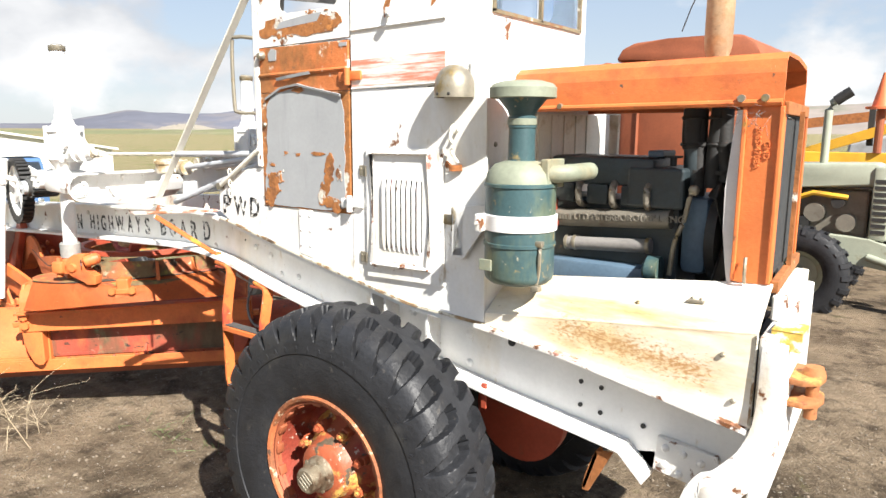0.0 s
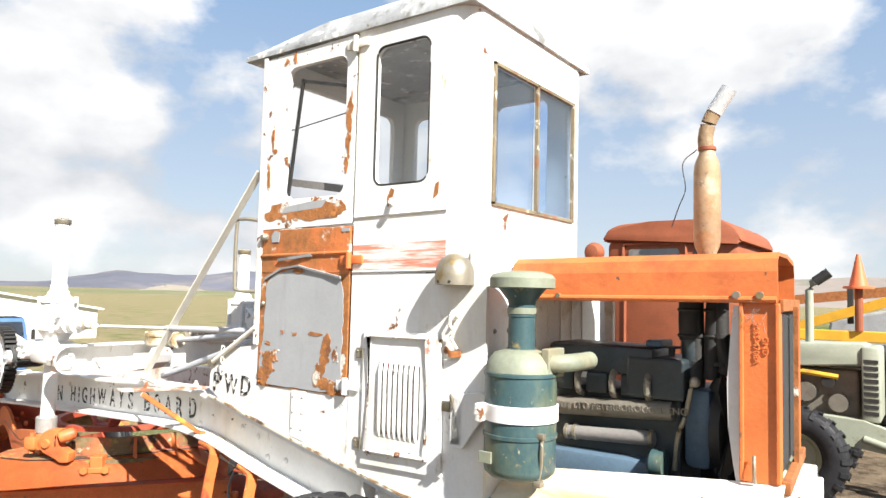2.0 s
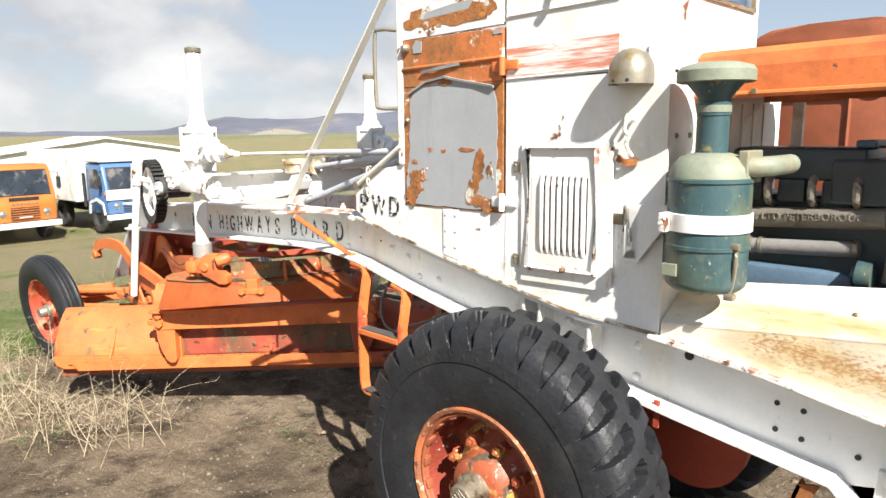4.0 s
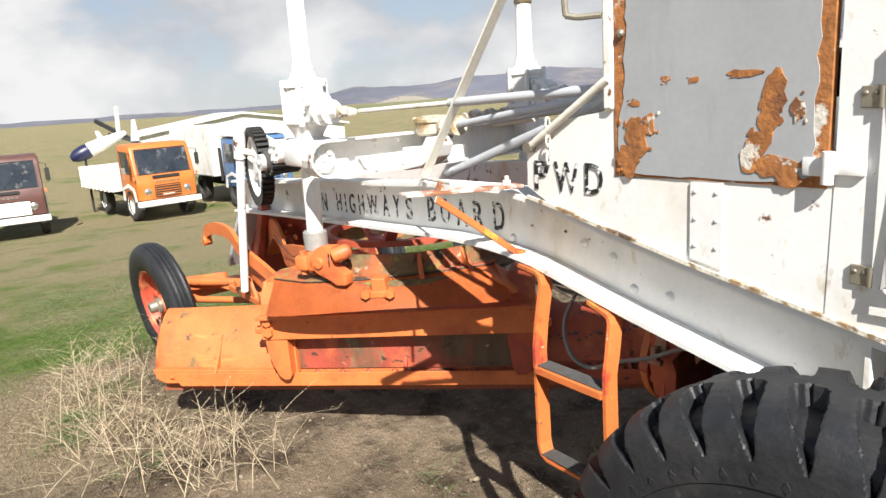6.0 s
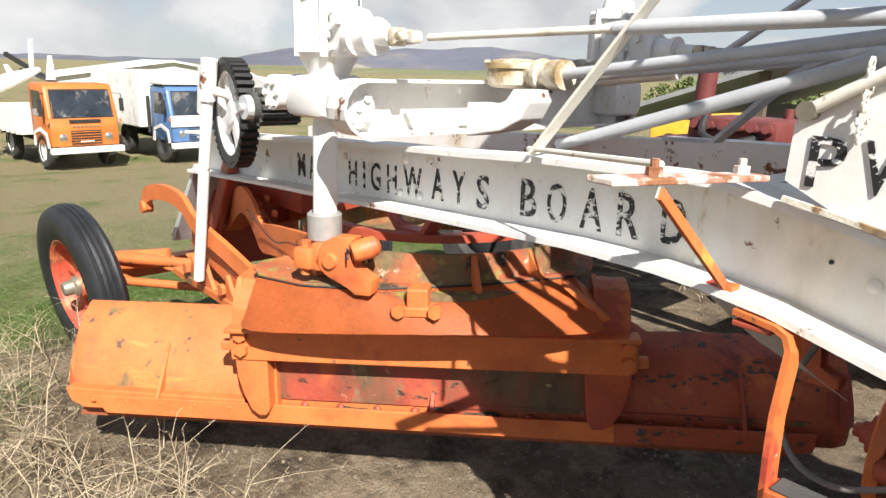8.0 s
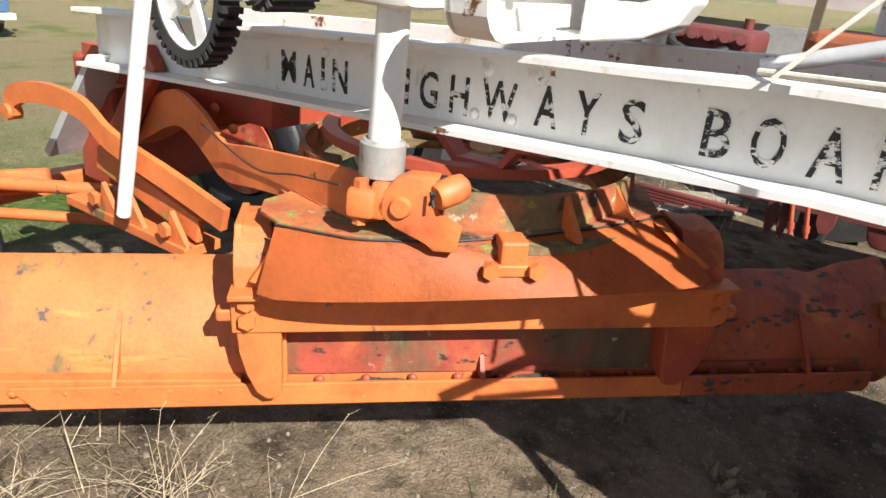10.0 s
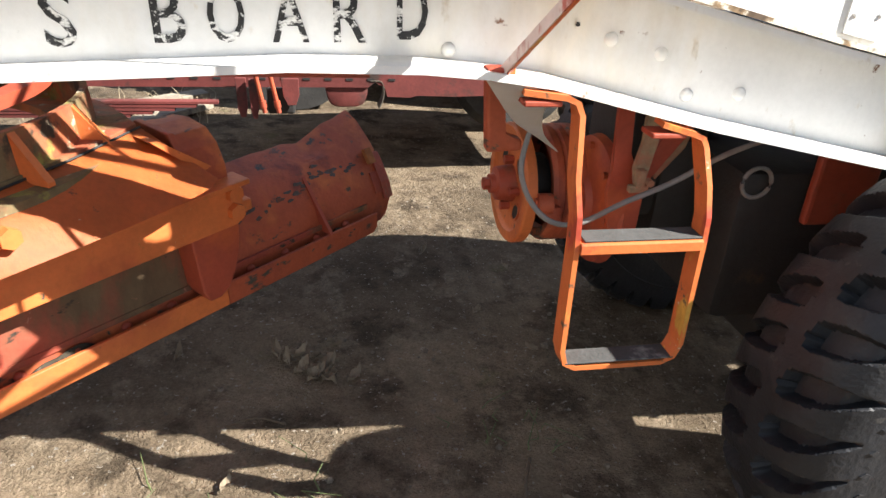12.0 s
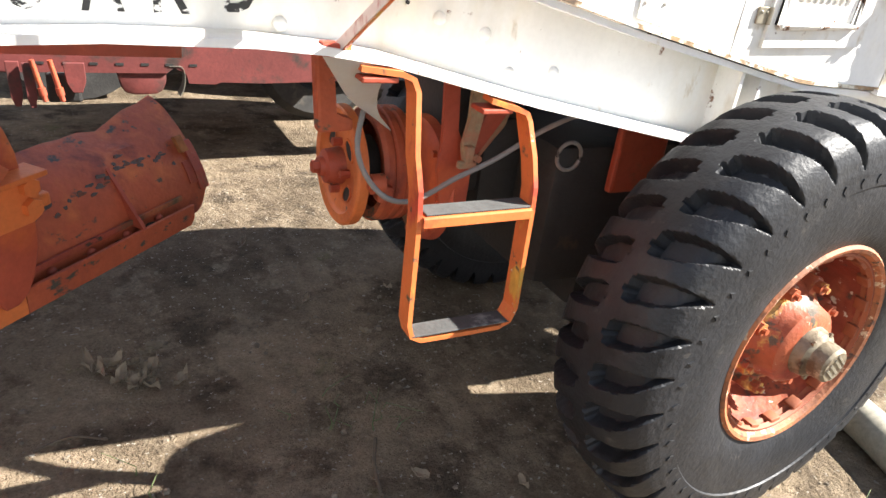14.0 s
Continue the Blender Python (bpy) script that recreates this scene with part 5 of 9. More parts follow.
# ---- rear deck, hood, radiator ----
def build_rear():
    deck = part("rear_deck", B(), WHITE_STAIN, grader, "white rear side deck streaked with rust")
    F0, F1 = (0.556, 0.0, 1.292), (1.525, 0.0, 1.392)
    I0, I1 = (0.556, 0.205, 1.392), (1.405, 0.205, 1.506)
    bm = B()
    prism(bm, [(x, line(TOP, x) + 0.004) for x in (0.556, 0.9, 1.2, 1.525)] + [(F1[0], F1[2] - 0.003), (F0[0], F0[2] - 0.003)], 0.0, 0.006)
    part("skirt", bm, WHITE_STAIN, deck, "side skirt stained by rust runs")
    bm = B()
    sweep(bm, [Vector(F0).lerp(Vector(F1), i / 10) for i in range(11)], [(0, -.004), (0, 0.002), (-0.07, 0.043), (-0.14, .081), (-0.21, 0.117), (-0.21, 0.110), (-0.14, .074), (-.07, .036)])
    part("sloping_top", bm, WHITE_STAIN, deck, "sloping deck plate with brown stains")
    bm = B()
    tube(bm, [(1.52, -0.003, 1.105), (1.524, -0.003, 1.388)], 0.004, 6)
    part("folded_edge", bm, SEAM, deck)
    bm = B()
    sweep(bm, [(x, -0.004, line(TOP, x) + 0.001) for x in [0.52 + 0.1 * i for i in range(11)]], [(-0.05, -0.012), (0.02, -0.012), (0.02, 0.002), (-0.05, 0.004)])
    part("chipped_lip", bm, WHITE_CHIP, deck, "beam lip with paint flaked to pink primer")
    bm = B()
    for p in ((1.12, 0.09, 1.405), (1.43, -0.004, 1.31), (1.47, -.004, 1.17)):
        bolt(bm, p, (0, -1, 0.3), 0.009, 0.006, True)
    box(bm, 1.28, 1.335, 0.095, 0.155, 1.432, 1.440, 0.002)
    for dx in (0.012, 0.04):
        bolt(bm, (1.28 + dx, 0.125, 1.44), (0, 0, 1), 0.008, 0.008, True)
    scatter("catch_plate", bm, BARE, deck, "small grey catch plate")
    # rear crossmember with cast lugs
    rear = part("rear_crossmember", B(), WHITE_RUSTY, grader, "thick white cast crossmember, heavily chipped")
    bm = B()
    prism(bm, [(1.53, 0.0), (1.575, 0.0), (1.525, 0.95), (1.48, 0.95)], 0.83, 1.385, "z", 0.006)
    prism(bm, [(1.515, 0.20), (1.555, 0.20), (1.53, 0.75), (1.48, 0.75)], 1.386, 1.47, "z", 0.006)
    part("crossmember_plate", bm, WHITE_RUSTY, rear)
    bm = B()
    sweep(bm, curve_pts([(1.572, 0.03, 1.36), (1.568, 0.02, 1.12), (1.54, -0.02, 1.0), (1.48, -0.075, 0.925), (1.41, -0.09, 0.885), (1.395, -0.085, 0.845), (1.44, -0.06, 0.79), (1.50, -0.02, 0.74)], 5), [(-.045, -.03), (.045, -.03), (.05, 0.0), (.045, .03), (-.045, .03)], (1, 0, 0.4))
    part("curved_lug", bm, WHITE_RUSTY, rear, "curled cast lug", True)
    bm = B()
    prism(bm, [(1.21, 0.83), (1.22, 0.955), (1.42, 0.935), (1.45, 0.80)], 0.075, 0.098, "y", 0.003)
    for x, z in ((1.25, .86), (1.25, .92), (1.31, .915), (1.37, .9), (1.38, .83), (1.3, .84)):
        bolt(bm, (x, 0.075, z), (0, -1, 0), 0.014, 0.014, True)
    part("gusset_plate", bm, WHITE_RUSTY, rear, "bolted gusset with bare patches")
    bm = B()
    box(bm, 1.55, 1.635, 0.05, 0.056, 1.34, 1.40, 0.001)
    box(bm, 1.55, 1.635, 0.05, 0.17, 1.396, 1.402, 0.001)
    box(bm, 1.55, 1.635, 0.164, 0.17, 1.34, 1.40, 0.001)
    part("bump_channel", bm, LICHEN_WHITE, rear, "white channel with yellow lichen")
    bm = B()
    for z in (1.04, 1.12):
        prism(bm, [(1.53, 0.40), (1.60, 0.40), (1.645, 0.44), (1.655, 0.50), (1.645, .56), (1.60, 0.60), (1.53, 0.60)], z, z + 0.022, "z", 0.004)
    rod(bm, (1.615, 0.50, 0.98), (1.615, 0.50, 1.17), 0.022)
    lathe(bm, [(0, .035), (.03, .03), (.04, .0), (0, 0)], 16, Matrix.Translation((1.615, .5, 1.14)))
    part("tow_hitch", bm, HITCH, rear, "rusty orange tow hitch with pin", True)
    bm = B()
    for i in range(9):
        bolt(bm, (1.565, 0.03, 0.93 + 0.055 * i), (1, -0.3, 0), 0.012, 0.012, True)
    scatter("rivet", bm, WHITE_RUSTY, rear)
    bm = B()
    prism(bm, [(1.02, 0.86), (1.085, 0.872), (1.05, 0.80), (1.0, 0.70), (0.975, 0.70), (0.985, .76)], 0.02, 0.032)
    prism(bm, [(1.02, 0.86), (1.03, .85), (.985, .705), (.975, 0.71)], 0.02, 0.07)
    part("hanging_bracket", bm, RUSTY, rear, "rusty angle bracket hanging from the beam")

    hood = part("hood", B(), ORANGE, grader, "faded orange engine hood")
    bm = B()
    x0 = 0.548
    sec = [(0.19, 2.055), (0.19, 2.15), (0.20, 2.19), (0.235, 2.212), (0.52, 2.222), (0.80, 2.212), (0.84, 2.19), (0.85, 2.15), (0.85, 2.055), (0.84, 2.055), (0.84, 2.15), (0.81, 2.195), (0.52, 2.208), (0.235, 2.20), (0.205, 2.18), (0.20, 2.055)]
    ra = [bm.verts.new((x0, y, z)) for y, z in sec]
    rb = [bm.verts.new((1.50 - 0.085 * (y - 0.19), y, z + 0.012)) for y, z in sec]
    k = len(sec)
    for i in range(k):
        bm.faces.new((ra[i], ra[(i + 1) % k], rb[(i + 1) % k], rb[i]))
    bm.faces.new(ra)
    bm.faces.new(list(reversed(rb)))
    part("hood_top", bm, ORANGE, hood)
    bm = B()
    tube(bm, [(x0, 0.19, 2.06), (1.497, 0.19, 2.072)], 0.011, 8)
    part("rolled_edge", bm, ORANGE, hood, "", True)
    bm = B()
    for x in (1.38, 1.45):
        rod(bm, (x, 0.175, 2.085), (x, 0.19, 2.085), 0.012, seg=10)
    rod(bm, (0.75, 0.175, 2.07), (0.75, 0.19, 2.07), 0.010, seg=8)
    scatter("hood_bolt", bm, BARE, hood)
    rad = part("radiator", B(), ORANGE, grader, "tall radiator with orange side channels and dark core")
    bm = B()
    prism(bm, [(1.385, 0.20), (1.505, 0.20), (1.505, 0.226), (1.495, 0.226), (1.495, 0.214), (1.395, 0.214), (1.395, 0.226), (1.385, 0.226)], 1.50, 2.062, "z")
    for xa in (1.385, 1.492):
        box(bm, xa, xa + 0.013, 0.188, 0.202, 1.505, 2.06, 0.003)
    part("side_channel", bm, ORANGE, rad, "orange side channel with cast numbers")
    bm = B()
    prism(bm, [(1.345, 0.80), (1.465, 0.80), (1.465, 0.826), (1.345, 0.826)], 1.50, 2.062, "z")
    part("side_channel", bm, ORANGE, rad)
    bm = B()
    prism(bm, [(1.42, 0.235), (1.497, 0.235), (1.452, 0.795), (1.375, 0.795)], 1.52, 2.055, "z")
    for i in range(38):
        y = 0.24 + 0.0146 * i
        box(bm, 1.49 - 0.08 * (y - 0.2), 1.499 - 0.08 * (y - 0.2), y, y + 0.005, 1.525, 2.05)
    scatter("core", bm, CORE, rad, "dark finned core")
    bm = B()
    prism(bm, [(1.505, 0.205), (1.53, 0.205), (1.48, 0.83), (1.455, 0.83)], 1.475, 1.515, "z", 0.003)
    prism(bm, [(1.500, 0.205), (1.515, 0.205), (1.465, 0.83), (1.45, 0.83)], 2.035, 2.075, "z", 0.003)
    prism(bm, [(1.49, 0.52), (1.505, 0.52), (1.50, 0.56), (1.485, 0.56)], 1.5, 2.05, "z")
    part("core_guard", bm, RUSTY, rad, "rusty perforated guard strips")
    bm = B()
    prism(bm, [(1.366, 2.05), (1.356, 1.95), (1.345, 1.80), (1.348, 1.66), (1.362, 1.55), (1.372, 1.49), (1.384, 1.49), (1.384, 2.05)], 0.205, 0.213, "y")
    part("fan_shroud", bm, SHROUD, rad, "pale fan shroud edge")
    for name, pts in (("top_hose", [(1.16, 0.45, 2.07), (1.158, 0.45, 1.98), (1.162, 0.45, 1.92)]), ("top_hose", [(1.246, 0.45, 2.07), (1.24, 0.45, 1.95), (1.235, 0.45, 1.78)])):
        bm = B()
        tube(bm, curve_pts(pts, 5), 0.042 if pts[0][0] < 1.2 else 0.03, 14)
        hose = part(name, bm, RUBBER_STRIP, rad, "ribbed black hose", True)
        for z in (1.935, 2.03):
            bm = B()
            lathe(bm, [(0.044 if pts[0][0] < 1.2 else 0.032, z - 0.006), (0.047 if pts[0][0] < 1.2 else 0.035, z), (0.044 if pts[0][0] < 1.2 else 0.032, z + 0.006)], 18, Matrix.Translation((pts[1][0], 0.45, 0)))
            part("hose_clip", bm, DARKMETAL, hose, "", True)
    bm = B()
    tube(bm, [(1.162, 0.45, 1.93), (1.165, 0.45, 1.84), (1.175, 0.46, 1.76)], 0.036, 14)
    part("water_outlet", bm, ENGINE, rad, "", True)
    words("cast_number", "2065-4708A", 0.025, (1.427, 0.1995, 1.998), ORANGE, rad, 1.05, 1.0, (90, 90, 0), 0.0006, 0.004)
    words("cast_number", "GND", 0.025, (1.454, 0.1995, 1.955), ORANGE, rad, 1.05, 1.0, (90, 90, 0), 0.0006, 0.004)
    bm = B()
    tube(bm, curve_pts([(1.43, 0.19, 1.50), (1.432, 0.175, 1.54), (1.43, 0.185, 1.585)], 4), 0.006, 6)
    part("drain_cock", bm, BARE, rad)
    # tangle of dry web and grass under the hood edge
    rng = random.Random(11)
    bm = B()
    for i in range(16):
        p = Vector((rng.uniform(1.37, 1.50), 0.185 + rng.uniform(-.012, .004), 2.055 - abs(rng.gauss(0, .02))))
        q = p + Vector((rng.uniform(-.05, .05), rng.uniform(-.015, .01), rng.uniform(-.055, .01)))
        tube(bm, [p, (p + q) / 2 + Vector((0, -.006, rng.uniform(-.012, .012))), q], 0.0005, 3)
    ob = part("cobweb", bm, HOSE, rad, "dusty web and straw")
    ob["kind"] = "stuff"


build_rear()


def build_cleaner():
    ac = part("air_cleaner", B(), TEAL, grader, "teal oil-bath air cleaner with flared cap, sun-bleached on top")
    c = Matrix.Translation((0.70, 0.0, 0))
    part("body", lathe(B(), [(0.0, 1.428), (0.06, 1.43), (0.105, 1.44), (0.122, 1.455), (0.126, 1.47), (0.126, 1.575), (0.131, 1.577), (0.131, 1.588), (0.127, 1.59), (0.127, 1.785), (0.132, 1.787), (0.132, 1.797), (0.126, 1.80), (0.120, 1.83), (0.095, 1.862), (0.055, 1.875), (0.048, 1.88)], 40), TEAL, ac, "", True, c)
    part("shoulder", lathe(B(), [(0.1275, 1.80), (0.1215, 1.832), (0.0965, 1.864), (0.055, 1.877)], 40), TEAL_DULL, ac, "bleached dome", True, c)
    part("neck", lathe(B(), [(0.048, 1.876), (0.047, 1.99), (0.050, 1.992), (0.050, 2.03), (0.047, 2.032), (0.052, 2.05), (0.088, 2.095), (0.092, 2.10)], 32), TEAL, ac, "", True, c)
    part("neck_clamp", lathe(B(), [(0.049, 2.00), (0.052, 2.002), (0.052, 2.022), (0.049, 2.024)], 32), TEAL_DULL, ac, "", True, c)
    part("cap", lathe(B(), [(0.0, 2.155), (0.07, 2.152), (0.105, 2.142), (0.117, 2.128), (0.117, 2.095), (0.110, 2.092), (0.108, 2.105), (0.06, 2.10)], 40), TEAL_DULL, ac, "faded domed cap", True, c)
    part("strap", lathe(B(), [(0.128, 1.632), (0.1335, 1.634), (0.1335, 1.688), (0.128, 1.69)], 40), WHITE, ac, "white painted strap", True, c)
    bm = B()
    box(bm, 0.60, 0.625, -0.145, -0.10, 1.63, 1.692, 0.004)
    rod(bm, (0.612, -0.155, 1.662), (0.612, -0.09, 1.662), 0.007, seg=8)
    part("strap_clamp", bm, WHITE_RUSTY, ac, "", True)
    bm = B()
    prism(bm, [(0.42, 1.50), (0.47, 1.495), (0.56, 1.62), (0.60, 1.628), (0.60, 1.695), (0.545, 1.71), (0.425, 1.69)], -0.03, -0.022, "y", 0.002)
    box(bm, 0.42, 0.47, -0.03, -0.0015, 1.51, 1.68)
    part("bracket", bm, WHITE, ac, "white steel bracket")
    bm = B()
    tube(bm, curve_pts([(0.815, -0.05, 1.60), (0.82, -0.065, 1.55), (0.812, -0.055, 1.49), (0.80, -0.05, 1.44)], 5), 0.007, 7)
    box(bm, 0.802, 0.83, -0.072, -0.05, 1.585, 1.605, 0.003)
    box(bm, 0.79, 0.82, -0.07, -0.04, 1.425, 1.445, 0.003)
    part("bail_clip", bm, BARE, ac, "wire bail clip", True)
    bm = B()
    box(bm, 0.61, 0.66, -0.128, -0.1175, 1.49, 1.53, 0.002)
    part("maker_plate", bm, TEAL_DULL, ac)
    bm = B()
    tube(bm, [(0.79, 0.0, 1.833), (0.835, 0.01, 1.835), (0.862, 0.04, 1.837), (0.872, 0.09, 1.838), (0.872, 0.2, 1.838)], 0.031, 16)
    part("outlet_elbow", bm, TEAL_DULL, ac, "bleached outlet elbow", True)
    bm = B()
    box(bm, 0.795, 0.825, -0.03, 0.09, 1.785, 1.885, 0.004)
    part("outlet_flange", bm, TEAL_DULL, ac)
    # work lamp on the cab corner
    lampo = part("work_lamp", B(), BARE, grader, "half-round bare metal lamp housing")
    bm = B()
    prof = [(0.0, 0.085), (0.03, 0.08), (0.055, 0.062), (0.072, 0.03), (0.076, 0.0), (0.076, -0.035)]
    lathe(bm, prof, 24, Matrix.Translation((0.425, -0.03, 2.135)))
    part("lamp_shell", bm, BARE, lampo, "", True)
    bm = B()
    for x in (.40, .45):
        bolt(bm, (x, -0.1, 2.112), (0, -1, 0), .006, .006, True)
    part("screw", bm, DARKMETAL, lampo)
    # loop bracket and rusty ear on the lower wall
    bm = B()
    tube(bm, curve_pts([(0.40, -0.002, 2.0), (0.415, -0.035, 1.985), (0.41, -0.035, 1.95), (0.425, -0.03, 1.93)], 5), 0.007, 7)
    tube(bm, [(0.41, -0.002, 1.97), (0.445, -0.03, 1.985)], 0.006, 6)
    tube(bm, curve_pts([(0.425, -0.03, 1.93), (0.415, -0.032, 1.90), (0.43, -0.012, 1.86)], 4), 0.006, 6)
    part("pipe_clip", bm, CREAM, cab, "", True)
    bm = B()
    sweep(bm, curve_pts([(0.37, -0.006, 1.855), (0.405, -0.022, 1.84), (0.445, -0.006, 1.842)], 5), [(-.004, -.012), (.004, -.012), (.004, .012), (-.004, .012)])
    part("rusty_loop", bm, RUSTY, cab)
    bm = B()
    for y, z in ((0.06, 1.93), (0.16, 1.93), (0.1, 1.75), (.16, 1.6)):
        bolt(bm, (0.55, y, z), (1, 0, 0), 0.010, 0.008, True)
    scatter("wall_bolt", bm, BARE, cab)


build_cleaner()


def build_engine():
    eng = part("engine", B(), ENGINE, grader, "oily diesel engine in dark and blue enamel")
    bm = B()
    box(bm, 0.60, 1.14, 0.40, 0.66, 1.34, 1.72, 0.012)
    part("block", bm, ENGINE, eng)
    bm = B()
    box(bm, 0.62, 1.05, 0.36, 0.62, 1.775, 1.885, 0.02)
    part("rocker_cover", bm, ENGINE, eng, "dark rocker cover", True)
    bm = B()
    box(bm, 0.95, 1.165, 0.352, 0.64, 1.70, 1.850, 0.012)
    part("manifold_end", bm, ENGINE, eng)
    bm = B()
    box(bm, 1.0, 1.06, 0.42, 0.56, 1.885, 1.91, 0.006)
    part("cover_plate", bm, ENGINE_BLUE, eng)
    bm = B()
    rod(bm, (1.10, 0.42, 1.855), (1.10, 0.42, 1.885), 0.012)
    rod(bm, (1.10, 0.42, 1.885), (1.10, 0.42, 1.893), 0.032)
    part("filler_cap", bm, DARKMETAL, eng, "", True)
    for x in (0.69, 0.83, 0.97, 1.10):
        bm = B()
        box(bm, x - 0.045, x + 0.045, 0.355, 0.42, 1.70, 1.78, 0.012)
        part("inlet_port", bm, ENGINE, eng, "", True)
    for x in (0.76, 0.90, 1.035):
        bm = B()
        tube(bm, curve_pts([(x, 0.40, 1.80), (x, 0.345, 1.77), (x, 0.35, 1.71), (x, .4, 1.69)], 4), 0.014, 8)
        part("injector_pipe", bm, ALLOY, eng, "", True)
    bm = B()
    rod(bm, (0.64, 0.375, 1.635), (1.12, 0.375, 1.662), 0.036, seg=20)
    side = part("side_cover", bm, ALLOY, eng, "cast alloy cover with raised lettering", True)
    words("cast_lettering", "LTD PETERBOROUGH. ENG", 0.034, (0.745, 0.338, 1.636), ALLOY, side, 1.05, 1.0, (90, -3.0, 0), 0.0003, 0.003)
    bm = B()
    for i in range(5):
        box(bm, 0.665 + i * .014, 0.675 + i * .014, 0.335, 0.339, 1.634, 1.656)
    part("cast_mark", bm, ALLOY, side)
    bm = B()
    tube(bm, [(0.70, 0.375, 1.535), (1.05, 0.375, 1.555)], 0.027, 16)
    part("water_pipe", bm, HOSE, eng, "grey water pipe", True)
    for x in (0.70, 0.735, 1.035):
        bm = B()
        rod(bm, (x, 0.375, 1.536 + (x - .7) * .057), (x + 0.012, 0.375, 1.537 + (x - .7) * .057), 0.031, seg=18)
        part("pipe_clip", bm, BARE, eng, "", True)
    bm = B()
    box(bm, 0.60, 1.05, 0.33, 0.64, 1.30, 1.475, 0.02)
    part("sump", bm, ENGINE_BLUE, eng, "blue lower casing", True)
    bm = B()
    box(bm, 1.145, 1.245, 0.40, 0.66, 1.46, 1.75, 0.03)
    part("timing_case", bm, ENGINE_BLUE, eng, "faded blue timing case", True)
    bm = B()
    rod(bm, (1.06, 0.33, 1.478), (1.105, 0.33, 1.478), 0.05, seg=24)
    rod(bm, (1.045, 0.33, 1.478), (1.06, 0.33, 1.478), 0.03, seg=16)
    part("pump", bm, TEAL, eng, "", True)
    for pts, r, mt in (([(1.175, .45, 2.06), (1.178, .45, 1.93), (1.18, .45, 1.80), (1.18, .45, 1.72)], 0.03, DARKMETAL), ([(1.265, .45, 2.06), (1.268, .45, 1.92), (1.285, .45, 1.82), (1.25, .45, 1.74)], 0.028, DARKMETAL)):
        bm = B()
        tube(bm, curve_pts(pts, 5), r, 14)
        for z in (1.93, 1.83):
            rod(bm, (pts[1][0], .45, z), (pts[1][0], .45, z + .014), r + .006, seg=14)
        part("coolant_hose", bm, mt, eng, "black coolant hose", True)
    bm = B()
    tube(bm, curve_pts([(1.195, 0.37, 1.78), (1.185, 0.36, 1.74), (1.17, 0.36, 1.66), (1.145, 0.35, 1.58), (1.132, .35, 1.46)], 6), 0.009, 8)
    bolt(bm, (1.2, .36, 1.775), (0, -1, 0), .02, .015, True)
    part("oil_pipe", bm, BARE, eng, "bright bent oil pipe", True)
    bm = B()
    for y in (0.40, 0.44, 0.48):
        tube(bm, curve_pts([(1.262, y, 1.46), (1.272, y, 1.60), (1.268, y, 1.74)], 4), 0.008, 6)
    rod(bm, (1.25, .5, 1.6), (1.285, .5, 1.6), 0.16, seg=28)
    part("fan_pulley", bm, DARKMETAL, eng, "dark fan pulley and belts", True)
    for i in range(4):
        bm = B()
        box(bm, 1.29, 1.298, 0.46, 0.54, 1.62, 1.86, 0.004, Matrix.Translation((0, 0.5, 1.6)) @ Matrix.Rotation(radians(45 + 90 * i), 4, "X") @ Matrix.Translation((0, -0.5, -1.6)))
        part("fan_blade", bm, DARKMETAL, eng)
    bm = B()
    rod(bm, (0.65, 0.36, 1.62), (0.65, 0.33, 1.62), 0.028, seg=12)
    box(bm, 0.632, 0.66, 0.335, 0.37, 1.66, 1.72, 0.006)
    part("drain_tap", bm, RED, eng)
    # bulkhead behind the engine, inside of far side, exhaust
    bm = B()
    box(bm, 0.556, 0.566, 0.215, 0.95, 1.40, 2.05)
    for i in range(6):
        box(bm, 0.566, 0.572, 0.24 + 0.11 * i, 0.25 + .11 * i, 1.86, 2.045)
    scatter("bulkhead", bm, CREAM, eng, "grimy cream bulkhead")
    bm = B()
    prism(bm, [(0.56, 1.36), (1.40, 1.47), (1.40, 1.30), (0.56, 1.2)], 0.82, 0.835)
    box(bm, 0.56, 1.4, 0.21, 0.83, 1.25, 1.265)
    part("engine_pan", bm, DARKMETAL, eng)
    bm = B()
    sweep(bm, [(0.575, 0.215, 2.05), (0.575, 0.215, 1.40)], [(-.01, -.012), (.01, -.012), (.01, .012), (-.01, .012)], (0, 1, 0))
    sweep(bm, [(0.70, 0.80, 2.05), (0.70, 0.80, 1.38)], [(-.02, -.012), (.02, -.012), (.02, .012), (-.02, .012)], (0, 1, 0))
    scatter("hood_post", bm, CREAM, eng)
    exh = part("exhaust_stack", B(), EXHAUST, grader, "scorched upright exhaust with bent tail pipe")
    bm = B()
    lathe(bm, [(0.028, 2.19), (0.03, 2.235), (0.046, 2.275), (0.050, 2.30), (0.050, 2.56), (0.046, 2.60), (0.030, 2.64), (0.028, 2.66)], 28, Matrix.Translation((1.178, 0.60, 0)))
    part("silencer", bm, EXHAUST, exh, "blotched silencer", True)
    bm = B()
    tube(bm, curve_pts([(1.178, 0.60, 2.64), (1.172, 0.60, 2.70), (1.185, 0.60, 2.76), (1.21, 0.60, 2.81)], 6), 0.029, 18)
    part("bend", bm, EXHAUST, exh, "rusty bend", True)
    bm = B()
    tube(bm, [(1.205, 0.60, 2.80), (1.225, 0.60, 2.83), (1.262, 0.60, 2.888)], 0.031, 18)
    part("tail_pipe", bm, ZINC, exh, "bright patched tail pipe", True)
    bm = B()
    rod(bm, (1.178, .6, 2.652), (1.178, .6, 2.664), 0.034, seg=18)
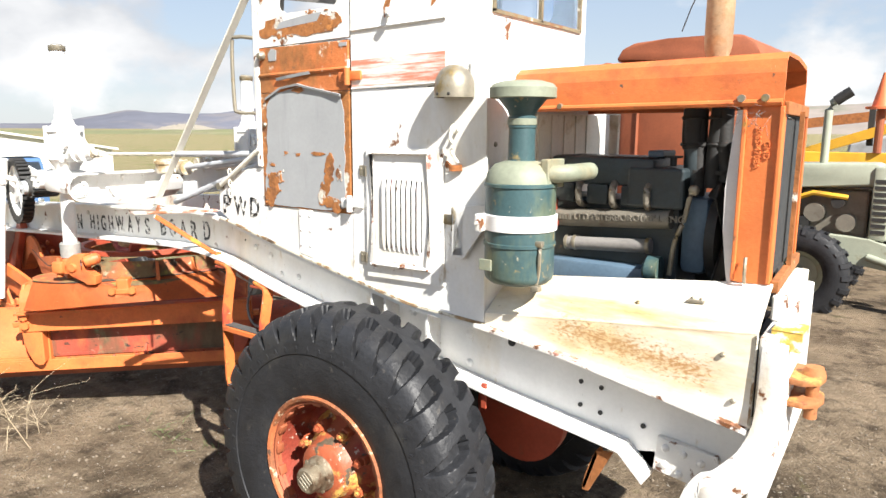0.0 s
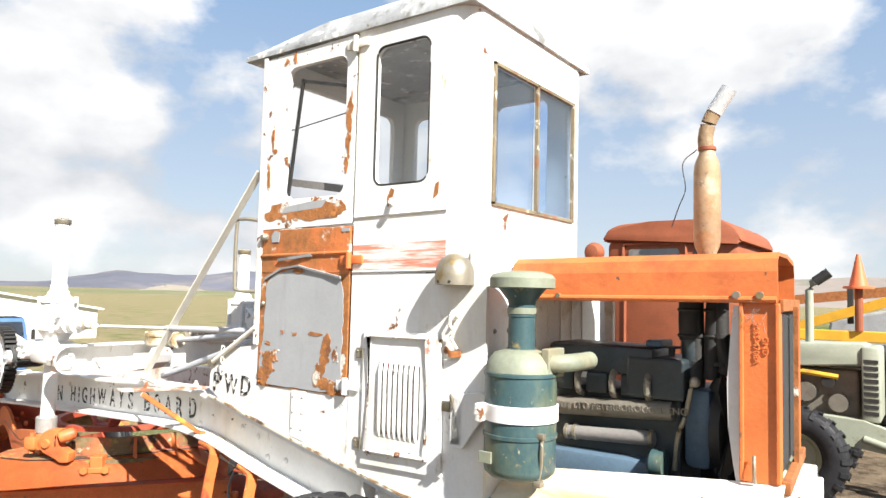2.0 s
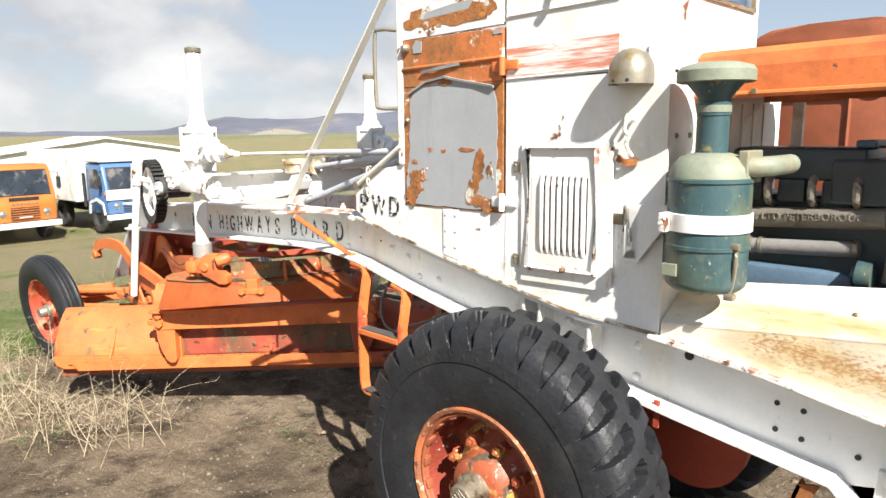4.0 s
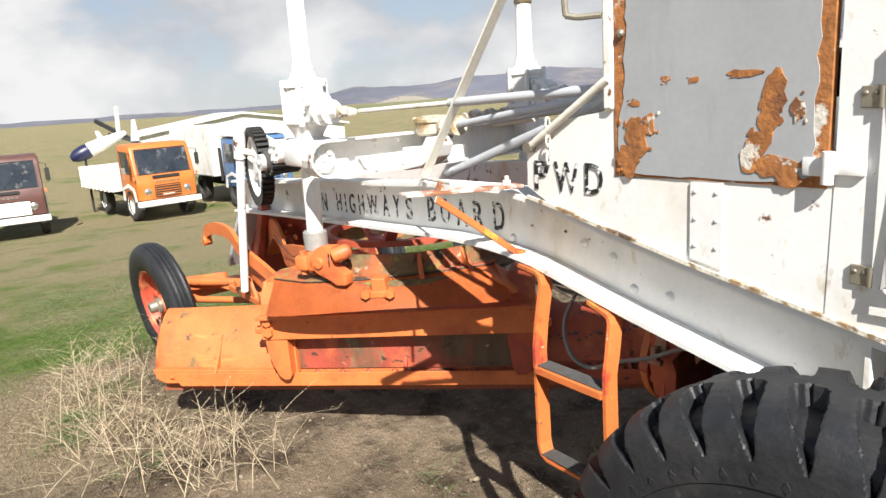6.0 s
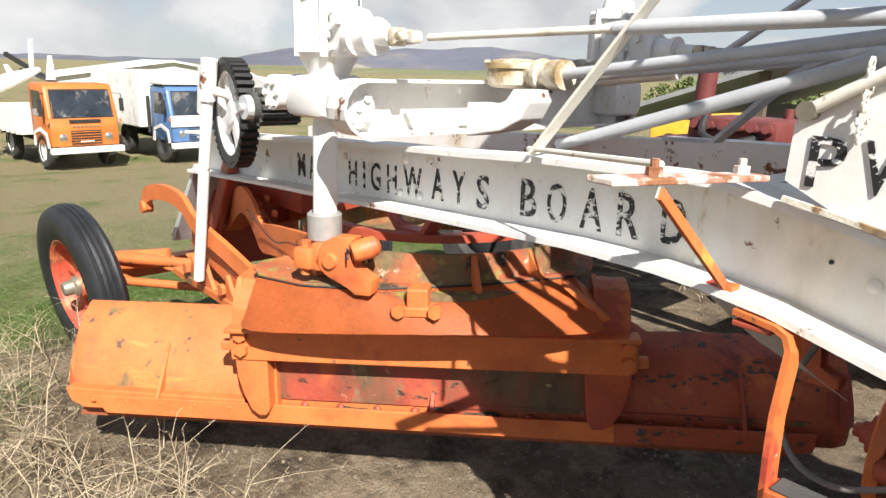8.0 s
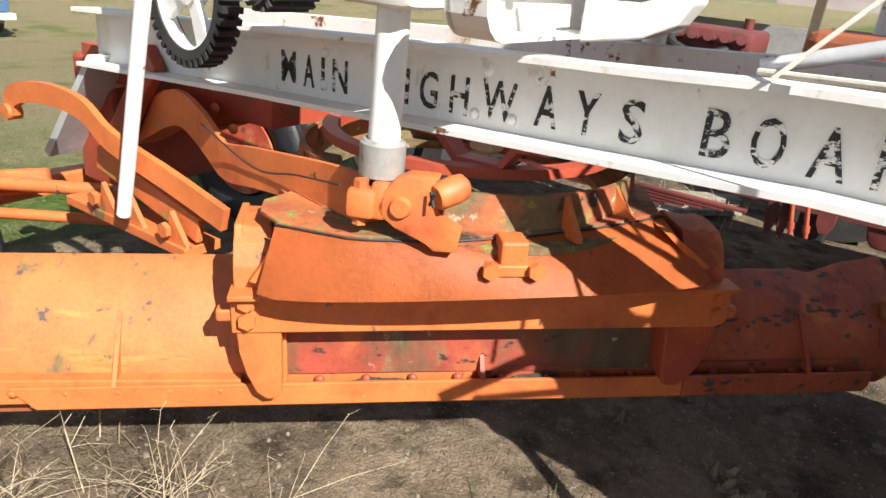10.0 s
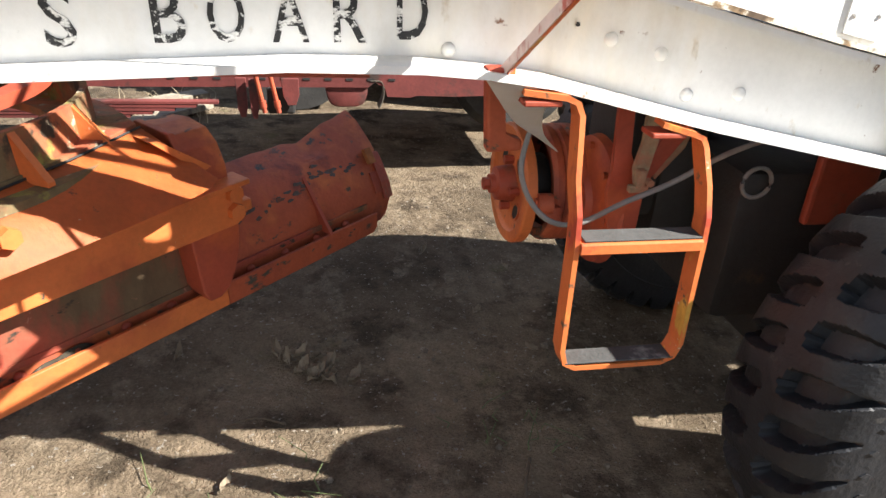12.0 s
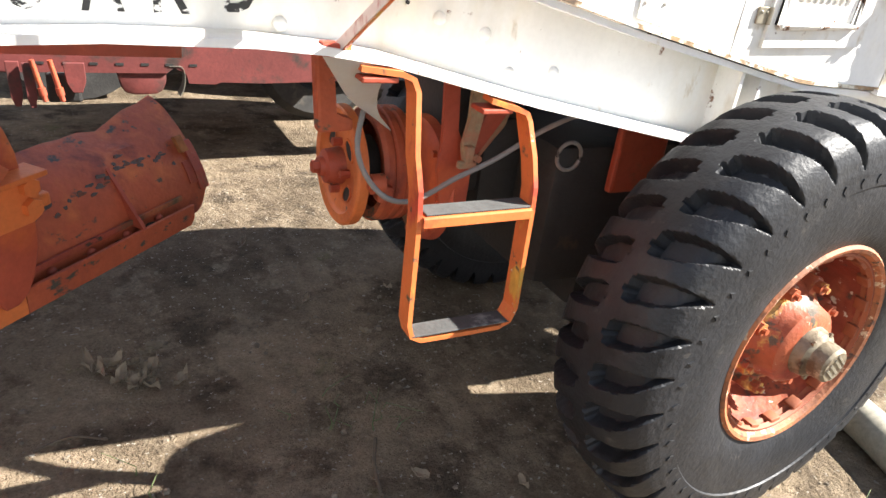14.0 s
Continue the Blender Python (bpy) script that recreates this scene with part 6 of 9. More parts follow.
    part("clamp", bm, BROWN_RUST, exh)
    bm = B()
    tube(bm, curve_pts([(1.145, 0.58, 2.655), (1.10, 0.55, 2.60), (1.11, 0.55, 2.5), (1.085, 0.55, 2.43), (1.06, 0.54, 2.35)], 6), 0.0022, 4)
    part("loose_wire", bm, DARKMETAL, exh)


build_engine()


# ---- ladder and step bracket ----
def build_ladder():
    lad = part("ladder", B(), ORANGE, grader, "orange flat-bar boarding ladder with two worn treads")
    flat = [(-.006, -.027), (.006, -.027), (.006, .027), (-.006, .027)]
    for name, pts in (("rail", [(-1.16, 0.02, 1.283), (-1.07, 0.012, 1.274), (-1.047, 0.008, 1.262), (-1.038, 0.004, 1.235), (-1.038, -0.022, 1.105), (-1.030, -0.040, 1.03), (-1.027, -0.042, 0.97), (-1.022, -0.042, 0.69), (-1.012, -0.042, 0.655), (-0.985, -0.042, 0.641), (-0.88, -0.042, 0.640)]),
                      ("rail", [(-0.88, -0.042, 0.640), (-0.765, -0.042, 0.641), (-0.735, -0.042, 0.655), (-0.722, -0.042, 0.69), (-0.727, -0.042, 0.96), (-0.729, -0.040, 1.02), (-0.733, -0.022, 1.085), (-0.745, 0.004, 1.165), (-0.752, 0.008, 1.186), (-0.77, 0.012, 1.196), (-0.845, 0.02, 1.216)])):
        bm = B()
        sweep(bm, pts, flat, (0, -1, 0.0))
        part(name, bm, LADDER, lad, "bent orange flat bar chipped to yellow and red")
    for x, z in ((-1.12, 1.271), (-0.83, 1.203)):
        bm = B()
        box(bm, x - .04, x + .04, -0.01, 0.05, z - 0.016, z - 0.004, 0.003)
        part("rail_foot", bm, RED, lad)
    for z in (0.975, 0.652):
        tr = part("tread", B(), LADDER, lad)
        bm = B()
        if z > 0.8:
            box(bm, -1.021, -0.733, -0.075, -0.012, z - 0.012, z, 0.002)
            box(bm, -1.021, -0.733, -0.077, -0.069, z - 0.026, z - 0.002, 0.002)
            part("tread_angle", bm, LADDER, tr)
        bm = B()
        box(bm, -1.012, -0.735, -0.070, -0.014, z + 0.001, z + 0.006, 0.002)
        part("grip_strip", bm, WORN_BLACK, tr, "worn black non-slip strip")
    br = part("step_bracket", B(), ORANGE, grader, "rusty step plate on an orange strut")
    bm = B()
    bar(bm, (-1.198, 0.028, 1.316), (-1.160, -0.325, 1.557), 0.022, 0.007, (1, 0.25, 0))
    box(bm, -1.236, -1.178, 0.012, 0.05, 1.3145, 1.326, 0.002)
    part("strut", bm, LADDER, br, "flat strut, orange ahead and bare pinkish white behind")
    bm = B()
    bar(bm, (-1.203, 0.0265, 1.3175), (-1.165, -0.3265, 1.5585), 0.021, 0.003, (1, 0.25, 0))
    part("strut_back", bm, WORN_FACE, br, "strut face worn to pinkish white")
    bm = B()
    bar(bm, (-1.222, -0.41, 1.577), (-1.165, 0.02, 1.557), 0.060, 0.012, (0, 0, 1), 0.003)
    part("step_plate", bm, STEP_PAINT, br, "step plate flaked to pink primer and rust")
    bm = B()
    for p in ((-1.205, -0.28, 1.577), (-1.172, -0.03, 1.565)):
        rod(bm, p, (p[0], p[1], p[2] + 0.016), 0.015, seg=6)
        rod(bm, (p[0], p[1], p[2] + 0.016), (p[0], p[1], p[2] + 0.030), 0.008, seg=8)
    scatter("nut", bm, STEP_PAINT, br)
    bm = B()
    tube(bm, [(-1.776, 0.03, 1.548), (-1.235, -0.21, 1.588)], 0.007, 8)
    part("tie_rod", bm, CREAM, br, "", True)


build_ladder()


# ---- blade and circle ----
BLADE = pose(-3.626, -0.761, 0.008, 0, 0, 41.75) @ Matrix.Rotation(radians(-2.1), 4, "Y")


def V(pts):
    """Sections given as (towards the outside, up) become (y, z) of the blade's own frame."""
    return [(-v, w) for v, w in pts]


def build_blade():
    mb = part("mouldboard", B(), ORANGE, grader, "long curved orange grading blade, mossy along the top")
    bm = B()
    L = 3.15
    outer = [(0.018, 0.300), (0.031, 0.345), (0.028, 0.40), (0.004, 0.47), (-0.035, 0.54), (-0.085, 0.605), (-0.15, 0.66), (-0.20, 0.688)]
    inner = [(v - 0.018, w + 0.004) for v, w in outer]
    rng = random.Random(5)
    n = 44
    rings = []
    for i in range(n + 1):
        u = 0.03 + (L - 0.03) * i / n
        lift = 0.0
        if u > 2.4:
            lift = -0.045 + 0.05 * max(0.0, (u - 2.85) / 0.30) + 0.010 * rng.uniform(-1, 1)
        row = []
        for k, (v, w) in enumerate(outer):
            skew = 0.05 * (1 - (w - 0.30) / 0.385) if i == 0 else (-0.05 * max(0.0, 1 - (w - 0.30) / 0.10) if i == n else 0.0)
            row.append(bm.verts.new((u + skew, -(v - (lift * 0.3 if k > 5 else 0)), w + (lift if k > 5 else 0))))
        for k, (v, w) in reversed(list(enumerate(inner))):
            row.append(bm.verts.new((u, -(v - (lift * 0.3 if k > 5 else 0)), w + (lift if k > 5 else 0))))
        rings.append(row)
    k = len(rings[0])
    for a, b in zip(rings, rings[1:]):
        for j in range(k):
            bm.faces.new((a[j], a[(j + 1) % k], b[(j + 1) % k], b[j]))
    bm.faces.new(rings[0])
    bm.faces.new(list(reversed(rings[-1])))
    sheet = part("blade_sheet", bm, ORANGE_MOSS, mb, "orange sheet with yellow lichen, redder towards one end", True, BLADE)
    sheet.data.materials.append(ORANGE_RED)
    inv = BLADE.inverted()
    for p in sheet.data.polygons:
        if (inv @ p.center).x > 1.60:
            p.material_index = 1
    # end piece takes redder paint, and that end's shade is put into its colour
    for u0, u1, mt, text in ((0.17, 2.30, ORANGE, "orange stiffening angle along the bottom"), (2.302, 3.01, ORANGE_RED, "redder-painted end of the stiffening angle, with shade in its colour")):
        bm = B()
        prism(bm, [(u0 + (0 if u0 > 1 else 0.07), 0.306), (u1 - (0.02 if u1 > 3 else 0), 0.306), (u1, 0.33), (u1, 0.384), (u0, 0.384)], -0.085, -0.072, "y", 0.003)
        box(bm, u0 + 0.05, u1, -0.0715, -0.02, 0.306, 0.318)
        part("bottom_angle", bm, mt, mb, text, False, BLADE)
    bm = B()
    prism(bm, [(0.075, 0.345), (0.13, 0.318), (0.84, 0.318), (0.84, 0.392), (0.055, 0.405)], -0.071, -0.02, "y", 0.004)
    part("edge_filler", bm, ORANGE, mb, "", False, BLADE)
    bm = B()
    prism(bm, [(0.06, 0.25), (2.96, 0.25), (3.04, 0.31), (0.09, 0.31)], -0.012, 0.012, "y", 0.003)
    part("cutting_edge", bm, BROWN_RUST, mb, "rusty steel cutting edge", False, BLADE)
    bm = B()
    box(bm, 0.98, 3.0, -0.07, -0.022, 0.319, 0.328)
    part("dirt_ledge", bm, CAKED_SOIL, mb, "caked dirt", False, BLADE)
    for u in (0.47, 0.975, 1.605, 2.265, 2.765):
        bm = B()
        prism(bm, V([(0.086, 0.384), (0.02, 0.384), (-0.055, 0.575)]) if u not in (0.975, 2.265) else V([(0.072, 0.36), (0.02, 0.36), (0.02, 0.60), (0.06, 0.60)]), u - 0.007, u + 0.007, "x")
        part("gusset", bm, ORANGE if u < 1.4 else RED, mb, "", False, BLADE)
    u = 0.18
    while u < 3.0:
        bm = B()
        bolt(bm, (u, -0.034 if u > 0.86 else -0.071, 0.366 if u > 0.86 else 0.362), (0, -1, 0), 0.017, 0.016, True)
        part("blade_bolt", bm, RED if u > 0.86 else ORANGE, mb, "", True, BLADE)
        u += 0.15
    bm = B()
    box(bm, 0.98, 3.0, -0.040, -0.030, 0.392, 0.410)
    part("blade_seam", bm, BLADE_RED, mb, "", False, BLADE)
    # plate darkens the blade behind the beam: weathered red with shade in its colour
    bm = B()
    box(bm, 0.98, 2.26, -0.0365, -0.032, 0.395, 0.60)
    part("shaded_back_plate", bm, BLADE_RED, mb, "weathered red back of the blade, dark with grime and painted-in shade", False, BLADE)
    bm = B()
    steps = 160
    rows = []
    for i in range(steps + 1):
        u = 0.99 + (3.0 - 0.99) * i / steps
        h = 0.010 + 0.060 * max(0.0, noise.noise((u * 3.1, 4.2, 0.0)) * 0.6 + noise.noise((u * 13.0, 1.7, 0.0)) * 0.45 + 0.16)
        rough = 0.003 * noise.noise((u * 60.0, 2.0, 0.0))
        rows.append([bm.verts.new((u, y, z)) for y, z in ((-0.0715, 0.3195), (-0.070, 0.334 + rough), (-0.060, 0.338 + 0.25 * h + rough), (-0.050, 0.334 + 0.55 * h - rough), (-0.0435, 0.332 + h + rough), (-0.040, 0.331 + h), (-0.032, 0.3195))])
    for p, q in zip(rows, rows[1:]):
        for j in range(6):
            bm.faces.new((p[j], q[j], q[j + 1], p[j + 1]))
    bm.faces.new(rows[0])
    bm.faces.new(list(reversed(rows[-1])))
    part("caked_dirt", bm, CAKED_SOIL, mb, "dark caked soil with moss along the ledge", True, BLADE)
    bm = B()
    prism(bm, V([(0.040, 0.40), (0.017, 0.47), (-0.022, 0.54), (-0.045, 0.572), (-0.060, 0.568), (-0.036, 0.535), (0.003, 0.47), (0.027, 0.40)]), 3.105, 3.152, "x")
    prism(bm, V([(0.026, 0.43), (0.010, 0.47), (-0.010, 0.51), (-0.020, 0.505), (0.0, 0.46), (0.012, 0.43)]), 3.07, 3.105, "x")
    part("end_plate", bm, BLADE_RED, mb, "bent mossy strip along the blade's end", False, BLADE)
    bm = B()
    prism(bm, V([(-0.010, 0.545), (-0.046, 0.60), (-0.062, 0.592), (-0.03, 0.54)]), 3.075, 3.112, "x", 0.003)
    part("end_lug", bm, RUSTY, mb, "broken rusty lug", False, BLADE)
    bm = B()
    rng = random.Random(71)
    for i in range(46):
        u = rng.uniform(2.42, 3.06)
        w = 0.535 + 0.030 * noise.noise((u * 4.0, 0.5, 0.0)) + rng.gauss(0, 0.012) + (0.02 if u > 2.8 else 0)
        f = (w - 0.47) / 0.07
        v = 0.004 - 0.039 * f if f < 1 else -0.035 - 0.77 * (w - 0.54)
        long, tall = rng.uniform(0.006, 0.024), rng.uniform(0.003, 0.008)
        rim = []
        for k in range(9):
            a = 2 * math.pi * k / 9
            q = rng.uniform(0.55, 1.15)
            dw = tall * q * math.sin(a)
            rim.append((u + long * q * math.cos(a), -(v - 0.6 * dw) - 0.0022, w + dw))
        top = [bm.verts.new(p) for p in rim]
        low = [bm.verts.new((p[0], p[1] + 0.004, p[2])) for p in rim]
        bm.faces.new(top)
        for k in range(9):
            bm.faces.new((top[k], low[k], low[(k + 1) % 9], top[(k + 1) % 9]))
    scatter("bare_patch", bm, BARE_DARK, mb, "", False, BLADE)

    yoke = part("blade_yoke", B(), ORANGE, grader, "orange slide beam and hooked arms carrying the blade")
    bm = B()
    prism(bm, [(0.835, 0.598), (2.33, 0.606), (2.36, 0.62), (2.36, 0.745), (0.835, 0.722)], -0.140, -0.115, "y", 0.004)
    prism(bm, [(0.835, 0.723), (2.36, 0.746), (2.36, 0.762), (0.835, 0.739)], -0.185, -0.10, "y", 0.003)
    part("slide_beam", bm, ORANGE, yoke, "", False, BLADE)
    for u0, u1, s in ((0.845, 0.95, 1), (2.20, 2.33, -1)):
        bm = B()
        prism(bm, V([(0.10, 0.56), (0.10, 0.84), (0.05, 0.905), (-0.12, 0.91), (-0.16, 0.86), (-0.03, 0.84), (0.03, 0.78), (0.03, 0.56)]), u0, u0 + 0.022, "x", 0.004)
        prism(bm, V([(0.125, 0.735), (0.118, 0.80), (0.09, 0.86), (0.045, 0.897), (-0.04, 0.908), (-0.12, 0.90), (-0.12, 0.875), (0.02, 0.87), (0.07, 0.825), (0.09, 0.735)]), u0, u1, "x", 0.004)
        part("hook_arm", bm, ORANGE_MOSS if s > 0 else ORANGE_RED, yoke, "curved arm hooked over the beam", False, BLADE)
        bm = B()
        if s > 0:
            prism(bm, [(0.845, 0.60), (0.975, 0.60), (0.970, 0.385), (0.955, 0.362), (0.925, 0.360), (0.895, 0.385), (0.868, 0.45), (0.852, 0.53)], -0.132, -0.035, "y", 0.006)
        else:
            prism(bm, [(2.175, 0.61), (2.345, 0.61), (2.34, 0.53), (2.315, 0.45), (2.285, 0.40), (2.25, 0.378), (2.21, 0.378), (2.19, 0.42)], -0.128, -0.035, "y", 0.006)
        part("hook_jaw", bm, ORANGE if s > 0 else RED, yoke, "rounded jaw gripping the blade", False, BLADE)
        for w in (0.704, 0.645):
            bm = B()
            uu = 0.882 if s > 0 else 2.325
            bolt(bm, (uu, -0.140, w + (0 if s > 0 else 0.01)), (0, -1, 0), 0.027, 0.022)
            part("yoke_bolt", bm, ORANGE, yoke, "", False, BLADE)
        bm = B()
        box(bm, (0.79 if s > 0 else 2.36), (0.84 if s > 0 else 2.40), -0.130, -0.09, 0.63, 0.67, 0.008)
        part("pin_end", bm, ORANGE, yoke, "", False, BLADE)

    ring = part("turning_circle", B(), ORANGE, grader, "orange turning circle with upright rim, mossy on top")
    C = Matrix.Translation((-2.71, 0.545, 0.004)) @ Matrix.Rotation(radians(-1.0), 4, "Y")
    bm = B()
    lathe(bm, [(0.47, 1.0), (0.655, 0.985), (0.655, 0.965), (0.47, 0.975), (0.47, 1.0)], 72)
    part("ring_flange", bm, GRIMY_ORANGE, ring, "", True, C)
    bm = B()
    lathe(bm, [(0.583, 0.990), (0.573, 1.108), (0.556, 1.108), (0.562, 0.990)], 72)
    part("upright_rim", bm, GRIMY_ORANGE, ring, "grimy upright rim", True, C)
    for a in (-28, -5):
        bm = B()
        prism(bm, [(0.572, 0.992), (0.655, 0.99), (0.655, 1.0), (0.572, 1.105)], -0.010, 0.010, "y", 0, Matrix.Rotation(radians(a), 4, "Z"))
        part("rim_gusset", bm, ORANGE, ring, "", False, C)
    bm = B()
    lathe(bm, [(0.45, 1.12), (0.50, 1.13), (0.50, 1.16), (0.45, 1.16), (0.45, 1.12)], 60)
    part("gear_ring", bm, RED, ring, "dark red gear ring", True, C)
    # apron between circle and slide beam
    bm = B()
    n = 24
    rows = []
    for i in range(n + 1):
        f = i / n
        ub = 0.92 + (2.235 - 0.92) * f
        ut = 0.97 + (2.13 - 0.97) * f
        g = math.sin(math.pi * f)
        vb, vt = 0.215 + 0.125 * g ** 0.5, line([(0.0, 0.15), (0.18, 0.25), (0.38, 0.265), (0.6, 0.215), (0.8, 0.14), (1.0, 0.04)], f)
        wb = 0.764 + 0.045 * f + 0.025 * g
        wt = 0.942
        rows.append([bm.verts.new((ub, -vb, wb)), bm.verts.new(((ub + ut) / 2, -(vb + vt) / 2 - 0.022 * g, (wb + wt) / 2 + 0.012 * g)), bm.verts.new((ut, -vt, wt))])
    for a, b in zip(rows, rows[1:]):
        for j in range(2):
            bm.faces.new((a[j], b[j], b[j + 1], a[j + 1]))
    bmesh.ops.solidify(bm, geom=bm.faces[:], thickness=0.014)
    part("apron", bm, ORANGE, ring, "curved orange apron plate", True, BLADE)
    for s, (ua, ub, w0) in ((1, (0.925, 1.03, 0.765)), (-1, (2.225, 2.09, 0.815))):
        bm = B()
        prism(bm, [(ua, w0), (ub, 0.936), (ub - s * 0.02, 0.936), (ua - s * .03, w0 + 0.01)], -0.16, 0.04)
        part("apron_end", bm, ORANGE, ring, "", False, BLADE)
    bm = B()
    prism(bm, [(0.92, -0.06), (0.975, -0.148), (1.18, -0.246), (1.41, -0.261), (1.67, -0.211), (1.90, -0.136), (2.125, -0.036), (2.15, 0.08), (2.0, 0.12), (1.0, 0.12), (0.92, 0.03)], 0.940, 0.952, "z", 0.003)
    part("circle_plate", bm, GRIMY_ORANGE, ring, "flat grimy plate on top of the apron", False, BLADE)
    bm = B()
    tube(bm, [(0.97 + 1.16 * f, -line([(0.0, 0.15), (0.18, 0.25), (0.38, 0.265), (0.6, 0.215), (0.8, 0.14), (1.0, 0.04)], f) - 0.004, 0.944) for f in [k / 24 for k in range(25)]], 0.0035, 5)
    part("apron_seam", bm, DARKMETAL, ring, "dark seam along the apron's top edge", False, BLADE)
    clip = part("circle_clip", B(), ORANGE, ring, "bolted hold-down clip")
    bm = B()
    box(bm, 1.563, 1.637, -0.322, -0.235, 0.872, 0.966, 0.008)
    box(bm, 1.525, 1.675, -0.324, -0.285, 0.866, 0.902, 0.006)
    for u in (1.537, 1.661):
        bolt(bm, (u, -0.324, 0.890), (0, -1, 0), 0.024, 0.020)
    part("clip_body", bm, ORANGE, clip, "", False, BLADE)
    # ball socket at the foot of the lift ram, turned with the circle
    K = pose(-2.520, -0.118, -0.034, 0, 0, 27)
    bm = B()
    prism(bm, [(-0.050, 1.125), (-0.035, 1.172), (-0.007, 1.204), (0.026, 1.222), (0.105, 1.224), (0.080, 1.172), (0.102, 1.118), (0.172, 1.088), (0.165, 1.032), (0.104, 1.027), (0.084, 1.051), (0.003, 1.075), (-0.040, 1.106)], -0.030, 0.030, "y", 0.004)
    cast = part("lift_casting", bm, ORANGE, ring, "cast lift bracket with a ball socket", True, K)
    bm = B()
    lathe(bm, [(0.0, 0.014), (0.024, 0.013), (0.03, 0.0)], 20, Matrix.Translation((0.012, -0.030, 1.135)) @ OUT)
    part("pin_head", bm, ORANGE, cast, "", True, K)
    bm = B()
    lathe(bm, [(0.0, -0.002), (0.03, 0.0), (0.036, 0.01), (0.038, 0.06), (0.034, 0.085), (0.018, 0.098), (0, 0.10)], 20, Matrix.Translation((0.100, -0.035, 1.176)) @ Matrix.Rotation(radians(-20), 4, "Y") @ Matrix.Rotation(radians(40), 4, "Z") @ Matrix.Rotation(radians(90), 4, "Y"))
    ball = part("ball_end", bm, ORANGE, cast, "", True, K)
    for s_ in (1, -1):
        bm = B()
        bar(bm, (0.088, -0.048, 1.176 - 0.018 * s_), (0.100, -0.062, 1.176 + 0.018 * s_), 0.007, 0.006)
        part("cross_slot", bm, DARKMETAL, ball, "", False, K)
    bm = B()
    box(bm, -0.128, -0.05, -0.05, 0.02, 1.095, 1.172, 0.014)
    box(bm, -0.07, -0.02, -0.03, 0.03, 1.09, 1.19, 0.014)
    clamp = part("clamp_block", bm, ORANGE, ring, "split clamp around the ball", True, K)
    for z in (1.172, 1.092):
        bm = B()
        bolt(bm, (-0.095, -0.015, z), (0, 0, 1 if z > 1.1 else -1), 0.020, 0.020)
        part("clamp_bolt", bm, ORANGE, clamp, "", False, K)
    # red V bracket under the beam
    bm = B()
    sweep(bm, [(-2.74, 0.22, 1.23), (-2.62, 0.22, 1.225), (-2.55, 0.22, 1.16), (-2.41, 0.22, 1.165), (-2.36, 0.22, 1.235), (-2.26, 0.22, 1.245)], [(-.035, -.012), (.035, -.012), (.035, .012), (-.035, .012)], (0, 0, 1))
    part("red_bracket", bm, PINK_RED, ring, "bent red strap under the beam")
    bm = B()
    lathe(bm, [(0, 1.19), (0.03, 1.20), (0.05, 1.215), (0.045, 1.235), (0, 1.24)], 9, Matrix.Translation((-2.46, 0.2, 0.0)))
    part("wooden_chock", bm, STRAW, ring, "splintered chock of wood")

    draw = part("drawbar", B(), ORANGE, grader, "orange riveted A-frame drawbar")
    path = [(-2.63, -0.062, 1.007), (-2.72, -0.04, 1.0), (-2.85, -0.01, 0.985), (-3.2, 0.06, 0.935), (-3.40, 0.10, 0.905), (-3.55, 0.14, 0.95), (-3.68, 0.165, 1.0), (-3.82, 0.19, 1.0), (-4.3, 0.32, 0.80), (-4.95, 0.48, 0.62)]
    for flip in (False, True):
        p = [(x, 2 * YC - y if flip else y, z) for x, y, z in path]
        s = -1 if flip else 1
        bm = B()
        sweep(bm, curve_pts(p, 4), [(s * a, b) for a, b in ((-.05, 0), (.05, 0), (.05, .014), (-.03, .014), (-.03, .135), (-.05, .135))])
        part("drawbar_arm", bm, ORANGE, draw, "swan-necked drawbar arm", True)
        for x, y, z in p[1:7]:
            for dz in (0.05, 0.10):
                bm = B()
                bolt(bm, (x + (0.04 if dz > .07 else -.04), y - s * 0.052 + s * 0.09, z + dz), (0.25, -1 * s, 0), 0.020, 0.016, True)
                part("drawbar_rivet", bm, ORANGE, draw, "", True)
    bm = B()
    tube(bm, curve_pts([(-3.5, 0.03, 1.09), (-3.2, 0.0, 1.01), (-2.95, -0.06, 1.06), (-2.72, -0.12, 1.10)], 5), 0.003, 5)
    part("thin_cable", bm, DARKMETAL, draw)


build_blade()


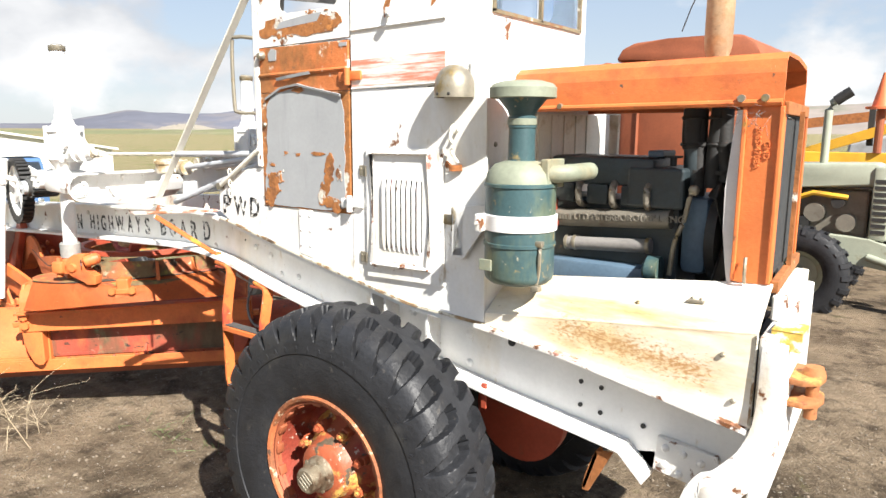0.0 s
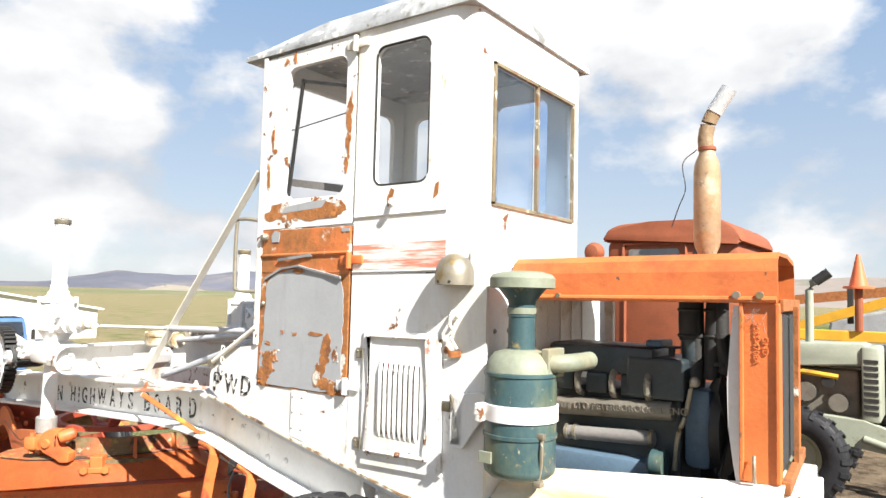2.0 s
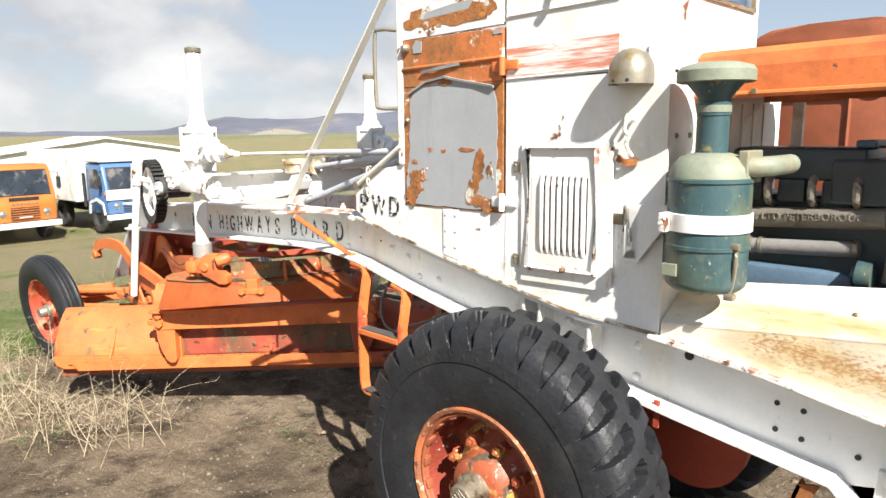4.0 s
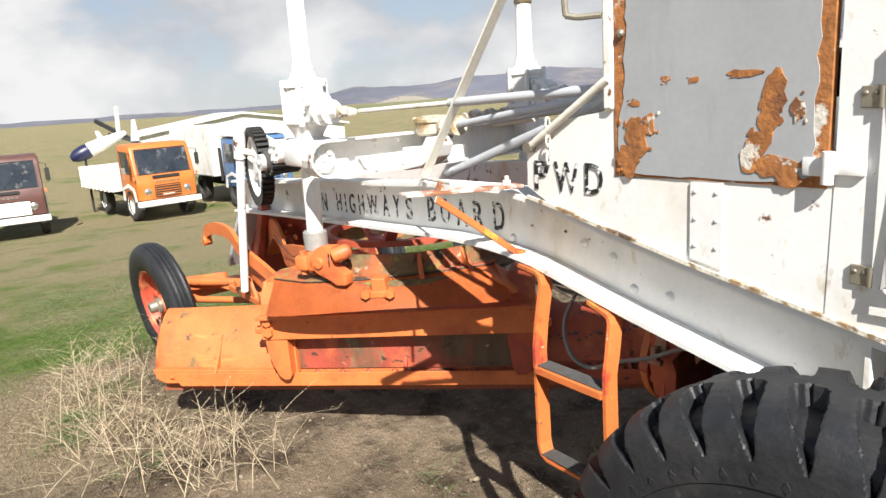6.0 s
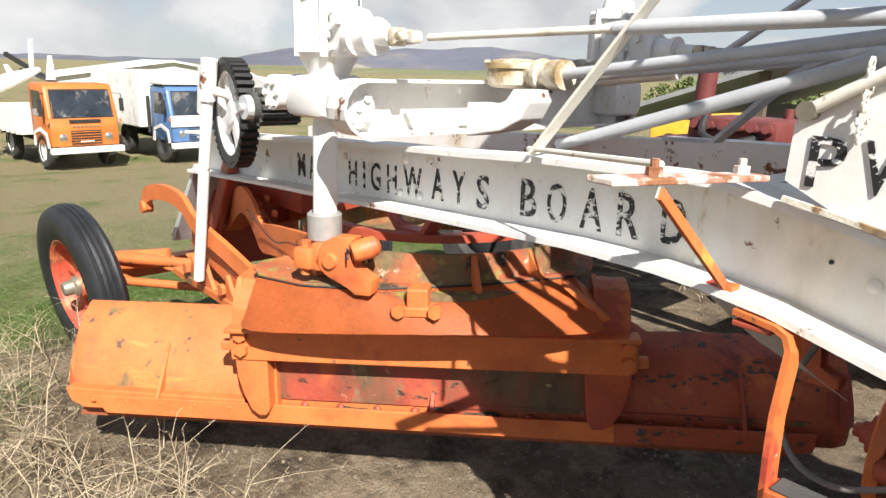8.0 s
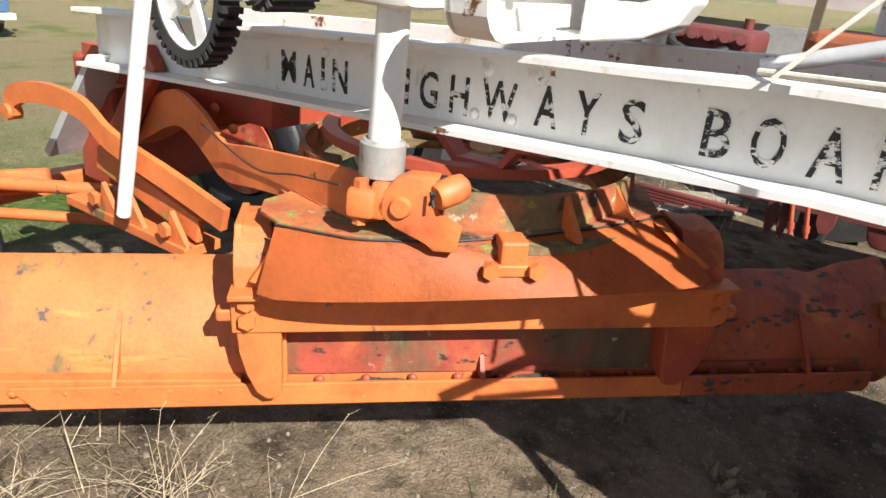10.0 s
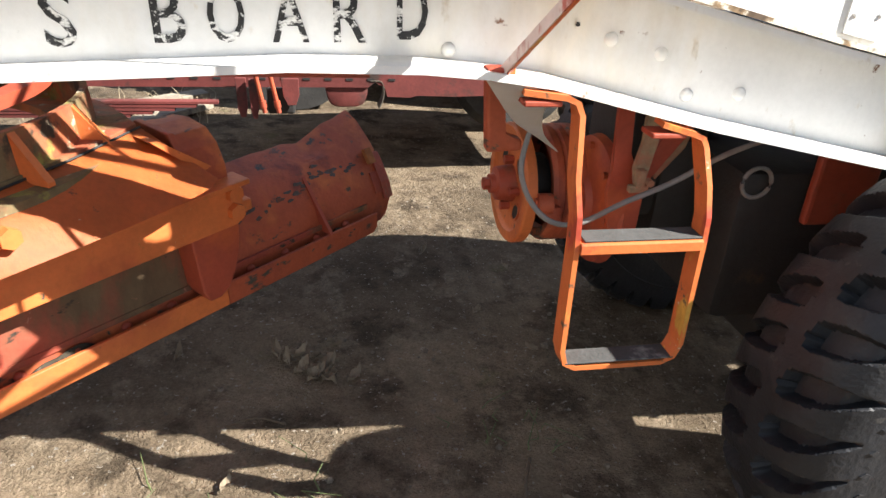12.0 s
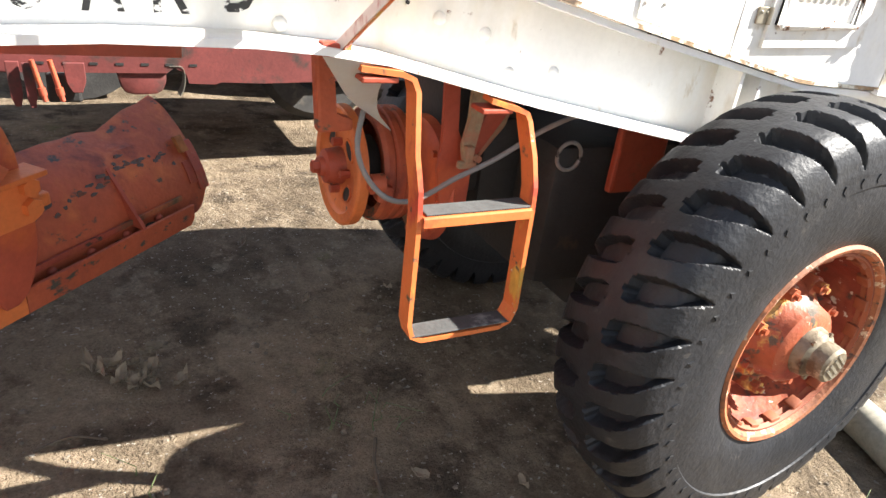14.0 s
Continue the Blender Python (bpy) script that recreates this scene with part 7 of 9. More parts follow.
# ---- front frame, axle, lifting gear ----
def build_front():
    ax = part("front_axle", B(), ORANGE, grader, "orange front axle with steering arms")
    bm = B()
    bar(bm, (-4.87, -0.25, 0.50), (-4.87, 1.30, 0.50), 0.11, 0.10, (0, 0, 1), 0.012)
    part("axle_beam", bm, ORANGE, ax)
    bm = B()
    for z, r in ((0.60, 0.032), (0.46, 0.026)):
        rod(bm, (-4.80, -0.22, z), (-4.20, 0.16, z + .03), r, r * 0.9)
    bar(bm, (-4.82, -0.21, 0.58), (-4.55, 0.02, 0.62), 0.05, 0.11, (0, 0, 1), 0.012)
    part("steering_arm", bm, ORANGE_MOSS, ax, "", True)
    bm = B()
    sweep(bm, curve_pts([(-4.62, -0.07, 0.925), (-4.60, -0.07, 0.985), (-4.50, -0.07, 1.03), (-4.30, -0.06, 1.055), (-4.10, -0.05, 1.035), (-3.92, -0.05, 0.95), (-3.6, -0.03, 0.87), (-3.32, -0.02, 0.80)], 5), [(-.014, -.045), (.014, -.045), (.014, .04), (-.014, .04)])
    rod(bm, (-4.62, -0.10, 0.925), (-4.62, -0.04, 0.925), 0.035)
    part("lean_arm", bm, ORANGE, ax, "curved orange arm", True)
    bm = B()
    box(bm, -4.28, -3.50, -0.06, 0.10, 0.60, 0.64, 0.004)
    for x in (-4.05, -3.88, -3.62):
        prism(bm, [(x, 0.64), (x + 0.12, 0.64), (x + 0.03, 0.76)], -0.05, -0.03)
    bar(bm, (-4.1, 0.0, 0.84), (-3.48, 0.0, 0.70), 0.03, 0.10, (0, 0, 1), 0.008)
    for x in (-4.05, -3.6):
        bolt(bm, (x, -0.06, 0.69), (0, -1, 0), 0.03, 0.02)
    scatter("pivot_bracket", bm, ORANGE_MOSS, ax, "gusseted pivot bracket")
    bm = B()
    prism(bm, [(-4.30, 1.20), (-4.26, 1.20), (-4.70, 0.68), (-4.74, 0.70)], 0.10, 2 * YC - 0.1)
    part("nose_plate", bm, ZINC, ax, "slanting pale nose plate")
    bm = B()
    box(bm, -4.62, -3.4, 0.26, 0.78, 1.06, 1.20)
    box(bm, -3.4, -1.4, 0.80, 0.86, 1.12, 1.24)
    part("inner_frame", bm, RED, ax, "dark red inner frame")
    bm = B()
    box(bm, -4.7, -4.4, 0.25, 0.8, 0.55, 1.15, 0.02)
    bar(bm, (-3.9, 0.14, 1.25), (-4.35, 0.22, 0.8), 0.05, 0.12, (0, 0, 1), 0.01)
    part("bolster", bm, RED, ax, "red bolster casting")

    lift = part("lift_gear", B(), WHITE, grader, "white screw-lift gear with housings and shafts")
    for y, xr, high in ((-0.085, -2.60, 0.0), (1.125, -2.34, -0.12)):
        jack = part("lift_ram", B(), WHITE, lift, "white lifting screw in its tube")
        bm2 = B()
        tube(bm2, [(xr + 0.003, y - 0.01, 1.215), (xr, y, 1.65)], 0.042, 22)
        ob = part("ram_lower", bm2, WHITE, lift, "", True)
        bm = B()
        lathe(bm, [(0.0, 1.155), (0.035, 1.156), (0.060, 1.158), (0.061, 1.243), (0.052, 1.252), (0.043, 1.252)], 24, Matrix.Translation((xr + 0.003, y - 0.012, 0)))
        part("ram_collar", bm, COLLAR, lift, "bare steel collar", True)
        bm = B()
        lathe(bm, [(0.058, 2.02), (0.05, 2.035), (0.05, 2.06), (0.044, 2.07), (0.042, 2.45 + high), (0.046, 2.452 + high), (0.046, 2.48 + high), (0.02, 2.487 + high), (0.0, 2.49 + high)], 24, Matrix.Translation((xr, y + 0.015, 0)))
        part("ram_upper", bm, WHITE, lift, "", True)
        bm = B()
        lathe(bm, [(0.047, 2.448 + high), (0.0485, 2.45 + high), (0.0485, 2.478 + high), (0.03, 2.487 + high), (0.0, 2.489 + high)], 24, Matrix.Translation((xr, y + 0.015, 0)))
        part("ram_cap", bm, BARE, lift, "", True)
        bm = B()
        box(bm, xr - 0.14, xr + 0.11, y - 0.085, y + 0.10, 1.575, 1.715, 0.03)
        part("lower_housing", bm, WHITE, lift, "rounded gear housing", True)
        bm = B()
        lathe(bm, [(0.066, 1.71), (0.076, 1.735), (0.10, 1.775), (0.112, 1.785), (0.112, 1.80), (0.096, 1.805), (0.096, 1.95), (0.108, 1.955), (0.108, 1.975), (0.085, 1.985), (0.065, 2.0), (0.06, 2.025)], 28, Matrix.Translation((xr + 0.01, y + 0.01, 0)))
        for a in range(0, 360, 60):
            c, s = math.cos(radians(a + 20)), math.sin(radians(a + 20))
            rod(bm, (xr + .01 + 0.104 * c, y + .01 + 0.104 * s, 1.772), (xr + .01 + 0.104 * c, y + .01 + 0.104 * s, 1.99), 0.014, seg=10)
        scatter("upper_housing", bm, WHITE, lift, "bolted worm-gear housing", True)
        bm = B()
        prism(bm, [(xr + 0.08, 1.77), (xr + 0.20, 1.775), (xr + 0.24, 1.80), (xr + 0.24, 1.865), (xr + 0.19, 1.915), (xr + 0.08, 1.94)], y - 0.04, y + 0.055, "y", 0.012)
        for bx, bz in ((0.12, 1.80), (0.20, 1.80), (0.12, 1.91)):
            bolt(bm, (xr + bx, y - 0.04, bz), (0, -1, 0), 0.011, 0.012)
        rod(bm, (xr + 0.20, y, 1.834), (xr + 0.225, y, 1.834), 0.064, 0.064, 22)
        rod(bm, (xr + 0.225, y, 1.834), (xr + 0.31, y, 1.832), 0.048, 0.044, 22)
        rod(bm, (xr + 0.29, y, 1.832), (xr + 0.305, y, 1.832), 0.055, 0.055, 22)
        rod(bm, (xr + 0.31, y, 1.832), (xr + 0.38, y, 1.830), 0.028, 0.026, 16)
        bolt(bm, (xr + 0.15, y - 0.04, 1.88), (0, -1, 0), 0.02, 0.02)
        bolt(bm, (xr + 0.10, y - 0.04, 1.84), (0, -1, 0), 0.014, 0.014)
        part("drive_head", bm, WHITE, lift, "flanged drive head", True)
        bm = B()
        for i, dx in enumerate((0.40, 0.435, 0.47)):
            box(bm, xr + dx - 0.016, xr + dx + 0.016, y - 0.026 + .006 * i, y + 0.026, 1.803 + .004 * i, 1.855 - .005 * i, 0.008)
        rod(bm, (xr + 0.45, y - 0.042, 1.828), (xr + 0.45, y + .042, 1.828), 0.012)
        part("universal_joint", bm, OILY_CAST, lift, "", True)
    bm = B()
    for y in (-0.19, 1.23):
        rod(bm, (-2.78, y, 1.65), (-2.78, y + (0.14 if y < 0 else -.14), 1.65), 0.06, seg=20)
        for a in range(0, 360, 60):
            bolt(bm, (-2.78 + 0.042 * math.cos(radians(a)), y, 1.65 + 0.042 * math.sin(radians(a))), (0, -1, 0), 0.012, 0.01)
    scatter("bearing_cap", bm, WHITE, lift, "", True)
    # cross channel on top of the beams, open to the rear
    xb = part("cross_channel", B(), WHITE, grader, "white lateral channel with rounded ends, riveted")
    out = []
    for cy, a0 in ((1.15, -90), (-0.147, 90)):
        for k in range(9):
            a = radians(a0 + 180 * k / 8)
            out.append((cy + 0.085 * math.cos(a), 1.624 + 0.085 * math.sin(a)))
    bm = B()
    prism(bm, out, -2.36, -2.345, "x")
    part("channel_web", bm, WHITE, xb)
    bm = B()
    inner = []
    for cy, a0 in ((1.15, -90), (-0.147, 90)):
        for k in range(9):
            a = radians(a0 + 180 * k / 8)
            inner.append((cy + 0.076 * math.cos(a), 1.624 + 0.076 * math.sin(a)))
    k = len(out)
    for i in range(k):
        j = (i + 1) % k
        f = [[bm.verts.new((x, *p)) for x in (-2.355, -2.255)] for p in (out[i], out[j], inner[j], inner[i])]
        for q in range(4):
            bm.faces.new((f[q][0], f[(q + 1) % 4][0], f[(q + 1) % 4][1], f[q][1]))
        bm.faces.new([f[q][0] for q in range(4)])
        bm.faces.new([f[q][1] for q in reversed(range(4))])
    bmesh.ops.remove_doubles(bm, verts=bm.verts, dist=0.0005)
    part("channel_flange", bm, WHITE_RUSTY, xb, "flange chipped along its edge")
    for cy in (-0.147, 1.15):
        bm = B()
        rod(bm, (-2.345, cy, 1.624), (-2.31, cy, 1.624), 0.062, 0.06, 24)
        for a in range(45, 405, 90):
            bolt(bm, (-2.31, cy + 0.042 * math.cos(radians(a)), 1.624 + 0.042 * math.sin(radians(a))), (1, 0, 0), 0.014, 0.012)
        rod(bm, (-2.31, cy, 1.624), (-2.30, cy, 1.624), 0.012, seg=8)
        part("end_boss", bm, WHITE, xb, "round bolted boss", True)
    bm = B()
    for y in (0.12, 0.26, 0.45, 0.62):
        for z in (1.575, 1.675):
            bolt(bm, (-2.345, y + (0.03 if z > 1.62 else 0), z), (1, 0, 0), 0.013, 0.01, True)
    scatter("rivet", bm, WHITE, xb, "", True)
    bm = B()
    prism(bm, [(-2.26, 1.640), (-2.12, 1.634), (-2.075, 1.650), (-2.055, 1.690), (-1.985, 1.690), (-1.985, 1.655), (-2.02, 1.598), (-2.10, 1.558), (-2.26, 1.528)], 0.25, 0.36, "y", 0.006)
    part("motor_bracket", bm, WHITE, xb, "curved white bracket")
    bm = B()
    lathe(bm, [(0.0, 1.685), (0.08, 1.69), (0.092, 1.70), (0.095, 1.75), (0.104, 1.752), (0.104, 1.768), (0.09, 1.772), (0.05, 1.782), (0, 1.784)], 22, Matrix.Translation((-2.19, 0.40, 0)))
    rod(bm, (-2.11, 0.39, 1.735), (-2.0, 0.37, 1.735), 0.04, 0.032, 14)
    rod(bm, (-2.0, 0.37, 1.735), (-1.94, 0.36, 1.736), 0.046, 0.046, 12)
    rod(bm, (-2.06, 0.38, 1.735), (-2.04, 0.377, 1.735), 0.05, 0.05, 12)
    for a in range(0, 360, 45):
        bolt(bm, (-2.19 + 0.096 * math.cos(radians(a)), 0.40 + 0.096 * math.sin(radians(a)), 1.768), (0, 0, 1), 0.01, 0.01)
    part("worm_box", bm, OILY_CAST, xb, "cream worm-gear box with a bolted lid", True)
    bm = B()
    for i in range(7):
        rod(bm, (-2.24 + 0.01 * (i % 2), 0.62 + 0.05 * i, 1.75), (-2.24 + 0.01 * (i % 2), 0.65 + 0.05 * i, 1.755), 0.028 + 0.012 * (i % 2), seg=12)
    part("coupling", bm, OILY_CAST, xb, "", True)
    # large spur gear and pinion
    gear = part("spur_gear", B(), WHITE, grader, "large spoked spur gear with black greasy teeth")
    G = Matrix.Translation((-3.43, -0.04, 1.532)) @ Matrix.Rotation(radians(-8), 4, "Z") @ OUT @ Matrix.Scale(1.03, 4)
    bm = B()
    lathe(bm, [(0.175, -0.03), (0.205, -0.035), (0.205, 0.035), (0.175, 0.03), (0.175, -0.03)], 48)
    part("gear_rim", bm, DARKMETAL, gear, "", True, G)
    bm = B()
    for i in range(40):
        box(bm, 0.20, 0.228, -0.009, 0.009, -0.035, 0.035, 0, Matrix.Rotation(2 * math.pi * i / 40, 4, "Z"))
    ob = part("gear_teeth", bm, DARKMETAL, gear, "greasy worn teeth", False, G)
    ob["kind"] = "stuff"
    bm = B()
    lathe(bm, [(0.0, 0.02), (0.045, 0.02), (0.05, -0.01), (0.05, -0.03), (0, -0.03)], 20)
    part("gear_hub", bm, WHITE, gear, "", True, G)
    for i in range(4):
        bm = B()
        prism(bm, [(0.03, -0.022), (0.19, -0.038), (0.19, 0.038), (0.03, 0.022)], -0.014, 0.010, "z", 0.003, Matrix.Rotation(radians(25 + 90 * i), 4, "Z"))
        part("spoke", bm, WHITE, gear, "", False, G)
    bm = B()
    lathe(bm, [(0.166, 0.022), (0.178, 0.025), (0.178, -0.02), (0.166, -0.02), (0.166, 0.022)], 44)
    part("inner_rim", bm, WHITE, gear, "", True, G)
    bm = B()
    P_ = Matrix.Translation((-3.02, -0.11, 1.585)) @ OUT
    lathe(bm, [(0, 0.045), (0.02, 0.045), (0.03, 0.05), (0.055, 0.05), (0.055, -0.14), (0, -0.14)], 24, P_)
    for i in range(14):
        box(bm, 0.05, 0.072, -0.007, 0.007, -0.14, 0.03, 0, P_ @ Matrix.Rotation(2 * math.pi * i / 14, 4, "Z"))
    scatter("pinion", bm, WORN_BLACK, gear, "mossy pinion")
    bm = B()
    rod(bm, (-3.02, -0.16, 1.585), (-3.02, -0.185, 1.585), 0.045, seg=20)
    rod(bm, (-3.02, -0.185, 1.585), (-3.02, -0.20, 1.585), 0.014, seg=8)
    part("pinion_cap", bm, ZINC, gear)
    # upright white post by the gear
    bm = B()
    rod(bm, (-3.80, -0.10, 0.70), (-3.56, -0.10, 1.60), 0.026, seg=18)
    part("post_tube", bm, WHITE, gear, "white upright post", True)
    bm = B()
    tube(bm, [(-3.563, -0.10, 1.585), (-3.515, -0.10, 1.755)], 0.036, 18)
    rod(bm, (-3.55, -0.10, 1.63), (-3.44, -0.02, 1.60), 0.020, seg=10)
    scatter("post_head", bm, WHITE_RUSTY, gear, "", True)
    bm = B()
    prism(bm, [(-4.0, 1.50), (-3.80, 1.45), (-3.3, 1.52), (-3.2, 1.66), (-3.6, 1.75), (-3.95, 1.72)], 0.02, 0.035)
    part("gear_bracket", bm, WHITE, gear)

    # shafts running back to the cab
    sh = part("control_shafts", B(), STEEL, grader, "grey and white control shafts running into the cab")
    for pts, r, mt in (
            ([(-2.10, -0.05, 1.828), (-1.50, 0.012, 1.842)], 0.010, CREAM), ([(-1.52, 0.010, 1.842), (-0.72, 0.088, 1.860)], 0.0165, STEEL),
            ([(-1.94, 0.36, 1.738), (-0.72, 0.30, 1.872)], 0.0165, STEEL), ([(-1.92, 0.48, 1.735), (-0.72, 0.50, 1.852)], 0.014, STEEL),
            ([(-2.0, 0.62, 1.728), (-1.72, 0.62, 1.757)], 0.026, CREAM), ([(-1.72, 0.62, 1.757), (-0.72, 0.64, 1.835)], 0.011, STEEL),
            ([(-1.84, 1.12, 1.83), (-1.44, 0.95, 2.03), (-0.72, 0.92, 2.25)], 0.014, STEEL),
            ([(-1.80, 0.18, 1.545), (-1.06, 0.20, 1.780), (-0.72, 0.20, 1.885)], 0.0175, STEEL),
            ([(-1.075, -0.012, 1.69), (-0.745, -0.012, 1.885)], 0.012, CREAM)):
        bm = B()
        tube(bm, pts, r, 14)
        part("shaft", bm, mt, sh, "", True)
    bm = B()
    rod(bm, (-1.075, -0.024, 1.69), (-1.075, 0.006, 1.69), 0.018, seg=12)
    part("shaft_end", bm, BARE, sh)
    bm = B()
    bar(bm, (-1.745, 0.015, 1.54), (-0.79, 0.015, 2.645), 0.008, 0.040, (0, 1, 0.001))
    part("flat_stay", bm, CREAM, sh, "flat cream stay")
    bm = B()
    sweep(bm, [(-1.72, 0.6, 1.555), (-1.56, 0.6, 1.562), (-1.36, 0.6, 1.76), (-1.2, .6, 1.83)], [(-.03, -.006), (.03, -.006), (.03, .006), (-.03, .006)])
    part("bent_strap", bm, STEEL, sh)
    ch = part("chain", B(), CREAM, sh, "short hanging chain")
    for i in range(5):
        bm = B()
        z = 1.765 - 0.027 * i
        pts = [(-0.985 + (0.009 * math.cos(a) if i % 2 else 0), -0.014 + (0 if i % 2 else 0.009 * math.cos(a)), z + 0.018 * math.sin(a)) for a in [2 * math.pi * q / 10 for q in range(11)]]
        tube(bm, pts, 0.0035, 5)
        part("link", bm, CREAM, ch, "", True)
    # top plates between the beams
    bm = B()
    box(bm, -1.36, -0.75, 0.20, 2 * YC - 0.13, 1.480, 1.495)
    part("frame_deck", bm, WHITE_RUSTY, grader, "dirty white deck between the beams")


build_front()


# ---- underframe ----
def build_under():
    tr = part("transmission", B(), RED, grader, "red transmission with an orange brake drum")
    D_ = Matrix.Translation((-0.975, 0.60, 0.850)) @ Matrix.Rotation(radians(2), 4, "Z") @ Matrix.Rotation(radians(-90), 4, "Y") @ Matrix.Scale(1.22, 4)
    bm = B()
    lathe(bm, [(0.0, 0.004), (0.114, 0.004), (0.120, 0.008), (0.124, 0.015), (0.147, 0.016), (0.152, 0.011), (0.152, -0.012), (0.0, -0.012)], 44)
    drum = part("brake_drum", bm, ORANGE, tr, "orange drum with a raised rim and dark slots", True, D_)
    for i in range(4):
        a = radians(45 + 90 * i)
        hole = Matrix.Rotation(a, 4, "Z") @ Matrix.Translation((0.080, 0, 0)) @ Matrix.Diagonal((0.8, 1.35, 1, 1))
        bm = B()
        lathe(bm, [(0.0, 0.0052), (0.021, 0.0052), (0.021, 0.002), (0.0, 0.002)], 18, hole)
        slot = part("drum_slot", bm, DARKMETAL, drum, "", False, D_)
        bm = B()
        lathe(bm, [(0.020, 0.003), (0.020, 0.0075), (0.024, 0.0075), (0.025, 0.003)], 18, hole)
        part("slot_rim", bm, ORANGE, slot, "", True, D_)
        bm = B()
        a += radians(45)
        bolt(bm, (0.062 * math.cos(a), 0.062 * math.sin(a), 0.004), (0, 0, 1), 0.011, 0.024)
        part("drum_nut", bm, RED, drum, "", False, D_)
    bm = B()
    lathe(bm, [(0.0, 0.062), (0.024, 0.062), (0.026, 0.050), (0.042, 0.046), (0.048, 0.004)], 20)
    rod(bm, (0, 0, 0.058), (0, 0, 0.078), 0.016, seg=6)
    part("drum_hub", bm, RED, drum, "", True, D_)
    bm = B()
    lathe(bm, [(0.0, -0.012), (0.075, -0.012), (0.075, -0.075), (0.0, -0.075)], 24)
    part("drum_shaft", bm, DARKMETAL, tr, "", True, D_)
    bm = B()
    lathe(bm, [(0.112, -0.075), (0.118, -0.060), (0.140, -0.056), (0.148, -0.066), (0.148, -0.082), (0.141, -0.088), (0.148, -0.094), (0.148, -0.110), (0.141, -0.116), (0.148, -0.122), (0.148, -0.140), (0.140, -0.15), (0.0, -0.15)], 40)
    part("drum_band", bm, ORANGE_RED, tr, "ribbed drum band", True, D_)
    bm = B()
    box(bm, -0.70, -0.45, 0.42, 0.74, 0.80, 1.14, 0.03)
    box(bm, -0.60, -0.45, 0.40, 0.70, 0.70, 1.05, 0.03)
    part("gear_case", bm, DARKMETAL, tr, "", True)
    bm = B()
    lathe(bm, [(0.0, 0.03), (0.06, 0.028), (0.075, 0.012), (0.15, 0.008), (0.185, -0.004), (0.192, -0.03), (0.17, -0.05), (0.0, -0.05)], 40, Matrix.Translation((-0.79, 0.45, 0.855)) @ Matrix.Rotation(radians(-90), 4, "Y"))
    for i in range(8):
        a = 2 * math.pi * i / 8
        bolt(bm, (-0.795, 0.45 + 0.165 * math.cos(a), 0.855 + 0.165 * math.sin(a)), (-1, 0, 0), 0.011, 0.012)
    part("bell_housing", bm, RED, tr, "round red clutch housing with bolted flange", True)
    for name, pts, y, text in (("web_plate", [(-0.832, 1.24), (-0.785, 1.24), (-0.775, 1.06), (-0.735, 0.99), (-0.715, 0.94), (-0.717, 0.84), (-0.80, 0.84), (-0.822, 0.95), (-0.812, 1.02)], 0.27, "red bracket web"),
                               ("web_arm", [(-0.768, 1.24), (-0.712, 1.24), (-0.722, 1.10), (-0.735, 1.0), (-0.765, 0.985), (-0.775, 1.03), (-0.758, 1.10)], 0.235, "grimy tan bracket arm"),
                               ("web_arm", [(-0.665, 1.20), (-0.60, 1.19), (-0.64, 1.10), (-0.725, 0.975), (-0.755, 0.985), (-0.735, 1.02)], 0.255, "red slanting bracket arm")):
        bm = B()
        prism(bm, pts, y - 0.008, y + 0.008, "y", 0.003)
        part(name, bm, WEB_TAN if "tan" in text else RED, tr, text)
    bm = B()
    prism(bm, [(-0.70, 1.19), (-0.57, 1.17), (-0.60, 1.06), (-0.67, 0.97)], 0.30, 0.315, "y", 0.003)
    part("web_back", bm, WEB_TAN, tr)
    bm = B()
    box(bm, -0.788, -0.735, 0.205, 0.225, 0.972, 0.992, 0.004)
    box(bm, -0.772, -0.748, 0.200, 0.226, 0.985, 1.035, 0.005)
    bolt(bm, (-0.742, 0.206, 1.005), (0, -1, 0), 0.010, 0.02)
    part("cable_clip", bm, WEB_TAN, tr, "bolted cable clip")
    bm = B()
    rod(bm, (-0.955, 0.405, 0.862), (-0.915, 0.402, 0.862), 0.030, seg=18)
    rod(bm, (-0.963, 0.405, 0.862), (-0.954, 0.405, 0.862), 0.016, seg=14)
    box(bm, -0.93, -0.88, 0.40, 0.45, 0.80, 0.85, 0.01)
    part("brake_lever", bm, ORANGE_RED, tr, "", True)
    bm = B()
    tube(bm, curve_pts([(-1.06, 0.20, 1.20), (-1.10, 0.15, 1.06), (-1.05, 0.12, 0.96), (-0.96, 0.12, 0.93), (-0.84, 0.12, 0.985), (-0.72, 0.13, 1.03), (-0.58, 0.14, 1.10), (-0.4, .15, 1.16)], 6), 0.007, 8)
    part("cable", bm, HOSE, tr, "grey looped cable", True)
    bm = B()
    prism(bm, [(-1.158, 1.29), (-1.105, 1.29), (-1.10, 1.085), (-1.045, 1.075), (-1.045, 1.045), (-1.138, 1.040)], 0.33, 0.375, "y", 0.008)
    part("hanger_pipe", bm, ORANGE_RED, tr)
    # curled white guard sheet
    bm = B()
    rows = []
    left = curve_pts([(-1.235, 0.02, 1.300), (-1.195, 0.055, 1.250), (-1.141, 0.11, 1.189), (-1.064, 0.17, 1.134), (-0.993, 0.214, 1.083)], 4)
    right = curve_pts([(-1.095, 0.02, 1.284), (-1.090, 0.05, 1.250), (-1.084, 0.09, 1.205), (-1.054, 0.15, 1.147), (-0.990, 0.2142, 1.0832)], 4)
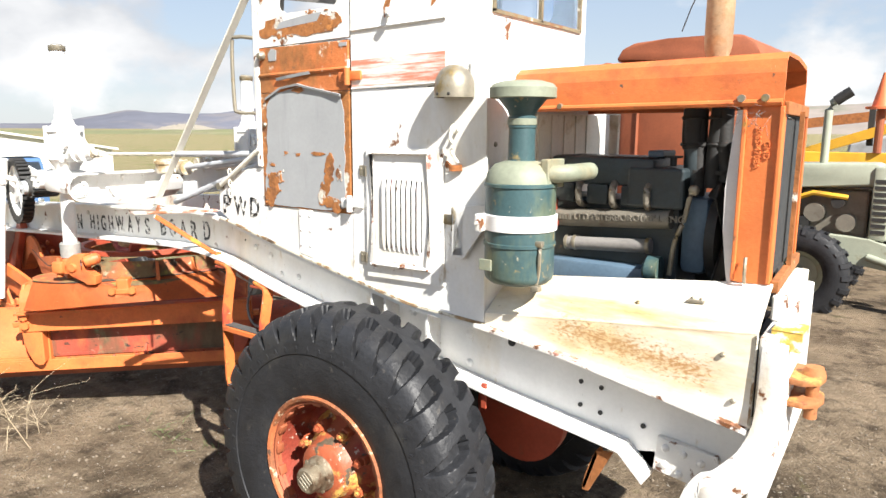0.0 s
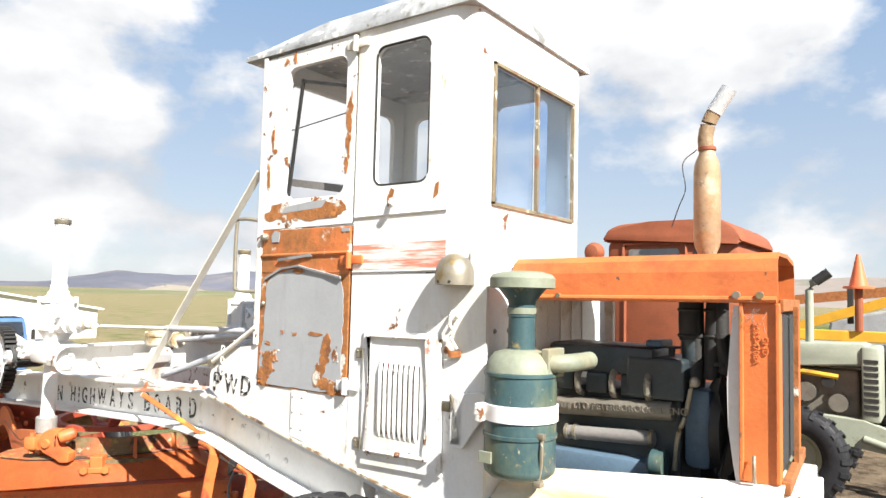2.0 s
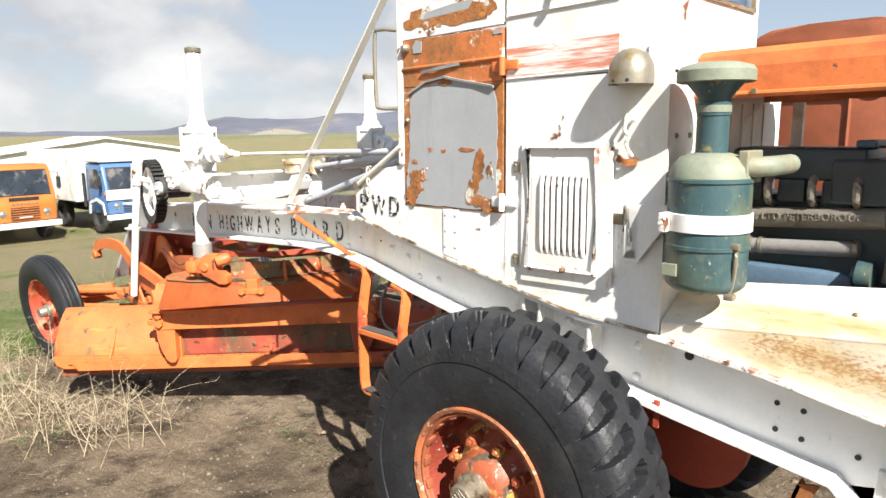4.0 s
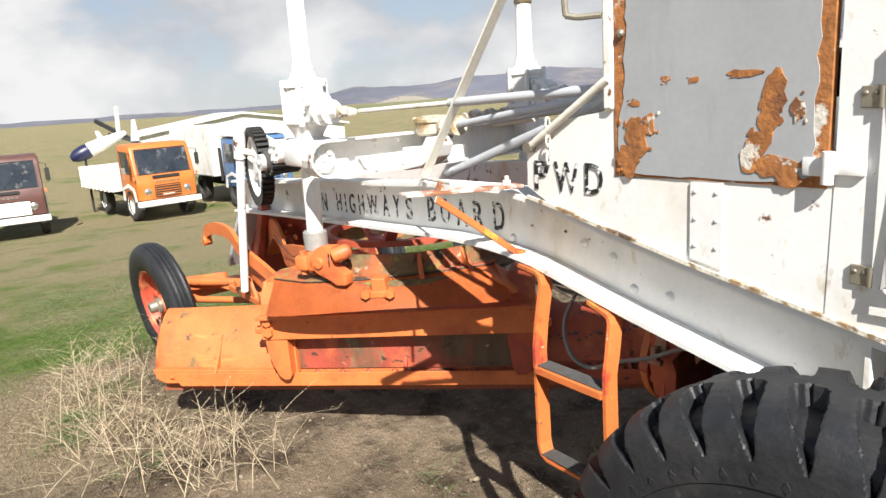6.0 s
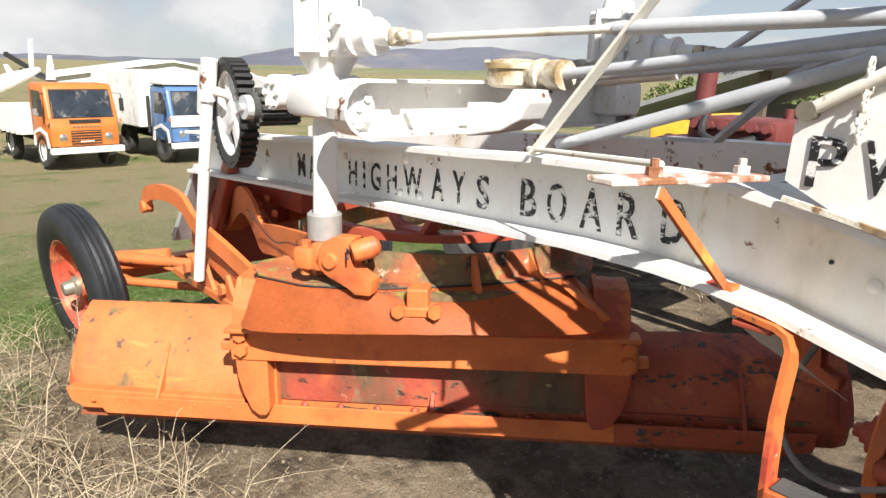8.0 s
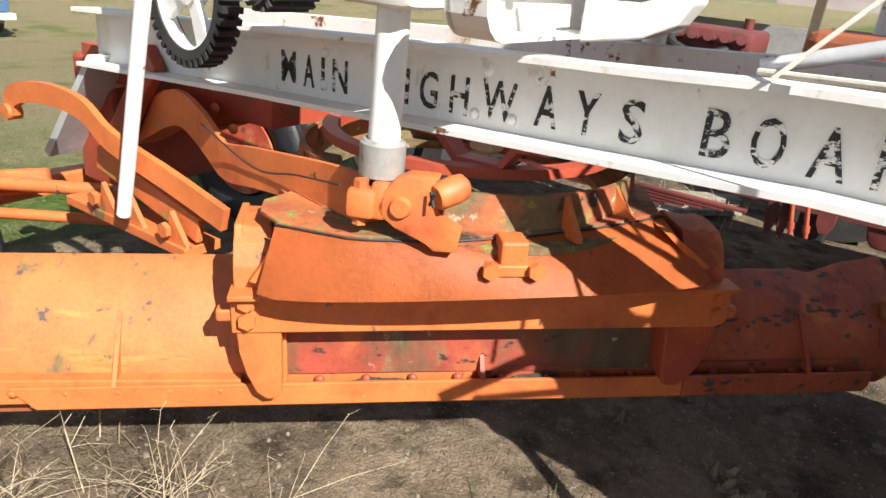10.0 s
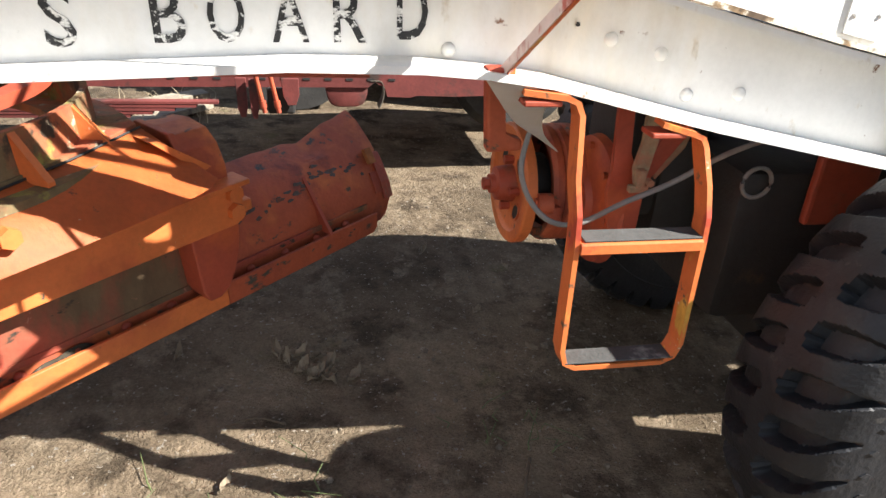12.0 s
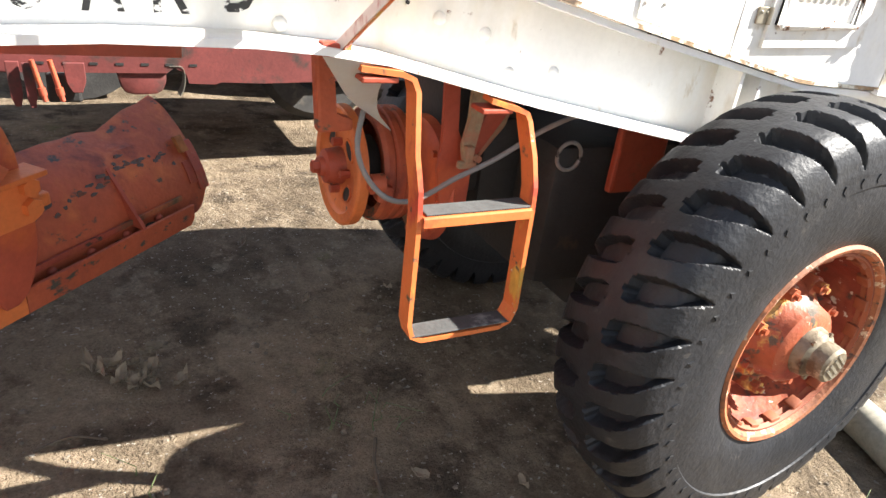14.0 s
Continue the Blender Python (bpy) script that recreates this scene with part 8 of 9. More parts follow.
    for p, q in zip(left, right):
        p, q = Vector(p), Vector(q)
        rows.append([bm.verts.new(p.lerp(q, g) + Vector((0, -0.9, 0.25)) * (q - p).length * 0.16 * math.sin(math.pi * g)) for g in (0, 0.17, 0.33, 0.5, 0.67, 0.83, 1)])
    for a, b in zip(rows, rows[1:]):
        for j in range(6):
            bm.faces.new((a[j], b[j], b[j + 1], a[j + 1]))
    bmesh.ops.solidify(bm, geom=bm.faces[:], thickness=0.003)
    part("guard_sheet", bm, WHITE, tr, "curled white guard sheet torn to a point", True)
    axle = part("rear_axle", B(), DARKMETAL, grader, "oily rear axle and gearbox")
    bm = B()
    rod(bm, (0.03, -0.1, 0.632), (0.03, 2 * YC + 0.1, 0.632), 0.10, seg=24)
    lathe(bm, [(0.0, -0.2), (0.14, -0.18), (0.24, -0.08), (0.26, 0.0), (0.24, 0.08), (0.14, 0.18), (0.0, 0.2)], 28, Matrix.Translation((0.03, YC, 0.632)) @ OUT)
    part("axle_tube", bm, DARKMETAL, axle, "", True)
    bm = B()
    box(bm, -0.46, 0.15, 0.22, 0.84, 0.55, 1.02, 0.04)
    box(bm, -0.25, 0.05, 0.26, 0.80, 0.40, 0.60, 0.05)
    part("gearbox", bm, DARKMETAL, axle, "", True)
    bm = B()
    tube(bm, [(-0.43 + 0.042 * math.cos(a), 0.205, 0.995 + 0.042 * math.sin(a)) for a in [2 * math.pi * q / 18 for q in range(19)]], 0.006, 8)
    part("cover_ring", bm, HOSE, axle, "", True)
    bm = B()
    box(bm, -0.28, -0.09, 0.17, 0.20, 0.88, 1.10, 0.01)
    part("red_plate", bm, RED, axle, "red support plate")
    bm = B()
    lathe(bm, [(0.0, 0.0), (0.12, 0.01), (0.20, 0.04), (0.205, 0.10), (0, 0.10)], 32, Matrix.Translation((0.60, 0.30, 0.83)) @ OUT)
    part("round_cover", bm, RED, axle, "round red cover behind the wheel", True)
    bm = B()
    bar(bm, (0.545, 0.02, 1.0), (0.545, 0.02, 0.90), 0.02, 0.012, (0, 1, 0))
    part("small_tab", bm, RED, axle)
    bm = B()
    box(bm, 0.2, 1.45, 0.25, 0.8, 0.95, 1.25, 0.03)
    part("rear_casing", bm, DARKMETAL, axle)


build_under()


# ---- other vehicles and the yard around ----
def lorry(name, label, m, body, width=2.0, height=2.35, grey=False, kind="cabover"):
    """A forward-control lorry cab seen from the front: x ahead, origin on the ground under the bumper."""
    t = thing(name, label, "truck")
    w = width / 2
    h = height
    bm = B()
    prof = [(0.0, 0.62), (0.02, 1.15), (-0.04, 1.38), (-0.26, h - 0.12), (-0.36, h - 0.02), (-1.35, h), (-1.45, h - 0.1), (-1.5, 0.62)]
    prism(bm, prof, -w, w, "y", 0.07)
    cabp = part("cab", bm, body, t, "", True, m)
    bm = B()
    sweep(bm, [(-0.055, -w + 0.10, 1.40), (-0.055, w - 0.10, 1.40), (-0.25, w - 0.13, h - 0.17), (-0.25, -w + 0.13, h - 0.17), (-0.055, -w + 0.10, 1.40)], [(-.012, -.02), (.012, -.02), (.012, .02), (-.012, .02)], (1, 0, 0.2))
    part("windscreen_seal", bm, RUBBER_STRIP, cabp, "", False, m)
    for s in (-1, 1):
        bm = B()
        tube(bm, [(-0.28, s * (w - 0.02), h - 0.25), (-0.10, s * (w + 0.16), h - 0.28), (-0.10, s * (w + 0.16), 1.5)], 0.012, 6)
        box(bm, -0.12, -0.085, s * (w + 0.16) - 0.06, s * (w + 0.16) + 0.06, 1.55, h - 0.40, 0.01)
        part("mirror", bm, DARKMETAL, cabp, "", False, m)
        bm = B()
        bar(bm, (-0.03, s * 0.25 - 0.2, 1.44), (-0.13, s * 0.25 + 0.12, 1.75), 0.012, 0.012)
        part("wiper", bm, DARKMETAL, cabp, "", False, m)
        bm = B()
        for x in (-0.33, -1.28):
            box(bm, x - 0.006, x + 0.006, s * (w + 0.002) - 0.003, s * (w + 0.002) + 0.003, 0.75, h - 0.15)
        scatter("door_gap", bm, DARKMETAL, cabp, "", False, m)
    bm = B()
    prism(bm, [(-0.045, 1.42), (-0.245, h - 0.20), (-0.235, h - 0.19), (-0.03, 1.42)], -w + 0.13, w - 0.13)
    part("windscreen", bm, DARKGLASS, cabp, "dark windscreen", False, m)
    for s in (-1, 1):
        bm = B()
        prism(bm, [(-0.42, 1.42), (-0.50, h - 0.22), (-1.2, h - 0.2), (-1.2, 1.42)], s * (w + 0.004) - 0.004, s * (w + 0.004) + 0.004)
        part("side_window", bm, DARKGLASS, cabp, "", False, m)
        bm = B()
        lathe(bm, [(0, 0.03), (0.06, 0.025), (0.085, 0.005), (0.10, 0.0), (0.10, -0.02)], 20, Matrix.Translation((0.02, s * (w - 0.30), 0.88)) @ Matrix.Rotation(radians(90), 4, "Y"))
        part("headlamp", bm, CHROME, cabp, "", True, m)
        bm = B()
        box(bm, 0.0, 0.05, s * (w + 0.05) - 0.03, s * (w + 0.05) + 0.03, 1.25, 1.35, 0.01)
        part("indicator", bm, CONE, cabp, "", False, m)
    bm = B()
    box(bm, 0.0, 0.03, -w + 0.50, w - 0.50, 0.70, 1.06)
    part("grille", bm, DARKMETAL, cabp, "", False, m)
    for i in range(5):
        bm = B()
        box(bm, 0.025, 0.05, -w + 0.5, w - 0.5, 0.73 + 0.07 * i, 0.75 + 0.07 * i)
        scatter("grille_bar", bm, body, cabp, "", False, m)
    bm = B()
    box(bm, 0.02, 0.045, -0.22, 0.22, 0.71, 0.81)
    plate = part("number_plate", bm, DARKMETAL, t, "dark number plate", False, m)
    bm = B()
    for i in range(6):
        box(bm, 0.045, 0.048, -0.17 + 0.06 * i, -0.13 + 0.06 * i, 0.74, 0.785)
    scatter("plate_mark", bm, TRUCK_WHITE, plate, "", False, m)
    bm = B()
    for i in range(7):
        box(bm, -0.005, 0.035, -0.33 + 0.105 * i, -0.265 + 0.105 * i, 1.145, 1.18)
    scatter("badge", bm, CHROME, cabp, "", False, m)
    bm = B()
    box(bm, 0.0, 0.03, -0.4, 0.4, 1.27, 1.35)
    part("vent", bm, DARKMETAL, cabp, "", False, m)
    bm = B()
    box(bm, -0.02, 0.16, -w - 0.06, w + 0.06, 0.45, 0.62, 0.03)
    part("bumper", bm, TRUCK_WHITE, t, "chipped white bumper", False, m)
    for x in (-0.75, -3.6):
        for s in (-1, 1):
            bm = B()
            lathe(bm, [(0.0, 0.02), (0.12, 0.05), (0.24, 0.02), (0.26, 0.10), (0.30, 0.12), (0.44, 0.12), (0.48, 0.08), (0.48, -0.1), (0.2, -0.12)], 26, Matrix.Translation((x, s * (w - 0.12), 0.48)) @ Matrix.Rotation(radians(-90 * s), 4, "X"))
            part("wheel", bm, RUBBER_DUSTY, t, "", True, m)
            bm = B()
            lathe(bm, [(0.0, 0.04), (0.1, 0.06), (0.20, 0.035), (0.27, 0.085), (0.29, 0.12)], 22, Matrix.Translation((x, s * (w - 0.115), 0.48)) @ Matrix.Rotation(radians(-90 * s), 4, "X"))
            part("rim", bm, TRUCK_WHITE if not grey else DARKMETAL, t, "", True, m)
    for s in (-1, 1):
        bm = B()
        sweep(bm, [(-0.2, s * (w + .01), 0.6), (-0.28, s * (w + .01), 0.95), (-0.75, s * (w + .01), 1.07), (-1.2, s * (w + .01), 0.95), (-1.3, s * (w + .01), 0.6)], [(-.05, -.02), (.05, -.02), (.05, .02), (-.05, .02)], (0, 1, 0))
        part("mudguard", bm, TRUCK_WHITE, t, "", False, m)
    bm = B()
    box(bm, -4.8, -0.4, -0.4, 0.4, 0.55, 0.75)
    part("chassis", bm, DARKMETAL, t, "", False, m)
    return t


def facing(x, y, z, yaw):
    return pose(x, y, z, 0, 0, yaw)


t1 = lorry("lorry", "orange forward-control lorry with pale tipper body, parked on grass", facing(-21.2, 3.62, -1.21, 6), TRUCK_ORANGE, 1.78, 2.3)
bm = B()
box(bm, -5.0, -1.6, -1.15, 1.15, 0.85, 1.55, 0.02)
for i in range(8):
    box(bm, -4.9 + 0.43 * i, -4.84 + 0.43 * i, -1.19, 1.19, 0.85, 1.55)
scatter("tipper_body", bm, CREAM, t1, "cream drop-side body", False, facing(-21.2, 3.62, -1.21, 6))
t2 = lorry("lorry", "blue and white lorry with a white box body", facing(-21.0, 6.75, -1.2, 4), TRUCK_BLUE, 1.8, 2.25, True)
M2 = facing(-21.0, 6.75, -1.2, 4)
bm = B()
box(bm, 0.0, 0.06, -0.93, 0.93, 1.08, 1.40)
part("white_band", bm, TRUCK_WHITE, t2, "", False, M2)
bm = B()
box(bm, -1.35, -0.3, -0.96, 0.96, 2.26, 2.36, 0.03)
part("roof_rack", bm, TRUCK_WHITE, t2, "", False, M2)
bm = B()
box(bm, -5.6, -1.7, -1.15, 1.1, 0.95, 2.62, 0.03)
part("box_body", bm, TRUCK_WHITE, t2, "white box body", False, M2)
bm = B()
rod(bm, (-1.6, -0.9, 0.8), (-1.6, -0.9, 1.9), 0.05)
part("snorkel", bm, DARKMETAL, t2, "", True, M2)
t3 = lorry("lorry", "faded maroon lorry with pale grille on the grass", facing(-21.6, -0.6, -1.24, -4), MAROON, 2.0, 2.3, True)
bm = B()
box(bm, 0.03, 0.06, -0.62, 0.62, 0.66, 1.04, 0.02)
part("pale_grille", bm, TRUCK_WHITE, t3, "", False, facing(-21.6, -0.6, -1.24, -4))
# crane truck and bits behind the orange lorry
cr = thing("crane_lorry", "white breakdown crane lorry with a raised jib", "truck")
MC = facing(-26.0, 4.4, -1.27, -20)
bm = B()
box(bm, -3.5, 0, -1.1, 1.1, 0.7, 1.9, 0.05)
part("body", bm, TRUCK_WHITE, cr, "", False, MC)
bm = B()
bar(bm, (-1.0, 0, 1.8), (-2.6, -2.2, 3.1), 0.12, 0.14)
bar(bm, (-1.2, 0.4, 1.8), (-1.4, -1.6, 2.6), 0.10, 0.10)
scatter("jib", bm, DARKMETAL, cr, "", False, MC)
bm = B()
bar(bm, (-1.6, -1.3, 2.3), (-1.5, -1.2, 3.6), 0.16, 0.05)
part("upright_fin", bm, ZINC, cr, "", False, MC)
for s in (-1, 1):
    bm = B()
    rod(bm, (-0.8, s * 1.0, 0.48), (-0.8, s * 0.8, 0.48), 0.48, seg=24)
    part("wheel", bm, RUBBER_DUSTY, cr, "", True, MC)
# light aircraft laid up behind the lorries
pl = thing("light_aircraft", "white light aircraft with dark blue nose laid up behind lorries", "aircraft")
bm = B()
lathe(bm, [(0.0, 0.0), (0.10, 0.02), (0.22, 0.2), (0.26, 0.5), (0.25, 0.65)], 20, pose(-26, 1.75, 0.62, -68, 0, 0))
part("nose", bm, NAVY, pl, "dark blue nose", True)
bm = B()
lathe(bm, [(0.25, 0.65), (0.22, 1.1), (0.14, 1.7), (0.08, 2.0), (0.0, 2.05)], 20, pose(-26, 1.75, 0.62, -68, 0, 0))
part("fuselage", bm, TRUCK_WHITE, pl, "", True)
for y, z, h, lean in ((2.75, 1.0, 0.5, -0.12), (3.75, 1.05, 0.75, 0.12)):
    bm = B()
    prism(bm, [(y, z), (y + 0.28, z), (y + lean + 0.12, z + h), (y + lean, z + h)], -26.03, -25.97, "x")
    part("fin", bm, ZINC, pl)
bm = B()
for y in (2.2, 3.6):
    rod(bm, (-26, y, -1.3), (-26, y, 0.85), 0.04, seg=8)
scatter("stand", bm, DARKMETAL, pl)
car = thing("parked_car", "small orange and blue car far off on the grass", "car")
MK = facing(-34, 3.4, -1.27, 80)
bm = B()
prism(bm, [(0, 0.3), (0, 0.75), (1.0, 0.85), (1.4, 1.3), (2.9, 1.32), (3.4, 0.85), (4.0, 0.75), (4.0, 0.3)], -0.8, 0.8, "y", 0.05)
part("body", bm, TRUCK_ORANGE, car, "", True, MK)
for x in (0.7, 3.2):
    bm = B()
    rod(bm, (x, -0.82, 0.3), (x, 0.82, 0.3), 0.3, seg=20)
    part("wheel", bm, RUBBER, car, "", True, MK)
# pale shed with a low gable, far across the grass
shed = thing("farm_shed", "long pale metal shed with a low gable roof", "shed")
MS = pose(-45, 8.0, -1.29, 0, 0, 78)
bm = B()
prism(bm, [(0, -0.2), (13, -0.2), (13, 1.85), (6.3, 2.93), (0, 1.95)], 0, 16, "y")
part("shed_wall", bm, SHED, shed, "", False, MS)
bm = B()
for a, b in (((-0.3, 1.93), (6.3, 2.95)), ((6.3, 2.95), (13.3, 1.80))):
    prism(bm, [a, b, (b[0], b[1] + 0.12), (a[0], a[1] + 0.12)], -0.3, 16.3)
part("roof", bm, SHED, shed, "", False, MS)

# rust-brown cab standing behind the grader
rc = thing("old_truck", "rust-brown old truck cab with rounded roof behind the grader", "truck")
bm = B()
prism(bm, [(-0.86, 0.7), (-0.86, 2.610), (-0.80, 2.700), (-0.68, 2.740), (0.24, 2.760), (0.37, 2.680), (0.42, 2.510), (0.43, 0.7)], 4.5, 5.9, "y", 0.06)
cabr = part("cab", bm, BROWN_RUST, rc, "", True)
bm = B()
prism(bm, [(-0.90, 2.660), (-0.84, 2.760), (-0.72, 2.810), (-0.4, 2.830), (0.10, 2.832), (0.28, 2.820), (0.40, 2.740), (0.46, 2.610), (0.42, 2.620), (-0.86, 2.630)], 4.46, 5.94, "y", 0.03)
part("roof", bm, BROWN_RUST, rc, "rusty domed roof", True)
bm = B()
prism(bm, rounded(-0.62, -0.12, 2.260, 2.560, 0.03), 4.485, 4.505)
part("side_glass", bm, DARKGLASS, cabr, "dark side glass")
bm = B()
for pts in (rounded(-0.68, -0.06, 2.200, 2.610, 0.03), rounded(-0.66, -0.05, 1.15, 2.20, 0.03)):
    tube(bm, [(p[0], 4.492, p[1]) for p in pts] + [(pts[0][0], 4.492, pts[0][1])], 0.018, 6)
scatter("door_moulding", bm, BROWN_RUST, cabr, "", True)
bm = B()
prism(bm, rounded(-0.0, 0.24, 2.190, 2.580, 0.11), 4.487, 4.503)
part("dark_opening", bm, DARKMETAL, cabr)
bm = B()
lathe(bm, [(0, 0.1), (0.07, 0.08), (0.10, 0.02), (0.10, -0.03), (0, -0.06)], 18, Matrix.Translation((-0.95, 4.4, 2.530)) @ OUT)
rod(bm, (-0.95, 4.4, 2.440), (-0.87, 4.5, 2.400), 0.025)
part("spot_lamp", bm, BROWN_RUST, rc, "", True)
bm = B()
box(bm, -2.2, 0.5, 4.6, 5.8, 0.55, 0.85, 0.02)
box(bm, -2.3, -0.9, 4.65, 5.7, 0.85, 1.5, 0.08)
part("chassis", bm, BROWN_RUST, rc)
for x in (-1.7, 0.0):
    for y in (4.55, 5.85):
        bm = B()
        rod(bm, (x, y - 0.13, 0.5), (x, y + 0.13, 0.5), 0.5, seg=28)
        part("wheel", bm, RUBBER_DUSTY, rc, "", True)
# white cab edge with slatted guard beside it
wb = thing("white_truck_body", "white truck body panel standing behind the grader", "truck")
bm = B()
box(bm, -1.9, -1.02, 5.2, 6.4, 0.4, 2.15, 0.04)
part("panel", bm, TRUCK_WHITE, wb)
for i in range(5):
    bm = B()
    rod(bm, (-1.35 + 0.07 * i, 5.15, 1.5), (-1.35 + .07 * i, 5.15, 1.85), 0.012, seg=8)
    part("guard_bar", bm, TRUCK_WHITE, wb)
bm = B()
box(bm, -1.9, -1.02, 5.2, 6.4, 0.02, 0.4, 0.02)
part("base", bm, DARKMETAL, wb)

# sage-green tractor
tc = thing("tractor", "sage-green wheeled tractor with open engine side and bent exhaust", "tractor")
bm = B()
prism(bm, [(0.05, 1.30), (0.05, 1.52), (0.12, 1.60), (1.20, 1.63), (1.27, 1.58), (1.27, 1.40), (1.20, 1.38), (0.2, 1.32)], 6.75, 7.35, "y", 0.03)
part("bonnet", bm, SAGE, tc, "", True)
bm = B()
box(bm, 1.18, 1.36, 6.72, 7.38, 0.78, 1.60, 0.03)
part("radiator_shell", bm, SAGE, tc, "", True)
for i in range(9):
    bm = B()
    box(bm, 1.20, 1.34, 6.712, 6.72, 0.86 + 0.07 * i, 0.90 + 0.07 * i)
    part("slot", bm, DARKMETAL, tc)
bm = B()
prism(bm, [(0.05, 0.62), (0.60, 0.56), (1.75, 0.42), (1.75, 0.62), (1.20, 0.80), (0.05, 0.86)], 6.70, 6.80, "y", 0.01)
part("frame_rail", bm, SAGE, tc)
bm = B()
box(bm, 0.15, 1.15, 6.9, 7.25, 0.75, 1.32, 0.03)
part("engine", bm, ALLOY, tc, "grimy engine")
for x, z, r in ((0.35, 1.15, .09), (0.62, 1.05, .11), (0.85, 1.18, .07), (0.5, .92, .08), (0.95, 0.95, .1)):
    bm = B()
    rod(bm, (x, 6.78, z), (x, 6.92, z), r, seg=14)
    part("engine_fitting", bm, ALLOY if r > .08 else DARKMETAL, tc, "", True)
bm = B()
tube(bm, [(0.4, 6.8, 1.2), (0.6, 6.76, 1.28), (0.95, 6.8, 1.24)], 0.03, 8)
part("manifold", bm, YELLOW, tc, "", True)
bm = B()
tube(bm, [(0.64, 7.0, 1.58), (0.64, 7.0, 2.22), (0.67, 7.0, 2.30), (0.72, 7.0, 2.34)], 0.045, 14)
part("exhaust_pipe", bm, SAGE, tc, "", True)
bm = B()
rod(bm, (0.70, 7.0, 2.32), (0.85, 7.0, 2.43), 0.06, seg=14)
part("exhaust_cap", bm, DARKMETAL, tc, "", True)
for y, side in ((6.35, 1), (7.7, -1)):
    W_ = Matrix.Translation((0.58, y, 0.40)) @ OUT
    bm = B()
    lathe(bm, [(0.27, 0.12), (0.33, 0.15), (0.44, 0.16), (0.505, 0.12), (0.52, 0.0), (0.505, -0.12), (0.44, -0.16), (0.33, -0.15), (0.27, -0.12)], 40, W_)
    tyre = part("tyre", bm, RUBBER, tc, "", True)
    for i in range(22):
        bm = B()
        a = Matrix.Rotation(2 * math.pi * i / 22, 4, "Z")
        for k in (1, -1):
            prism(bm, [(0.50, 0.0), (0.545, 0.01), (0.53, k * 0.13), (0.46, k * 0.165), (0.44, k * 0.16), (0.49, k * 0.11)], -0.03 + 0.02 * k, 0.02 + 0.02 * k, "y", 0, W_ @ a)
        part("tread_lug", bm, RUBBER, tyre)
    bm = B()
    lathe(bm, [(0, 0.03), (0.08, 0.05), (0.1, 0.0), (0.2, -0.01), (0.25, 0.09), (0.29, 0.125), (0.30, 0.11)], 30, W_)
    part("rim", bm, SAGE, tc, "", True)
bm = B()
rod(bm, (1.6, 6.6, 0.42), (1.95, 6.55, 0.3), 0.10, seg=14)
rod(bm, (1.2, 6.7, 0.6), (1.6, 6.62, 0.5), 0.04)
part("front_arm", bm, SAGE, tc, "", True)
# yellow machine with boom, beam and cone on a post
ym = thing("yellow_loader", "yellow machine with booms and a cone on a post", "loader")
bm = B()
box(bm, -0.3, 4.5, 9.9, 10.1, 1.50, 1.66, 0.01)
part("long_rail", bm, YELLOW, ym)
bm = B()
bar(bm, (-0.2, 10.6, 1.62), (2.2, 10.4, 2.45), 0.12, 0.15)
part("boom", bm, YELLOW, ym)
bm = B()
bar(bm, (-1.0, 11.2, 2.02), (3.5, 11.2, 2.55), 0.12, 0.16)
part("upper_beam", bm, RUSTY, ym, "rusty upper beam")
bm = B()
box(bm, 0.68, 0.76, 10.6, 10.75, 1.75, 2.32)
part("hanger", bm, DARKMETAL, ym)
# hull's shadow is put in as a dark colour
bm = B()
box(bm, -0.9, 4.5, 10.3, 12.5, 0.35, 1.35, 0.05)
part("hull", bm, DARKMETAL, ym, "body coloured dark to stand for shadow")
bm = B()
prism(bm, [(-1.4, 0.4), (-1.4, 1.62), (-0.55, 1.62), (-0.4, 1.3), (-0.4, 0.4)], 8.9, 9.6, "y", 0.03)
part("yellow_cab", bm, YELLOW, ym, "yellow cab")
bm = B()
prism(bm, rounded(-1.25, -0.65, 1.2, 1.52, 0.05), 8.886, 8.896)
part("cab_glass", bm, DARKGLASS, ym)
bm = B()
rod(bm, (0.90, 9.9, 1.66), (0.90, 9.9, 2.30), 0.055, seg=12)
part("post", bm, BROWN_RUST, ym)
for x in (0.2, 3.2):
    bm = B()
    rod(bm, (x, 9.7, 0.42), (x, 10.1, 0.42), 0.45, seg=26)
    part("wheel", bm, RUBBER_DUSTY, ym, "", True)
cone = thing("traffic_cone", "orange traffic cone set on top of a rusty post", "cone")
bm = B()
lathe(bm, [(0.0, 0.52), (0.025, 0.52), (0.13, 0.04), (0.21, 0.035), (0.21, 0.0), (0, 0.0)], 22, Matrix.Translation((0.90, 9.9, 2.30)))
part("cone_body", bm, CONE, cone, "", True)
# darker parked machine behind the tractor, hiding the foot of the hill
dm = thing("scrap_machine", "dark parked machine with grey cover", "machine")
bm = B()
prism(bm, [(0.0, 1.1), (0.1, 1.75), (1.2, 2.0), (2.9, 1.7), (3.0, 1.0)], 13.5, 15.0, "y", 0.05)
part("cover", bm, SHED_ROOF, dm)
bm = B()
box(bm, 0.0, 3.0, 13.6, 14.9, 0.02, 1.1, 0.05)
part("hull", bm, DARKMETAL, dm)

